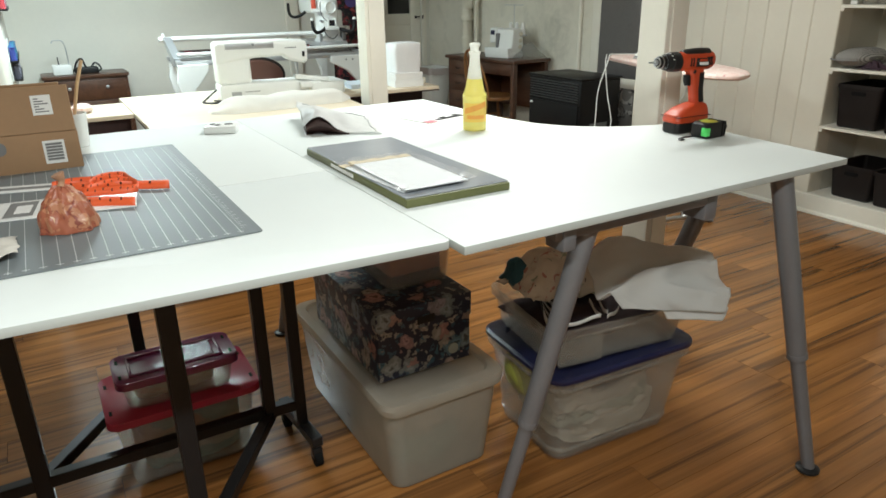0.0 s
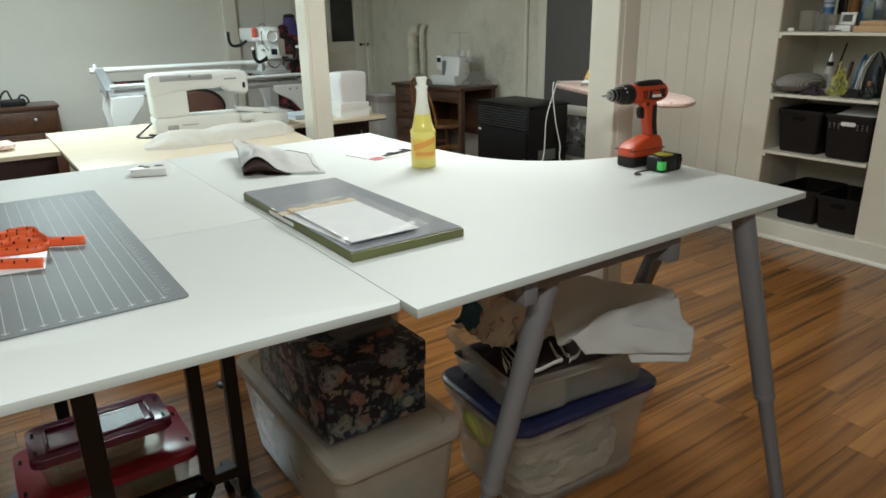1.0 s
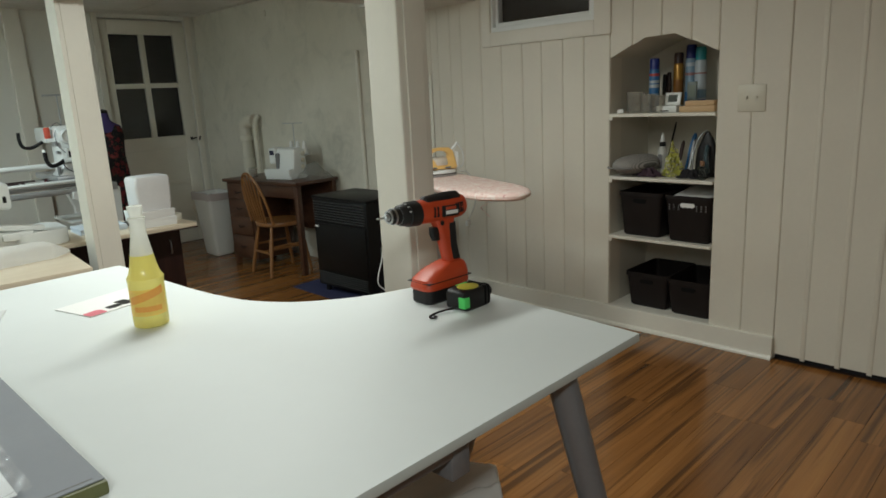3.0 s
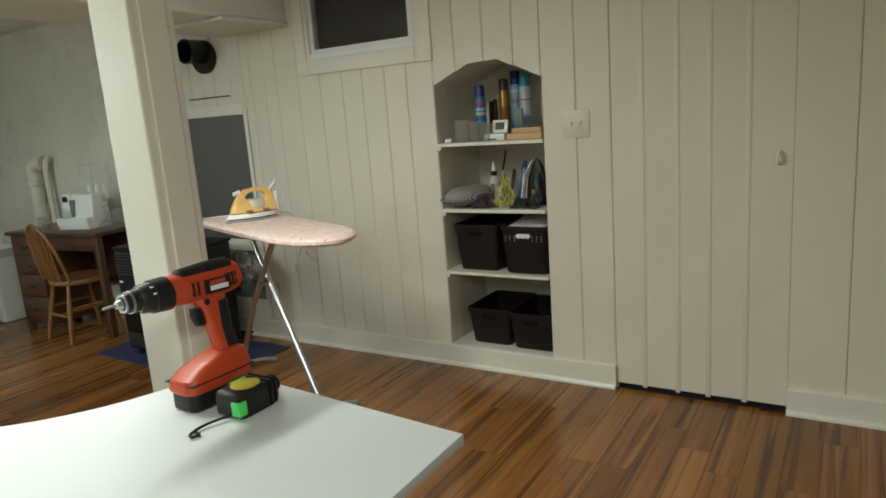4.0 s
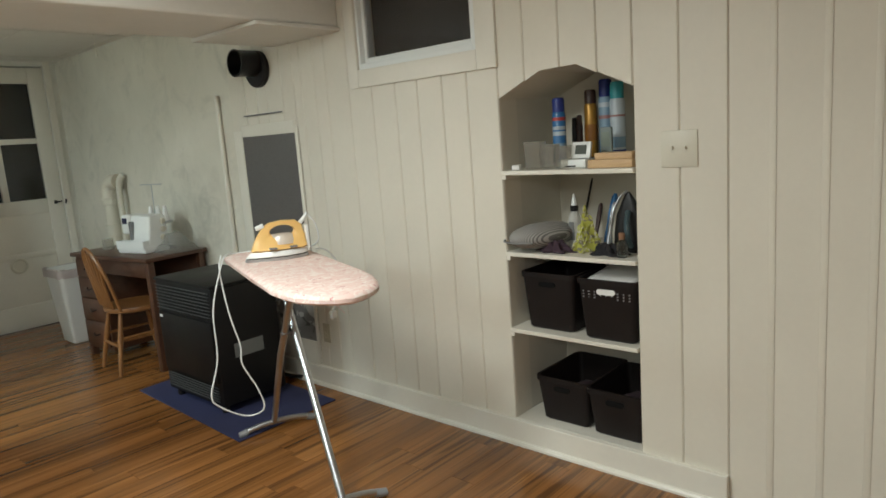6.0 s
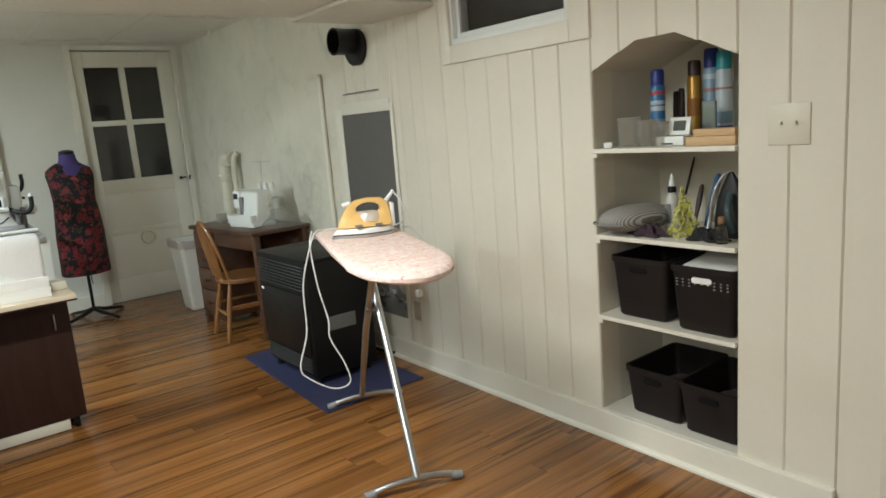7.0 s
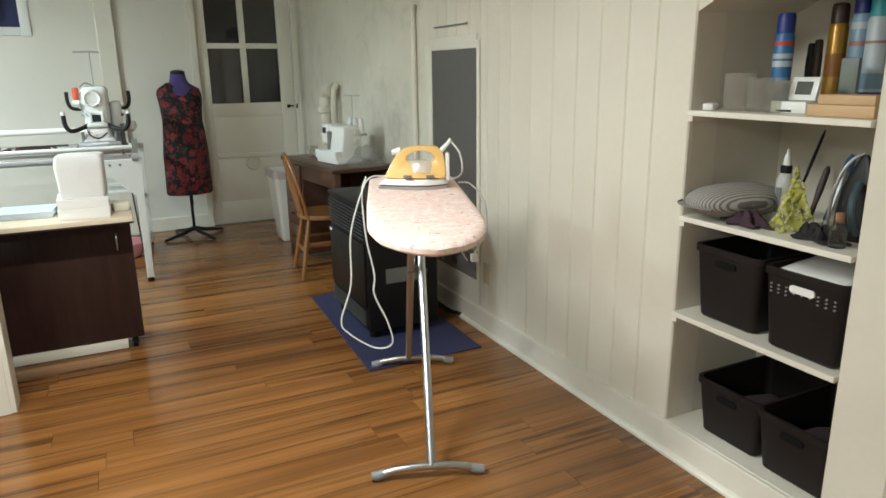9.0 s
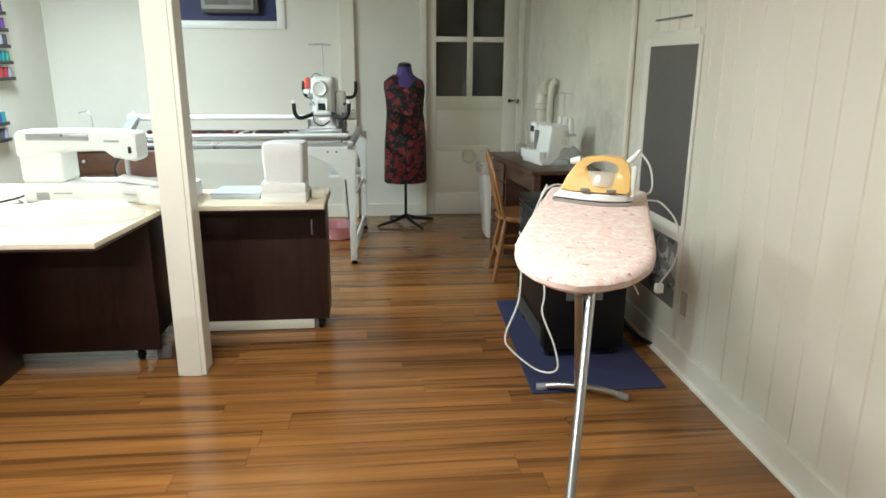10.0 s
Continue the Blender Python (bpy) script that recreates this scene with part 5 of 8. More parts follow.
part("flap", bm, M_CARD, kb)
for x0, x1, z0, z1, tilt in ((0.165, 0.215, 0.020, 0.080, False), (0.160, 0.205, 0.045, 0.095, True)):
    bm = B()
    if tilt:
        box(bm, x0, x1, -0.0034, -0.0022, z0, z1, 0.0003, m=mlid, seg=1)
    else:
        box(bm, x0, x1, -0.1114, -0.1101, z0, z1, 0.0003, seg=1)
    lb = part("shipping_label", bm, M_PAPER, kb, "white printed shipping label")
    bm = B()
    for k in range(6):
        zz = z0 + (z1 - z0) * (0.14 + 0.13 * k)
        if tilt:
            box(bm, x0 + 0.006, x1 - 0.008 - 0.010 * (k % 3), -0.0038, -0.0035, zz, zz + 0.003, m=mlid)
        else:
            box(bm, x0 + 0.006, x1 - 0.006, -0.1117, -0.1115, zz, zz + 0.006)
    part("printed_bar", bm, M_INK, lb, smooth=False)

m_acrylic = surface("ruler_acrylic", (0.82, 0.84, 0.84), 0.25, relief=0)
rs = thing("template_sheet", (-0.13, 1.605, TZ + 0.0034), -8, "white quilting template with dark grey printed blocks on the mat", "template")
bm = B()
box(bm, -0.24, 0.168, -0.072, 0.072, 0.0, 0.0025, 0.0006, seg=1)
part("sheet", bm, m_acrylic, rs)
for x0, x1, y0, y1 in ((-0.085, -0.030, -0.055, 0.060), (-0.20, -0.115, 0.015, 0.045), (-0.20, -0.115, -0.045, -0.015)):
    bm = B()
    box(bm, x0, x1, y0, y1, 0.0026, 0.003)
    blk = part("printed_block", bm, M_INK, rs, smooth=False)
bm = B()
box(bm, -0.068, -0.038, -0.030, 0.030, 0.00305, 0.0034)
part("printed_block", bm, m_acrylic, rs, smooth=False)
rs = thing("ruler", (-0.20, 1.815, TZ + 0.0034), -15, "clear and white striped ruler lying on the mat", "ruler")
bm = B()
box(bm, -0.20, 0.150, -0.030, 0.030, 0.0, 0.0025, 0.0006, seg=1)
part("strip", bm, m_acrylic, rs)
bm = B()
box(bm, -0.20, 0.140, -0.012, 0.010, 0.0026, 0.003)
part("printed_band", bm, M_INK, rs, smooth=False)

bg = thing("orange_mesh_bag", (-0.105, 1.43, TZ + 0.0035), 0, "small tied sheer bag of orange beads", "bag")
bm = B()


def bag_point(u, v):
    """Flat, pointed base gathered up in soft pleats to the tied neck."""
    a = 2 * math.pi * u
    corner = 1 + 0.16 * abs(math.sin(2 * a + 0.5)) ** 3 * (1 - v) ** 2
    belly = (1 - v) ** 0.55 * (1 + 0.10 * math.sin(math.pi * v))
    pleat = 1 + (0.02 + 0.09 * v) * math.sin(11 * a + 2 * v) + 0.12 * noise.noise(Vector((math.cos(a) * 2.5, math.sin(a) * 2.5, v * 4)))
    r = (0.007 + 0.044 * belly * corner) * pleat
    return Vector((r * math.cos(a), 0.86 * r * math.sin(a), 0.001 + 0.084 * v ** 0.85 + 0.006 * noise.noise(Vector((math.cos(a) * 5, math.sin(a) * 5, v * 6))) * (v > 0.02)))


grid_sheet(bm, 96, 26, bag_point)
bmesh.ops.remove_doubles(bm, verts=list(bm.verts), dist=0.0002)
for v in bm.verts:
    v.co.z = max(0.001, v.co.z)
part("pouch", bm, print_fabric("sheer_orange_beads", (0.36, 0.11, 0.06), [((0.46, 0.20, 0.11), 0.50), ((0.24, 0.06, 0.04), 0.58), ((0.60, 0.36, 0.22), 0.66)], 34, 0.4), bg)
bm = B()
tube(bm, smooth_line([(0.0, 0.0, 0.084), (0.002, 0.002, 0.096), (-0.002, 0.002, 0.108)], 4), [0.008, 0.0065, 0.0055, 0.006, 0.007, 0.0085, 0.010, 0.0115, 0.012], 10)
part("tied_neck", bm, surface("tan_sheer", (0.45, 0.24, 0.14), 0.6), bg)
TAPES = ([(-0.105, 1.732), (-0.04, 1.70), (0.03, 1.662), (0.112, 1.620)],
         [(-0.125, 1.595), (-0.08, 1.566), (-0.03, 1.545), (0.024, 1.512)],
         [(-0.05, 1.70), (-0.02, 1.752), (0.025, 1.745), (0.035, 1.690), (0.045, 1.640)],
         [(-0.06, 1.66), (-0.02, 1.690), (0.02, 1.700), (0.04, 1.676)],
         [(-0.125, 1.735), (-0.085, 1.752), (-0.03, 1.738), (0.015, 1.722), (0.028, 1.742)],
         [(-0.07, 1.625), (-0.03, 1.612), (0.015, 1.598), (0.040, 1.600), (0.045, 1.615)])
for k, pts in enumerate(TAPES):
    t = thing("measuring_tape", (0, 0, TZ + 0.0035), 0, "loose coil of orange measuring tape on the cutting mat", "measuring tape", "orange tapes")
    line = smooth_line([(x, y, 0.001 + 0.005 * (k > 1) + 0.003 * math.sin(3 * i + k) ** 2) for i, (x, y) in enumerate(pts)], 8)
    lean = Vector((0.004, 0.016 if k < 2 else 0.009, 0.016))
    bm = B()
    rings(bm, [[p, p + lean] for p in line], closed=False)
    tape = thicken(part("tape", bm, M_ORANGETAPE, t), 0.0010)
    bm = B()
    for i in range(2, len(line) - 3, 3):
        p, q = line[i], line[i].lerp(line[i + 1], 0.45)
        o = Vector((0, -0.0011, 0.0006))
        a, b = (0.45, 0.75) if i % 2 else (0.62, 0.92)
        bm.faces.new([bm.verts.new(c) for c in (p + lean * a + o, q + lean * a + o, q + lean * b + o, p + lean * b + o)])
    part("printed_mark", bm, M_BLACK, tape, smooth=False)
sc = thing("white_scraps", (-0.25, 1.335, TZ + 0.0035), 0, "crumpled white fabric scraps on the cutting mat", "fabric scrap")
bm = B()
grid_sheet(bm, 16, 16, lambda u, v: Vector((-0.06 + 0.12 * u, -0.05 + 0.12 * v, 0.012)) + noise.noise_vector(Vector((u * 4, v * 4, 0))) * 0.016)
for v in bm.verts:
    v.co.z = max(v.co.z, 0.001)
thicken(part("scrap", bm, M_CLOTHW, sc), 0.001)
cup = thing("tool_cup", (-0.035, 2.30, TZ), 0, "white cup of orange-handled tools and a wooden stick", "cup")
bm = B()
lathe(bm, [(0.030, 0.0), (0.033, 0.003), (0.040, 0.10), (0.0375, 0.10), (0.031, 0.006)], n=22)
part("cup", bm, M_WHITEPL, cup)
bm = B()
tube(bm, [(-0.012, 0, 0.02), (0.03, 0.01, 0.18), (0.055, 0.015, 0.25)], 0.005, 8)
part("stick", bm, M_PINE, cup)
for k in range(3):
    bm = B()
    tube(bm, smooth_line([(-0.01 - 0.01 * k, 0.005 * k, 0.03), (-0.02 - 0.012 * k, 0.0, 0.11), (-0.035 - 0.012 * k, -0.004, 0.135), (-0.03 - 0.012 * k, 0.0, 0.155)], 4), 0.008, 8)
    part("tool_handle", bm, M_ORANGETAPE, cup)

SHIFT = Vector((0, 0, 0))


# ---- ironing board, iron, heater, desk corner ----
ib = thing("ironing_board", (2.996, 2.233, 0), math.degrees(math.atan2(-0.345, 0.939)), "ironing board with a pink printed cover on chrome legs", "ironing board")
BH = 0.931
ol = []
for k in range(25):
    a = math.pi * k / 24
    ol.append((0.188 * -math.cos(a), 0.44 - 0.390 * math.sin(a) ** 0.88))
ol = ol + [(0.190, 0.7), (0.185, 1.27), (0.15, 1.315), (0.0, 1.33), (-0.15, 1.315), (-0.185, 1.27), (-0.190, 0.7)]


def inset(o, d):
    cx, cy = 0.0, 0.67
    return [(x - math.copysign(min(abs(x), d), x), y - math.copysign(min(abs(y - cy), d), y - cy)) for x, y in o]


bm = B()
rings(bm, [[Vector((x, y, z)) for x, y in inset(ol, d)] for d, z in ((0.030, BH - 0.034), (0.006, BH - 0.033), (0.0, BH - 0.026), (0.0, BH - 0.013), (0.005, BH - 0.006), (0.014, BH - 0.002), (0.03, BH), (0.10, BH + 0.001))])
bmesh.ops.recalc_face_normals(bm, faces=bm.faces)
for v in bm.verts:
    if v.co.z < BH - 0.004:
        v.co += noise.noise_vector(v.co * 38) * 0.0035
part("padded_cover", bm, M_PINKCLOTH, ib, "pink printed padded cover")
bm = B()
rings(bm, [[Vector((x, y, z)) for x, y in inset(ol, d)] for d, z in ((0.040, BH - 0.038), (0.014, BH - 0.037), (0.012, BH - 0.032))])
bmesh.ops.recalc_face_normals(bm, faces=bm.faces)
part("metal_deck", bm, M_CHROME, ib)


def foot_bar(parent, y, half=0.19, r=0.014):
    pts = smooth_line([(-half - 0.012, y, 0.014), (-half * 0.75 - 0.012, y, 0.030), (-half * 0.3 - 0.012, y, 0.042), (half * 0.3 - 0.012, y, 0.042), (half * 0.75 - 0.012, y, 0.030), (half - 0.012, y, 0.014)], 5)
    b = B()
    tube(b, pts, r, 14)
    f = part("foot_bar", b, M_CHROME, parent)
    for s in (-1, 1):
        b = B()
        tube(b, [(s * half * 0.80 - 0.012, y, 0.026), (s * half * 0.93 - 0.012, y, 0.018), (s * half * 1.04 - 0.012, y, 0.0175)], [0.0165, 0.0175, 0.0155], 14)
        part("rubber_cap", b, surface("grey_rubber_cap", (0.25, 0.26, 0.27), 0.6), f)


foot_bar(ib, 0.398)
foot_bar(ib, 1.330)
bm = B()
tube(bm, [(0.0, 0.398, 0.044), (0.010, 0.78, 0.50), (0.020, 1.12, BH - 0.034)], 0.0155, 16)
part("leg", bm, M_CHROME, ib)
bm = B()
tube(bm, [(-0.030, 1.330, 0.044), (-0.030, 1.02, 0.48), (-0.030, 0.66, BH - 0.06), (-0.030, 0.62, BH - 0.034)], 0.0155, 16)
part("leg", bm, M_CHROME, ib)
bm = B()
rod(bm, (-0.045, 0.885, 0.612), (0.035, 0.885, 0.612), 0.008, 0.008, 12)
part("pivot_bolt", bm, M_GREYSTEEL, ib)
bm = B()
tube(bm, smooth_line([(0.10, 0.62, BH - 0.035), (0.12, 0.64, BH - 0.10), (0.14, 0.60, BH - 0.13), (0.13, 0.66, BH - 0.16), (0.16, 0.62, BH - 0.21)], 5), 0.0022, 6)
part("tie_string", bm, M_PINKCLOTH, ib)

ir = thing("steam_iron", (3.330, 3.130, BH + 0.0015), math.degrees(math.atan2(0.40, -0.92)), "yellow and white steam iron lying on the ironing board", "iron")
# nose towards +x
def iron_ring(z, x0, x1, w, y=0.0):
    pts = []
    for k in range(28):
        a = 2 * math.pi * k / 28
        c, s = math.cos(a), math.sin(a)
        t = (c + 1) / 2
        width = w * (1 - 0.75 * max(0, t - 0.35) ** 1.3 / 0.65 ** 1.3)
        pts.append(Vector((x0 + (x1 - x0) * t, y + s * width * (1.0 if t > 0.05 else 0.9), z)))
    return pts


bm = B()
rings(bm, [iron_ring(z, x0, x1, w) for z, x0, x1, w in ((0.0, -0.125, 0.150, 0.052), (0.004, -0.128, 0.155, 0.056), (0.011, -0.128, 0.153, 0.056))])
part("soleplate", bm, M_CHROME, ir)
bm = B()
rings(bm, [iron_ring(z, -0.126, 0.148, 0.053) for z in (0.0112, 0.0150)])
part("heat_gap", bm, M_BLACK, ir, "dark gap over the soleplate")
bm = B()
rings(bm, [iron_ring(z, x0, x1, w) for z, x0, x1, w in ((0.015, -0.128, 0.150, 0.054), (0.018, -0.130, 0.150, 0.057), (0.028, -0.130, 0.138, 0.055), (0.036, -0.128, 0.128, 0.050))])
part("skirt", bm, M_WHITEPL, ir)
SIDE = [(0.126, 0.036), (0.112, 0.070), (0.090, 0.102), (0.066, 0.130), (0.036, 0.146), (-0.02, 0.152), (-0.082, 0.148), (-0.108, 0.128), (-0.118, 0.085), (-0.122, 0.036)]
HOLE = (-0.018, 0.108)


def side_hit(a):
    """Where a ray from the handle's opening leaves the iron's side outline."""
    d = Vector((math.cos(a), math.sin(a)))
    best = None
    for p, q in zip(SIDE, SIDE[1:] + SIDE[:1]):
        e, o = Vector(q) - Vector(p), Vector(p) - Vector(HOLE)
        det = d.x * -e.y + e.x * d.y
        if abs(det) < 1e-9:
            continue
        s, u = (o.x * -e.y + e.x * o.y) / det, (d.x * o.y - d.y * o.x) / det
        if s > 0 and -1e-6 <= u <= 1 + 1e-6 and (best is None or s < best):
            best = s
    return Vector(HOLE) + d * best


def iron_half(x, z):
    low = min(1.0, max(0.0, (0.11 - z) / 0.074))
    return (0.017 + 0.033 * low ** 1.2) * (1 - 0.62 * max(0.0, (x - 0.0) / 0.126) ** 1.4)


N = 56
out = [side_hit(2 * math.pi * k / N) for k in range(N)]
inn = [Vector((HOLE[0] + 0.054 * math.cos(2 * math.pi * k / N), HOLE[1] + 0.025 * math.sin(2 * math.pi * k / N))) for k in range(N)]
loops = []
for src, other, f, w in ((out, inn, 0.0, 0.55), (out, inn, 0.10, 0.92), (out, inn, 0.45, 1.0), (inn, out, 0.12, 0.95), (inn, out, 0.0, 0.6)):
    ring = [p.lerp(q, f) for p, q in zip(src, other)]
    loops.append([Vector((p.x, iron_half(p.x, p.y) * w, p.y)) for p in ring])
loops = loops + [[Vector((p.x, -p.y, p.z)) for p in lp] for lp in reversed(loops)]
loops.append(loops[0])
bm = B()
rings(bm, loops, (False, False))
bmesh.ops.remove_doubles(bm, verts=list(bm.verts), dist=0.00005)
bmesh.ops.recalc_face_normals(bm, faces=bm.faces)
shell = part("shell", bm, M_YELLOW, ir)
bm = B()
rings(bm, [iron_ring(z, x0, x1, w) for z, x0, x1, w in ((0.060, -0.086, 0.074, 0.0480), (0.080, -0.082, 0.064, 0.041), (0.094, -0.068, 0.052, 0.031), (0.100, -0.050, 0.036, 0.014))])
part("control_panel", bm, milky("smoky_white_panel", (0.90, 0.89, 0.86), 0.2, 0.10), ir, "translucent pale control panel")
for x in (-0.055, 0.035):
    bm = B()
    box(bm, x - 0.016, x + 0.016, -0.057, 0.057, 0.044, 0.051, 0.002)
    part("vent_mark", bm, M_INK, ir)
bm = B()
box(bm, -0.134, -0.118, -0.03, 0.03, 0.03, 0.125, 0.005)
part("heel", bm, M_WHITEPL, ir)
bm = B()
tube(bm, [(-0.100, 0, 0.130), (-0.128, 0, 0.155), (-0.140, 0, 0.172)], [0.010, 0.008, 0.006], 12)
part("cord_sleeve", bm, M_WHITEPL, ir)
bm = B()
rod(bm, (0.060, 0, 0.135), (0.095, 0, 0.128), 0.012, 0.009, 14)
part("spray_knob", bm, M_WHITEPL, ir)
bm = B()
box(bm, -0.126, -0.085, -0.068, -0.052, 0.004, 0.022, 0.004)
part("rest_tab", bm, M_PINE, ir)

for ob in ir.children_recursive:
    ob.data.transform(Matrix.Diagonal((0.98, 1.03, 1.11, 1.0)))

cord = thing("iron_cord", (0, 0, 0), 0, "long white power cord looping down from the iron", "cord")
bm = B()
tube(bm, smooth_line([(3.456, 3.078, 1.118), (3.495, 3.07, 1.06), (3.512, 3.10, 0.975), (3.49, 3.24, 0.938), (3.44, 3.42, 0.932), (3.33, 3.50, 0.932), (3.262, 3.47, 0.935), (3.212, 3.44, 0.89), (3.153, 3.45, 0.70), (3.142, 3.45, 0.47), (3.090, 3.45, 0.31), (3.118, 3.44, 0.245), (3.22, 3.39, 0.175),
                      (3.285, 3.34, 0.20), (3.272, 3.35, 0.30), (3.225, 3.38, 0.43), (3.232, 3.39, 0.52), (3.212, 3.42, 0.68), (3.215, 3.46, 0.87), (3.248, 3.49, 0.936)], 8), 0.0038, 8)
part("flex", bm, M_WHITEPL, cord)
bm = B()
tube(bm, smooth_line([(3.512, 3.12, 0.942), (3.555, 3.10, 0.935), (3.615, 3.10, 0.87), (3.640, 3.11, 0.78), (3.630, 3.12, 0.70), (3.595, 3.14, 0.625)], 8), 0.0034, 8)
part("flex", bm, M_WHITEPL, cord)
bm = B()
box(bm, 3.580, 3.610, 3.128, 3.152, 0.590, 0.626, 0.005)
part("plug", bm, M_WHITEPL, cord)

rug = thing("floor_mat", (0, 0, 0), 0, "navy blue mat on the floor under the heater", "mat")
bm = B()
prism(bm, [(3.232, 3.515), (3.845, 3.52), (3.87, 4.76), (3.282, 4.722)], 0.0005, 0.008, 0.002, seg=1)
bmesh.ops.subdivide_edges(bm, edges=list(bm.edges), cuts=3, use_grid_fill=True)
for v in bm.verts:
    if v.co.z > 0.004:
        v.co.z += 0.003 * noise.noise(v.co * 6)
part("sheet", bm, M_BLUEMAT, rug)

ht = thing("gas_heater", (3.350, 3.850, 0.009), 0, "black cabinet room heater with louvred front on a blue mat", "heater")
bm = B()
box(bm, 0.012, 0.41, 0.0, 0.62, 0.045, 0.70, 0.010)
part("cabinet", bm, M_HEATER, ht)
bm = B()
box(bm, 0.004, 0.42, -0.006, 0.626, 0.700, 0.718, 0.005)
part("top_cover", bm, M_HEATER, ht)
bm = B()
box(bm, 0.0, 0.012, 0.02, 0.60, 0.18, 0.52, 0.003)
part("front_panel", bm, M_HEATER, ht)
for k in range(8):
    bm = B()
    mm = Matrix.Translation((0.004, 0.31, 0.545 + k * 0.019)) @ Matrix.Rotation(radians(28), 4, "Y")
    box(bm, -0.010, 0.010, -0.285, 0.285, -0.0022, 0.0022, 0.0008, m=mm, seg=1)
    part("louvre", bm, surface("louvre_grey", (0.11, 0.115, 0.115), 0.36, metal=0.4) if k == 0 else bpy.data.materials["louvre_grey"], ht)
for k in range(6):
    bm = B()
    mm = Matrix.Translation((0.006, 0.31, 0.075 + k * 0.015)) @ Matrix.Rotation(radians(28), 4, "Y")
    box(bm, -0.008, 0.008, -0.275, 0.275, -0.002, 0.002, 0.0008, m=mm, seg=1)
    part("grille_bar", bm, bpy.data.materials["louvre_grey"], ht)
bm = B()
box(bm, -0.003, 0.0, 0.555, 0.59, 0.488, 0.503, 0.001, seg=1)
part("maker_plate", bm, M_PAPER, ht)
bm = B()
box(bm, 0.11, 0.29, -0.003, 0.0, 0.30, 0.38, 0.001, seg=1)
part("side_plate", bm, surface("grey_tin_plate", (0.16, 0.17, 0.17), 0.35, metal=0.5), ht)
for x, y in ((0.05, 0.06), (0.37, 0.06), (0.05, 0.56), (0.37, 0.56)):
    bm = B()
    lathe(bm, [(0.020, 0.0), (0.022, 0.01), (0.016, 0.056)], (x, y, 0.0), 14)
    part("foot", bm, M_BLACK, ht)

# wall panels, duct stub, conduit, outlet, switches
gp = thing("access_panel", (WX, 4.112, 0), 0, "cream framed access panel with grey perforated metal", "panel")
bm = B()
for y0, y1, z0, z1 in ((-0.325, -0.296, 0.12, 1.53), (0.243, 0.335, 0.12, 1.53), (-0.296, 0.243, 1.492, 1.56), (-0.296, 0.243, 0.595, 0.672), (-0.296, 0.243, 0.12, 0.260)):
    box(bm, -0.007, 0.003, y0, y1, z0, z1, 0.002)
part("panel_frame", bm, M_TRIM, gp)
m_perf, nt, bs = nodes_of("perforated_grey_metal")
vor = nt.nodes.new("ShaderNodeTexVoronoi")
vor.inputs["Scale"].default_value, vor.inputs["Randomness"].default_value = 105.0, 0.25
link(nt, coords(nt), vor.inputs["Vector"])
link(nt, ramp(nt, vor.outputs["Distance"], [(0.20, (0.085, 0.078, 0.076)), (0.44, (0.150, 0.142, 0.138))]), bs.inputs["Base Color"])
bs.inputs["Roughness"].default_value, bs.inputs["Metallic"].default_value = 0.36, 0.35
bm = B()
box(bm, -0.002, 0.002, -0.296, 0.243, 0.672, 1.492)
part("perforated_sheet", bm, m_perf, gp, "grey perforated metal sheet")
bm = B()
box(bm, -0.002, 0.002, -0.296, 0.243, 0.260, 0.595)
part("lower_grille", bm, print_fabric("scuffed_grey_panel", (0.22, 0.22, 0.21), [((0.50, 0.50, 0.48), 0.55), ((0.08, 0.08, 0.08), 0.6)], 9, 0.5), gp, "scuffed grey lower grille")
# shadow line over the panel, modelled as a dark grey strip
bm = B()
box(bm, WX - 0.014, WX - 0.001, 3.915, 4.30, 1.612, 1.620, 0.002)
struct("trim", bm, M_INK, "solid dark strip for the shadow line above the access panel", "trim")

dp = thing("flue_stub", (WX, 4.100, 1.892), 0, "black stove pipe stub sticking out of the wall", "pipe")
bm = B()
rings(bm, [circle((x, 0, -0.018), Vector((0, 1, 0)), Vector((0, 0, 1)), r, 26) for x, r in ((-0.002, 0.105), (-0.03, 0.105), (-0.036, 0.098))])
bmesh.ops.recalc_face_normals(bm, faces=bm.faces)
part("collar", bm, M_BLACK, dp)
bm = B()
rings(bm, [circle((x, 0.0, 0.012), Vector((0, 1, 0)), Vector((0, 0, 1)), r, 26) for x, r in ((-0.03, 0.074), (-0.148, 0.074), (-0.153, 0.077), (-0.160, 0.077), (-0.160, 0.069), (-0.06, 0.067))])
bmesh.ops.recalc_face_normals(bm, faces=bm.faces)
part("pipe", bm, M_BLACKSTEEL, dp)

cn = thing("conduit", (WX - 0.012, 4.586, 0), 0, "thin painted pipe running down the plaster wall", "pipe")
bm = B()
tube(bm, [(0, 0, 0.0), (0, 0, 1.70), (0.0, 0, 1.765)], 0.016, 12)
part("pipe", bm, M_TRIM, cn)
bm = B()
tube(bm, smooth_line([(-0.02, -0.62, 0.02), (-0.05, -0.50, 0.02), (-0.03, -0.20, 0.02), (0.0, 0, 0.03)], 5), 0.012, 10)
part("floor_pipe", bm, M_BLACKSTEEL, cn)


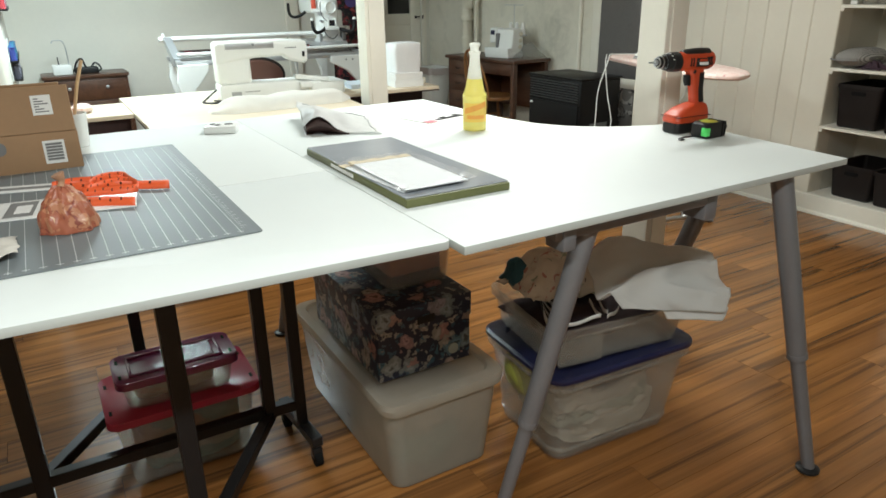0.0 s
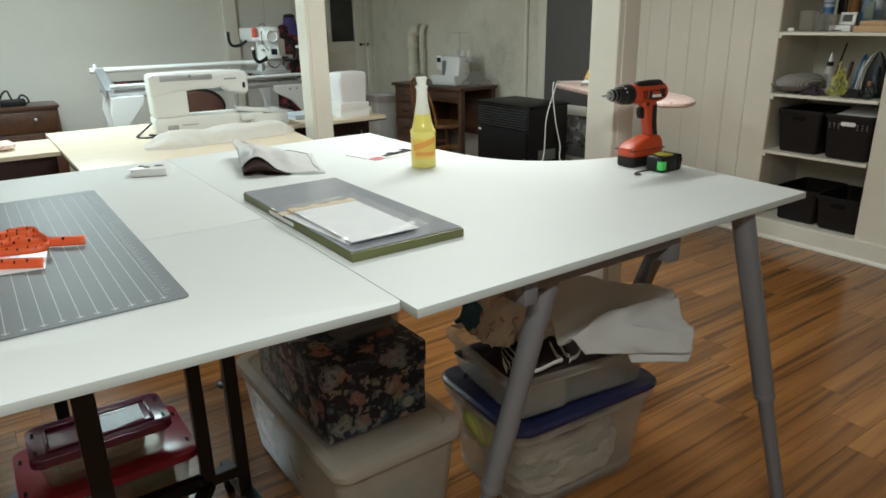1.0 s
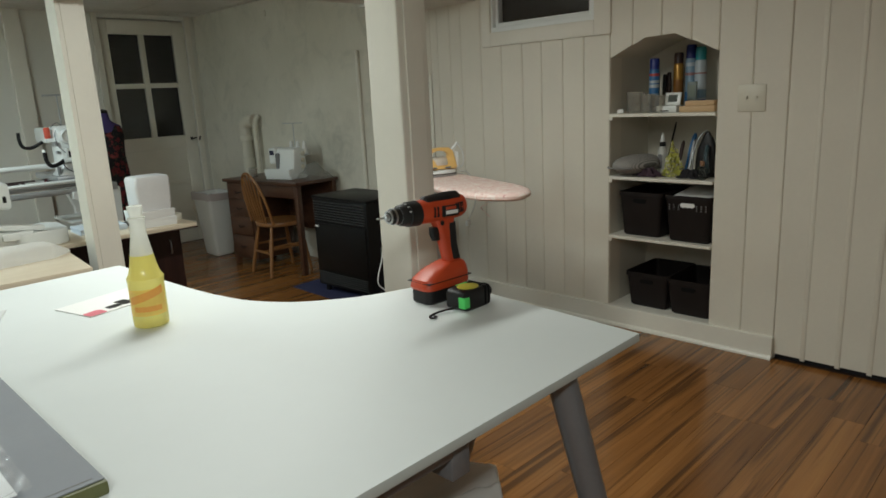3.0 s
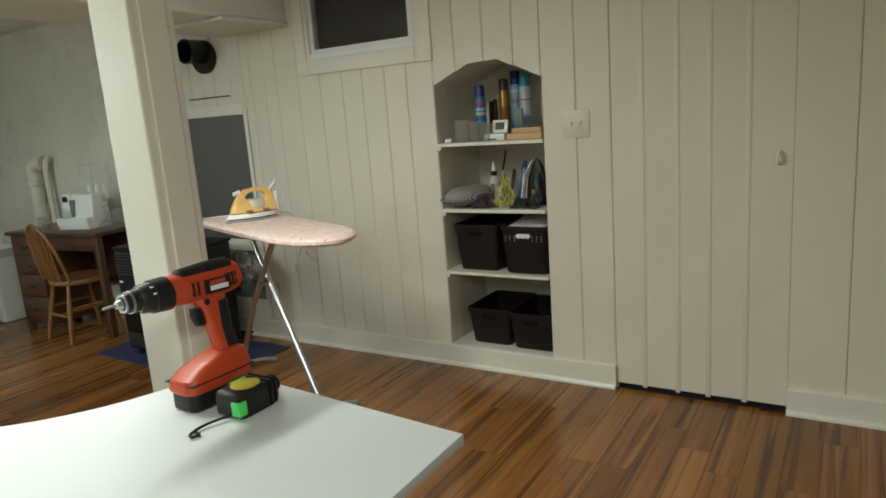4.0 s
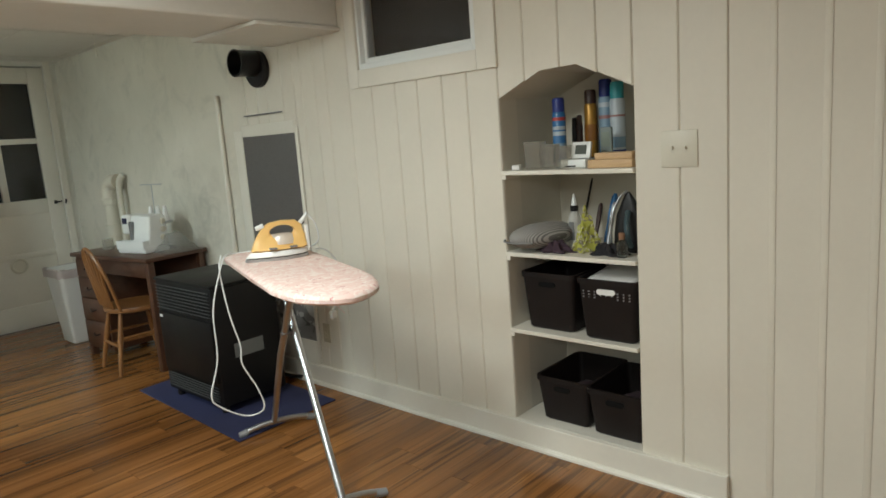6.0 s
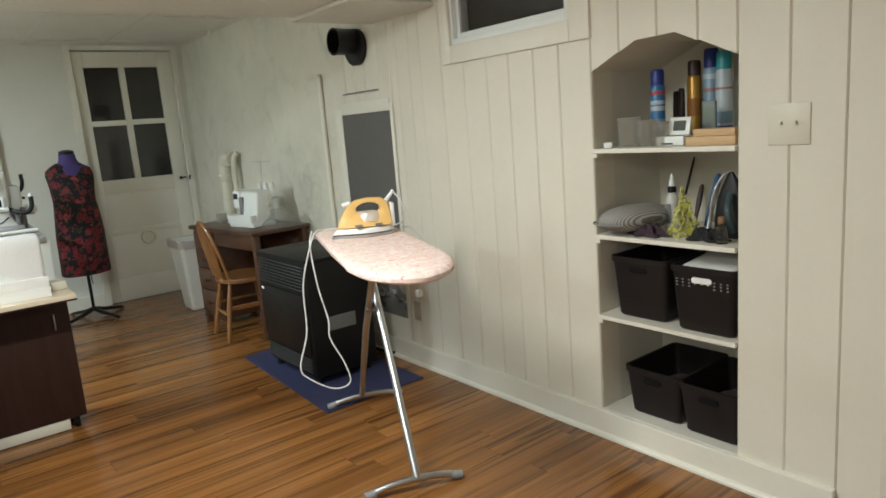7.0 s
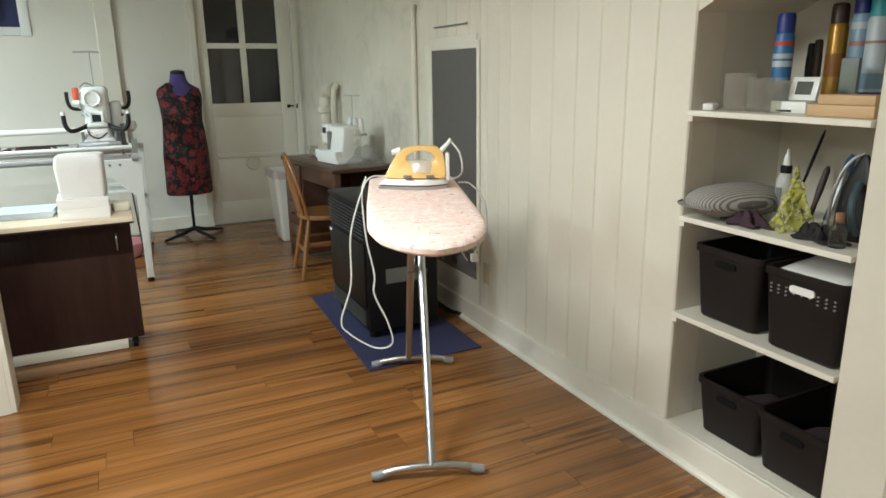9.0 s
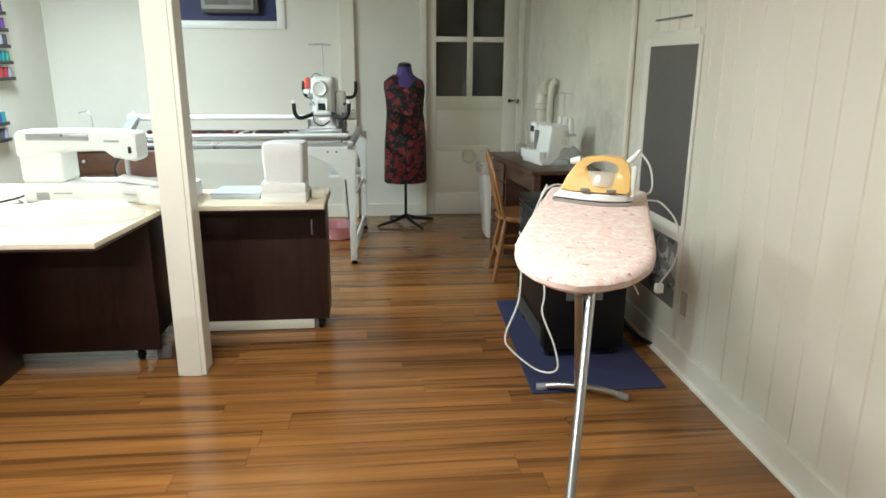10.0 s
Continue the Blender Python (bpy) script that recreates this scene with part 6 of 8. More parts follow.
def wall_plate(y0, y1, z0, z1, toggles, label):
    t = thing("wall_switch" if toggles else "wall_outlet", (WX, (y0 + y1) / 2, (z0 + z1) / 2), 0, label, "switch" if toggles else "outlet")
    b = B()
    w, h = (y1 - y0) / 2, (z1 - z0) / 2
    box(b, -0.006, 0.0, -w, w, -h, h, 0.003)
    part("plate", b, M_OFFWHITE if toggles else M_BEIGE, t)
    for k in range(max(toggles, 2 if not toggles else toggles)):
        b = B()
        if toggles:
            yy = (k - (toggles - 1) / 2) * 0.046
            box(b, -0.0066, -0.006, yy - 0.006, yy + 0.006, -0.013, 0.013, 0.0003, seg=1)
            part("slot", b, M_NICHE, t)
            b = B()
            box(b, -0.016, -0.006, yy - 0.004, yy + 0.004, 0.0, 0.010, 0.001)
            part("toggle", b, M_OFFWHITE, t)
        else:
            zz = (k - 0.5) * 0.03
            box(b, -0.0075, -0.006, -0.014, 0.014, zz - 0.011, zz + 0.011, 0.003)
            part("socket", b, M_BEIGE, t)


wall_plate(1.530, 1.662, 1.243, 1.373, 2, "ivory double light switch plate on the board wall")
wall_plate(3.685, 3.745, 0.27, 0.385, 0, "ivory wall outlet low on the board wall")
wall_plate(0.20, 0.33, 1.26, 1.385, 2, "ivory light switch plate beside the closet")

# sewing desk
dk = thing("writing_desk", (3.53, 4.92, 0), 6, "old dark wood pedestal desk against the plaster wall", "desk")
bm = B()
box(bm, -0.015, 0.445, -0.01, 0.99, 0.742, 0.770, 0.006)
part("desktop", bm, M_WALNUT, dk)
for y0, y1 in ((0.62, 0.97),):
    bm = B()
    box(bm, 0.015, 0.43, y0, y1, 0.06, 0.742, 0.004)
    part("pedestal", bm, M_WALNUT, dk)
    for k, (z0, z1) in enumerate(((0.60, 0.725), (0.45, 0.59), (0.28, 0.44), (0.09, 0.27))):
        bm = B()
        box(bm, 0.0, 0.014, y0 + 0.02, y1 - 0.02, z0, z1, 0.004)
        dwr = part("drawer", bm, M_WALNUT, dk)
        bm = B()
        tube(bm, smooth_line([(0.0, (y0 + y1) / 2 - 0.04, (z0 + z1) / 2), (-0.018, (y0 + y1) / 2, (z0 + z1) / 2 - 0.012), (0.0, (y0 + y1) / 2 + 0.04, (z0 + z1) / 2)], 4), 0.004, 8)
        part("pull", bm, M_BLACKSTEEL, dwr)
bm = B()
box(bm, 0.012, 0.028, 0.03, 0.62, 0.635, 0.742, 0.003)
part("apron_drawer", bm, M_WALNUT, dk)
for x, y in ((0.03, 0.03), (0.41, 0.03), (0.03, 0.94), (0.41, 0.94)):
    bm = B()
    box(bm, x - 0.022, x + 0.022, y - 0.022, y + 0.022, 0.0, 0.742 if y < 0.5 else 0.08, 0.004)
    part("leg", bm, M_WALNUT, dk)
bm = B()
box(bm, 0.40, 0.42, 0.05, 0.62, 0.30, 0.742, 0.003)
part("back_panel", bm, M_WALNUT, dk)

# windsor chair, back towards the room
wc = thing("windsor_chair", (3.53, 5.265, 0), -4, "honey oak spindle-back chair pulled up to the desk", "chair")
bm = B()
sec = []
for z, s in ((0.405, 0.90), (0.412, 0.98), (0.430, 1.0), (0.440, 0.98), (0.437, 0.80)):
    sec.append([Vector((0.02 + 0.20 * s * math.cos(a) * (1.0 if math.cos(a) > 0 else 0.95), 0.205 * s * math.sin(a), z)) for a in [2 * math.pi * k / 28 for k in range(28)]])
rings(bm, sec)
part("seat", bm, M_OAK, wc)
for x, y, fx, fy in ((-0.11, -0.11, -0.185, -0.165), (-0.11, 0.11, -0.185, 0.165), (0.14, -0.12, 0.20, -0.16), (0.14, 0.12, 0.20, 0.16)):
    p, q = Vector((x, y, 0.41)), Vector((fx, fy, 0.0))
    bm = B()
    tube(bm, [p, p.lerp(q, 0.15), p.lerp(q, 0.45), p.lerp(q, 0.62), p.lerp(q, 0.66), p.lerp(q, 0.9), q], [0.012, 0.014, 0.019, 0.014, 0.016, 0.013, 0.010], 12)
    part("leg", bm, M_OAK, wc)
for p, q in (((-0.155, -0.14, 0.19), (-0.155, 0.14, 0.19)), ((0.172, -0.14, 0.19), (0.172, 0.14, 0.19)), ((-0.155, 0.0, 0.19), (0.172, 0.0, 0.19)), ((-0.150, -0.135, 0.24), (0.165, -0.14, 0.24)), ((-0.150, 0.135, 0.24), (0.165, 0.14, 0.24))):
    bm = B()
    p, q = Vector(p), Vector(q)
    tube(bm, [p, p.lerp(q, 0.5), q], [0.008, 0.011, 0.008], 10)
    part("stretcher", bm, M_OAK, wc)
bm = B()
hoop = [(-0.13 - 0.10 * math.sin(a) ** 0.8, 0.19 * math.cos(a), 0.435 + 0.42 * math.sin(a) ** 0.75) for a in [math.pi * k / 20 for k in range(21)]]
tube(bm, hoop, 0.0115, 10)
part("hoop_back", bm, M_OAK, wc)
for k in range(6):
    y = -0.115 + k * 0.046
    top = 0.435 + 0.42 * (1 - (y * 1.15 / 0.19) ** 2) ** 0.375
    bm = B()
    tube(bm, [(-0.145, y * 0.85, 0.437), (-0.185, y, 0.62), (-0.13 - 0.10 * (1 - (y * 1.15 / 0.19) ** 2) ** 0.4, y * 1.15, top - 0.005)], [0.006, 0.0095, 0.006], 9)
    part("spindle", bm, M_OAK, wc)

# serger on the desk
sg = thing("overlock_machine", (3.705, 5.305, 0.770), 12, "white overlock sewing machine with thread cones on the desk", "sewing machine")
bm = B()
box(bm, -0.11, 0.09, -0.15, 0.15, 0.0, 0.055, 0.012)
part("base", bm, M_WHITEPL, sg)
bm = B()
rings(bm, [[Vector((x, y, z)) for x, y in rounded(x0, x1, y0, 0.06, 0.016, 4)] for z, x0, x1, y0 in ((0.050, -0.078, 0.088, -0.148), (0.120, -0.068, 0.090, -0.150), (0.215, -0.052, 0.088, -0.146), (0.245, -0.045, 0.080, -0.138), (0.255, -0.032, 0.066, -0.124))])
part("body", bm, M_WHITEPL, sg)
bm = B()
rings(bm, [[Vector((x, y, z)) for x, y in rounded(-0.122 - i, -0.072, -0.146 - i, 0.146, 0.010, 4)] for i, z in ((0.0, 0.030), (0.004, 0.088), (0.000, 0.088), (-0.002, 0.046))], (True, True))
tray = part("chip_tray", bm, M_WHITEPL, sg)
# shade inside the tray, given as a solid dark block
bm = B()
box(bm, -0.116, -0.082, -0.138, 0.138, 0.0465, 0.062, 0.003)
part("tray_well", bm, M_INK, tray, "dark block for the shade inside the chip tray")
# needle recess is not hollowed out; a dark block stands for its shade
bm = B()
box(bm, -0.075, -0.050, 0.010, 0.050, 0.085, 0.215, 0.008)
part("looper_gap", bm, M_INK, sg, "dark block for the shaded recess round the needles")
bm = B()
box(bm, -0.07, 0.06, 0.05, 0.135, 0.125, 0.262, 0.020, seg=3)
part("head", bm, M_WHITEPL, sg)
bm = B()
box(bm, -0.0735, -0.070, 0.065, 0.11, 0.20, 0.24, 0.004)
part("badge", bm, M_BLUERIM, sg)
for k in range(3):
    bm = B()
    rings(bm, [circle((0.040 + 0.006 * k, y, 0.095 + 0.055 * k), Vector((1, 0, 0)), Vector((0, 0, 1)), r, 18) for y, r in ((-0.140, 0.021), (-0.158, 0.019), (-0.160, 0.012))])
    part("dial", bm, M_OFFWHITE, sg)
for k in range(3):
    bm = B()
    lathe(bm, [(0.022, 0.0), (0.024, 0.01), (0.013, 0.10), (0.006, 0.105)], (0.10, -0.13 + 0.075 * k, 0.20), 16)
    part("thread_cone", bm, M_PAPER, sg)
bm = B()
rod(bm, (0.10, -0.02, 0.05), (0.10, -0.02, 0.455), 0.003, 0.003, 8)
tube(bm, [(0.10, -0.13, 0.455), (0.10, 0.10, 0.455)], 0.003, 8)
box(bm, 0.06, 0.13, -0.16, 0.09, 0.185, 0.20, 0.004)
part("thread_stand", bm, M_SILVER, sg)

vb = thing("plastic_jar", (3.62, 5.72, 0.770), 0, "small clear plastic jar on the desk", "jar")
bm = B()
lathe(bm, [(0.035, 0), (0.038, 0.004), (0.038, 0.075), (0.035, 0.078), (0.035, 0.008)], n=20)
part("jar", bm, M_CLEARBIN, vb)
cbag = thing("clear_cover", (3.80, 5.05, 0.770), 0, "crumpled clear plastic cover on the desk", "plastic cover")
bm = B()
grid_sheet(bm, 20, 20, lambda u, v: Vector((-0.12 + 0.24 * u, -0.14 + 0.28 * v, 0.002 + 0.13 * math.sin(math.pi * u) * math.sin(math.pi * v) + 0.03 * noise.noise(Vector((u * 5, v * 5, 3))))))
for v in bm.verts:
    v.co.z = max(v.co.z, 0.002)
part("film", bm, milky("cloudy_film", (0.75, 0.76, 0.74), 0.25, 0.75), cbag)

# PVC drain pipes on the plaster wall
pv = thing("drain_pipe", (3.905, 6.275, 0), 0, "thick cream plastic drain pipe with an elbow into the wall", "pipe")
bm = B()
tube(bm, [(0, 0, 0.0), (0, 0, 1.13)], 0.054, 20)
part("pipe", bm, M_OFFWHITE, pv)
bm = B()
tube(bm, [(0, 0, 1.09), (0, 0, 1.18)] + [(0.018 * (1 - math.cos(a)), -0.085 * (1 - math.cos(a)), 1.18 + 0.062 * math.sin(a)) for a in [math.pi / 2 * k / 6 for k in range(1, 7)]] + [(0.03, -0.125, 1.242)], 0.062, 20)
part("elbow", bm, M_OFFWHITE, pv)
for z, h, r in ((0.80, 0.10, 0.063), (1.06, 0.05, 0.070)):
    bm = B()
    lathe(bm, [(r - 0.006, z), (r, z + 0.004), (r, z + h - 0.004), (r - 0.006, z + h)], n=22)
    part("coupling", bm, M_OFFWHITE, pv)
bm = B()
tube(bm, smooth_line([(0.02, -0.150, 0.0), (0.02, -0.150, 0.90), (0.02, -0.148, 1.14), (0.03, -0.155, 1.25), (0.055, -0.175, 1.29)], 4), 0.024, 14)
part("thin_pipe", bm, M_OFFWHITE, pv)

# waste bin
wb = thing("waste_bin", (3.56, 6.40, 0), 0, "tall white plastic waste bin with a liner", "waste bin")
bm = B()
tub(bm, -0.135, 0.135, -0.165, 0.165, 0, 0.60, 0.045, 0.04, 0.004, 0.010, 0.03)
part("bin", bm, M_WHITEPL, wb)
bm = B()
rings(bm, [[Vector((x, y, z + 0.006 * math.sin(i * 1.7))) for i, (x, y) in enumerate(rounded(-0.147 - d, 0.147 + d, -0.177 - d, 0.177 + d, 0.045))] for d, z in ((0.002, 0.54), (0.003, 0.603), (-0.02, 0.605))], (False, False))
part("bag_liner", bm, milky("thin_liner", (0.85, 0.78, 0.78), 0.4, 0.3), wb)

# pull string by the ceiling
ps = thing("pull_string", (3.429, 4.96, 2.06), 0, "short white pull cord hanging from the ceiling", "pull cord")
bm = B()
rod(bm, (0, 0, 0.02), (0, 0, CEIL - 2.06), 0.002, 0.002, 6)
part("cord", bm, M_TRIM, ps)
bm = B()
lathe(bm, [(0.002, -0.03), (0.007, -0.02), (0.008, 0.01), (0.003, 0.022)], n=12)
part("toggle", bm, M_OFFWHITE, ps)

# dress form: one plain mesh
bm = B()
prof = [(0.385, 0.185, 0.140, 0), (0.40, 0.190, 0.142, 0), (0.55, 0.186, 0.138, 0), (0.72, 0.184, 0.136, 0), (0.88, 0.172, 0.125, 0), (1.00, 0.162, 0.112, 0), (1.10, 0.168, 0.116, 0), (1.17, 0.176, 0.112, 0)]
rnd = random.Random(2)
loops = []
for z, rx, ry, m in prof:
    loops.append([Vector((rx * (1 + (0.03 * math.sin(9 * a + z * 3) if z < 0.9 else 0)) * math.cos(a), ry * (1 + (0.04 * math.sin(9 * a + z * 3) if z < 0.9 else 0)) * math.sin(a), z)) for a in [2 * math.pi * k / 40 for k in range(40)]])
rings(bm, loops, (True, False), 0)
loops = []
for z, rx, ry, dx, dip in ((1.17, 0.177, 0.112, 0, 0), (1.225, 0.180, 0.102, -0.006, 0.02), (1.262, 0.166, 0.090, -0.012, 0.05), (1.290, 0.128, 0.080, -0.016, 0.075), (1.318, 0.086, 0.072, -0.012, 0.105)):
    loops.append([Vector((dx + rx * math.cos(a), ry * math.sin(a), z - dip * max(0, -math.sin(a)) ** 7)) for a in [2 * math.pi * k / 40 for k in range(40)]])
rings(bm, loops, (False, False), 0)
loops = []
for z, rx, ry in ((1.17, 0.170, 0.104), (1.225, 0.176, 0.088), (1.268, 0.160, 0.074), (1.294, 0.112, 0.066), (1.314, 0.080, 0.062), (1.34, 0.066, 0.060), (1.385, 0.060, 0.058)):
    loops.append([Vector((rx * math.cos(a), ry * math.sin(a), z)) for a in [2 * math.pi * k / 40 for k in range(40)]])
rings(bm, loops, (True, True), 1)
lathe(bm, [(0.056, 1.385), (0.058, 1.39), (0.056, 1.41), (0.02, 1.422)], n=24, mat=2)
rod(bm, (0, 0, 0.05), (0, 0, 0.42), 0.013, 0.013, 14, mat=2)
for k in range(4):
    a = radians(20 + 90 * k)
    tube(bm, [(0, 0, 0.075), (0.10 * math.cos(a), 0.10 * math.sin(a), 0.045), (0.29 * math.cos(a), 0.29 * math.sin(a), 0.012)], [0.020, 0.017, 0.012], 10, mat=2, flat=0.9)
tube(bm, [(-0.02, -0.145, 0.40), (-0.022, -0.146, 0.34), (-0.018, -0.146, 0.31)], 0.004, 6, mat=2)
df = tagged(part("dress_form", bm, [M_DRESS, M_PURPLE, M_BLACKSTEEL]), "purple dress form wearing a black rose-print dress on a black stand", "dress form")
df.matrix_world = pose(2.825, 6.875, 0, 0, 0, 8)


# ---- sewing corner ----
st = thing("sewing_table", (0, 0, 0), 0, "large pale-topped sewing table with dark brown panels", "table")
bm = B()
prism(bm, [(0.335, 3.500), (1.497, 3.466), (1.560, 4.075), (1.500, 4.165), (1.500, 4.86), (0.335, 4.86)], 0.714, 0.737, 0.002)
part("tabletop", bm, M_MAPLE, st)
bm = B()
prism(bm, [(0.333, 3.496), (1.500, 3.462), (1.563, 4.075), (1.497, 4.167), (0.337, 4.12)], 0.7055, 0.7135)
part("edge_band", bm, M_ESPRESSO, st)
for x0, x1, y0, y1 in ((0.45, 1.515, 4.012, 4.032), (0.45, 0.47, 4.033, 4.80), (1.44, 1.46, 4.033, 4.80)):
    bm = B()
    box(bm, x0, x1, y0, y1, 0.06, 0.705, 0.002)
    part("panel", bm, M_ESPRESSO, st)
for x, y in ((0.50, 4.05), (1.41, 4.05), (0.50, 4.74), (1.41, 4.74)):
    castor(st, x, y)
bm = B()
box(bm, 0.855, 0.878, 3.50, 4.011, 0.0, 0.705, 0.002)
part("gate_leg_panel", bm, M_ESPRESSO, st)
bm = B()
box(bm, 1.484, 1.552, 4.04, 4.06, 0.002, 0.062, 0.002)
part("floor_bracket", bm, M_GREYSTEEL, st)

sl = thing("side_table", (0, 0, 0), 0, "pale-topped side leaf of the sewing corner with dark panels", "table")
bm = B()
prism(bm, [(-0.22, 4.12), (0.330, 4.12), (0.330, 4.62), (-0.22, 4.62)], 0.714, 0.737, 0.002)
part("tabletop", bm, M_MAPLE, sl)
for x0, x1, y0, y1 in ((-0.20, 0.31, 4.15, 4.17), (-0.20, -0.18, 4.171, 4.58), (0.29, 0.31, 4.171, 4.58)):
    bm = B()
    box(bm, x0, x1, y0, y1, 0.0, 0.7135, 0.002)
    part("panel", bm, M_ESPRESSO, sl)
pkk = thing("pink_pincushion", (0.09, 4.35, 0.737), 0, "small pink pincushion on the side table", "pincushion")
bm = B()
lathe(bm, [(0.03, 0.0), (0.055, 0.012), (0.058, 0.03), (0.035, 0.048), (0.002, 0.052)], n=18)
part("cushion", bm, M_PINKCLOTH, pkk)

sc2 = thing("sewing_cabinet", (0, 0, 0), 0, "dark brown sewing cabinet with a pale top on castors", "cabinet")
bm = B()
prism(bm, [(1.505, 4.14), (2.310, 4.14), (2.310, 4.62), (1.505, 4.62)], 0.714, 0.737, 0.002)
part("tabletop", bm, M_MAPLE, sc2)
bm = B()
prism(bm, [(1.506, 4.137), (2.313, 4.137), (2.313, 4.62), (1.506, 4.62)], 0.7065, 0.7135)
part("edge_band", bm, M_ESPRESSO, sc2)
bm = B()
box(bm, 1.60, 2.296, 4.372, 4.60, 0.065, 0.706, 0.003)
part("body", bm, M_ESPRESSO, sc2)
bm = B()
box(bm, 1.602, 2.297, 4.360, 4.3715, 0.063, 0.704, 0.002)
cdoor = part("door", bm, M_ESPRESSO, sc2)
bm = B()
tube(bm, smooth_line([(2.226, 4.360, 0.615), (2.226, 4.344, 0.605), (2.226, 4.344, 0.545), (2.226, 4.360, 0.535)], 4), 0.004, 8)
part("handle", bm, M_CHROME, cdoor, "slim chrome handle")
for x, y in ((1.66, 4.392), (2.250, 4.392), (1.66, 4.55), (2.250, 4.55)):
    castor(sc2, x, y)
bm = B()
box(bm, 1.60, 2.215, 4.364, 4.374, 0.006, 0.060, 0.002)
part("bottom_board", bm, M_NICHE, sc2, "pale board under the cabinet")
bc = thing("blue_fabric_bolt", (1.555, 4.30, 0), 0, "royal blue fabric bolt standing between the sewing tables", "fabric bolt")
bm = B()
box(bm, -0.035, 0.03, -0.09, 0.12, 0.0, 0.70, 0.012)
part("bolt", bm, surface("royal_blue_cloth", (0.012, 0.02, 0.16), 0.8, relief=0.2), bc)

# large sewing machine
sm = thing("sewing_machine", (1.15, 4.355, 0.737), -4, "large white domestic sewing machine with an extension bed", "sewing machine")
bm = B()
box(bm, -0.29, 0.29, -0.085, 0.105, 0.0, 0.105, 0.014, seg=3)
part("bed", bm, M_WHITEPL, sm)
bm = B()
box(bm, -0.29, -0.090, -0.080, 0.100, 0.100, 0.365, 0.022, seg=3)
part("pillar", bm, M_WHITEPL, sm)
bm = B()
secs = []
for x, z0, z1, w in ((-0.292, 0.235, 0.362, 0.080), (-0.275, 0.230, 0.372, 0.088), (-0.05, 0.265, 0.376, 0.086), (0.12, 0.270, 0.374, 0.084), (0.16, 0.235, 0.372, 0.082), (0.255, 0.215, 0.366, 0.078), (0.272, 0.225, 0.355, 0.068)):
    secs.append([Vector((x, y, z)) for y, z in rounded(-w, w, z0, z1, 0.026, 4)])
rings(bm, secs)
part("arm", bm, M_WHITEPL, sm)
bm = B()
box(bm, -0.235, 0.06, -0.0885, -0.084, 0.325, 0.360, 0.003)
part("arm_panel", bm, M_SILVER, sm)
bm = B()
for k in range(8):
    box(bm, 0.13 + k * 0.009, 0.136 + k * 0.009, -0.0850, -0.083, 0.318, 0.326)
part("printed_mark", bm, M_INK, sm, smooth=False)
bm = B()
rod(bm, (0.205, -0.03, 0.22), (0.205, -0.03, 0.13), 0.012, 0.010, 12)
box(bm, 0.195, 0.215, -0.05, -0.02, 0.112, 0.122, 0.002)
rod(bm, (0.205, -0.035, 0.20), (0.205, -0.035, 0.11), 0.003, 0.002, 8)
part("needle_bar", bm, M_CHROME, sm)
bm = B()
lathe(bm, [(0.008, 0.0), (0.008, 0.03), (0.004, 0.034)], (0.245, -0.080, 0.26), 10)
part("thread_button", bm, M_BLACK, sm)
bm = B()
box(bm, -0.225, -0.165, -0.0885, -0.083, 0.015, 0.055, 0.002)
part("rating_label", bm, surface("grey_label", (0.35, 0.36, 0.36), 0.5, relief=0), sm)
bm = B()
for k in range(10):
    box(bm, -0.14 + k * 0.009, -0.134 + k * 0.009, -0.0870, -0.085, 0.048, 0.054)
part("printed_mark", bm, M_INK, sm, smooth=False)
bm = B()
box(bm, 0.20, 0.34, -0.12, 0.13, 0.052, 0.098, 0.010)
ext = part("accessory_tray", bm, M_WHITEPL, sm)
bm = B()
prism(bm, rounded(0.26, 0.50, -0.14, 0.20, 0.06), 0.0, 0.085, 0.012)
part("extension_bed", bm, M_WHITEPL, sm)
bm = B()
mm = Matrix.Translation((0.14, 0.0, 0.0)) @ Matrix.Rotation(radians(8), 4, "Y")
box(bm, 0.02, 0.24, -0.10, -0.03, 0.120, 0.148, 0.006, m=mm)
part("free_arm_cover", bm, M_WHITEPL, sm)
bm = B()
tube(bm, smooth_line([(-0.29, 0.06, 0.06), (-0.36, 0.02, 0.012), (-0.40, -0.10, 0.006), (-0.34, -0.16, 0.006), (-0.28, -0.12, 0.006), (-0.33, -0.06, 0.006)], 6), 0.006, 8)
part("power_cord", bm, M_BLACK, sm)

for ob in sm.children_recursive:
    ob.data.transform(Matrix.Diagonal((1.0, 1.0, 0.93, 1.0)))

fr = thing("batting_roll", (1.11, 3.90, 0.737), 6, "loose roll of white quilt batting in front of the machine", "batting")
bm = B()


def roll_pt(u, v):
    a = math.pi * v
    r = 0.066 * (0.85 + 0.25 * math.sin(2.2 * u + 0.4) + 0.25 * u) * (0.35 + 0.65 * min(1, u * 8, (1 - u) * 9))
    p = Vector((-0.43 + 0.86 * u, -r * 1.5 * math.cos(a), 0.002 + r * 0.95 * math.sin(a)))
    q = noise.noise_vector(Vector((u * 4, v * 2.0, 1))) * 0.026 + noise.noise_vector(Vector((u * 14, v * 9, 4))) * 0.005
    if v in (0.0, 1.0):
        q.z = 0
    return p + q


grid_sheet(bm, 70, 28, roll_pt)
for v in bm.verts:
    v.co.z = max(v.co.z, 0.0015)
part("batting", bm, M_FOAM, fr)

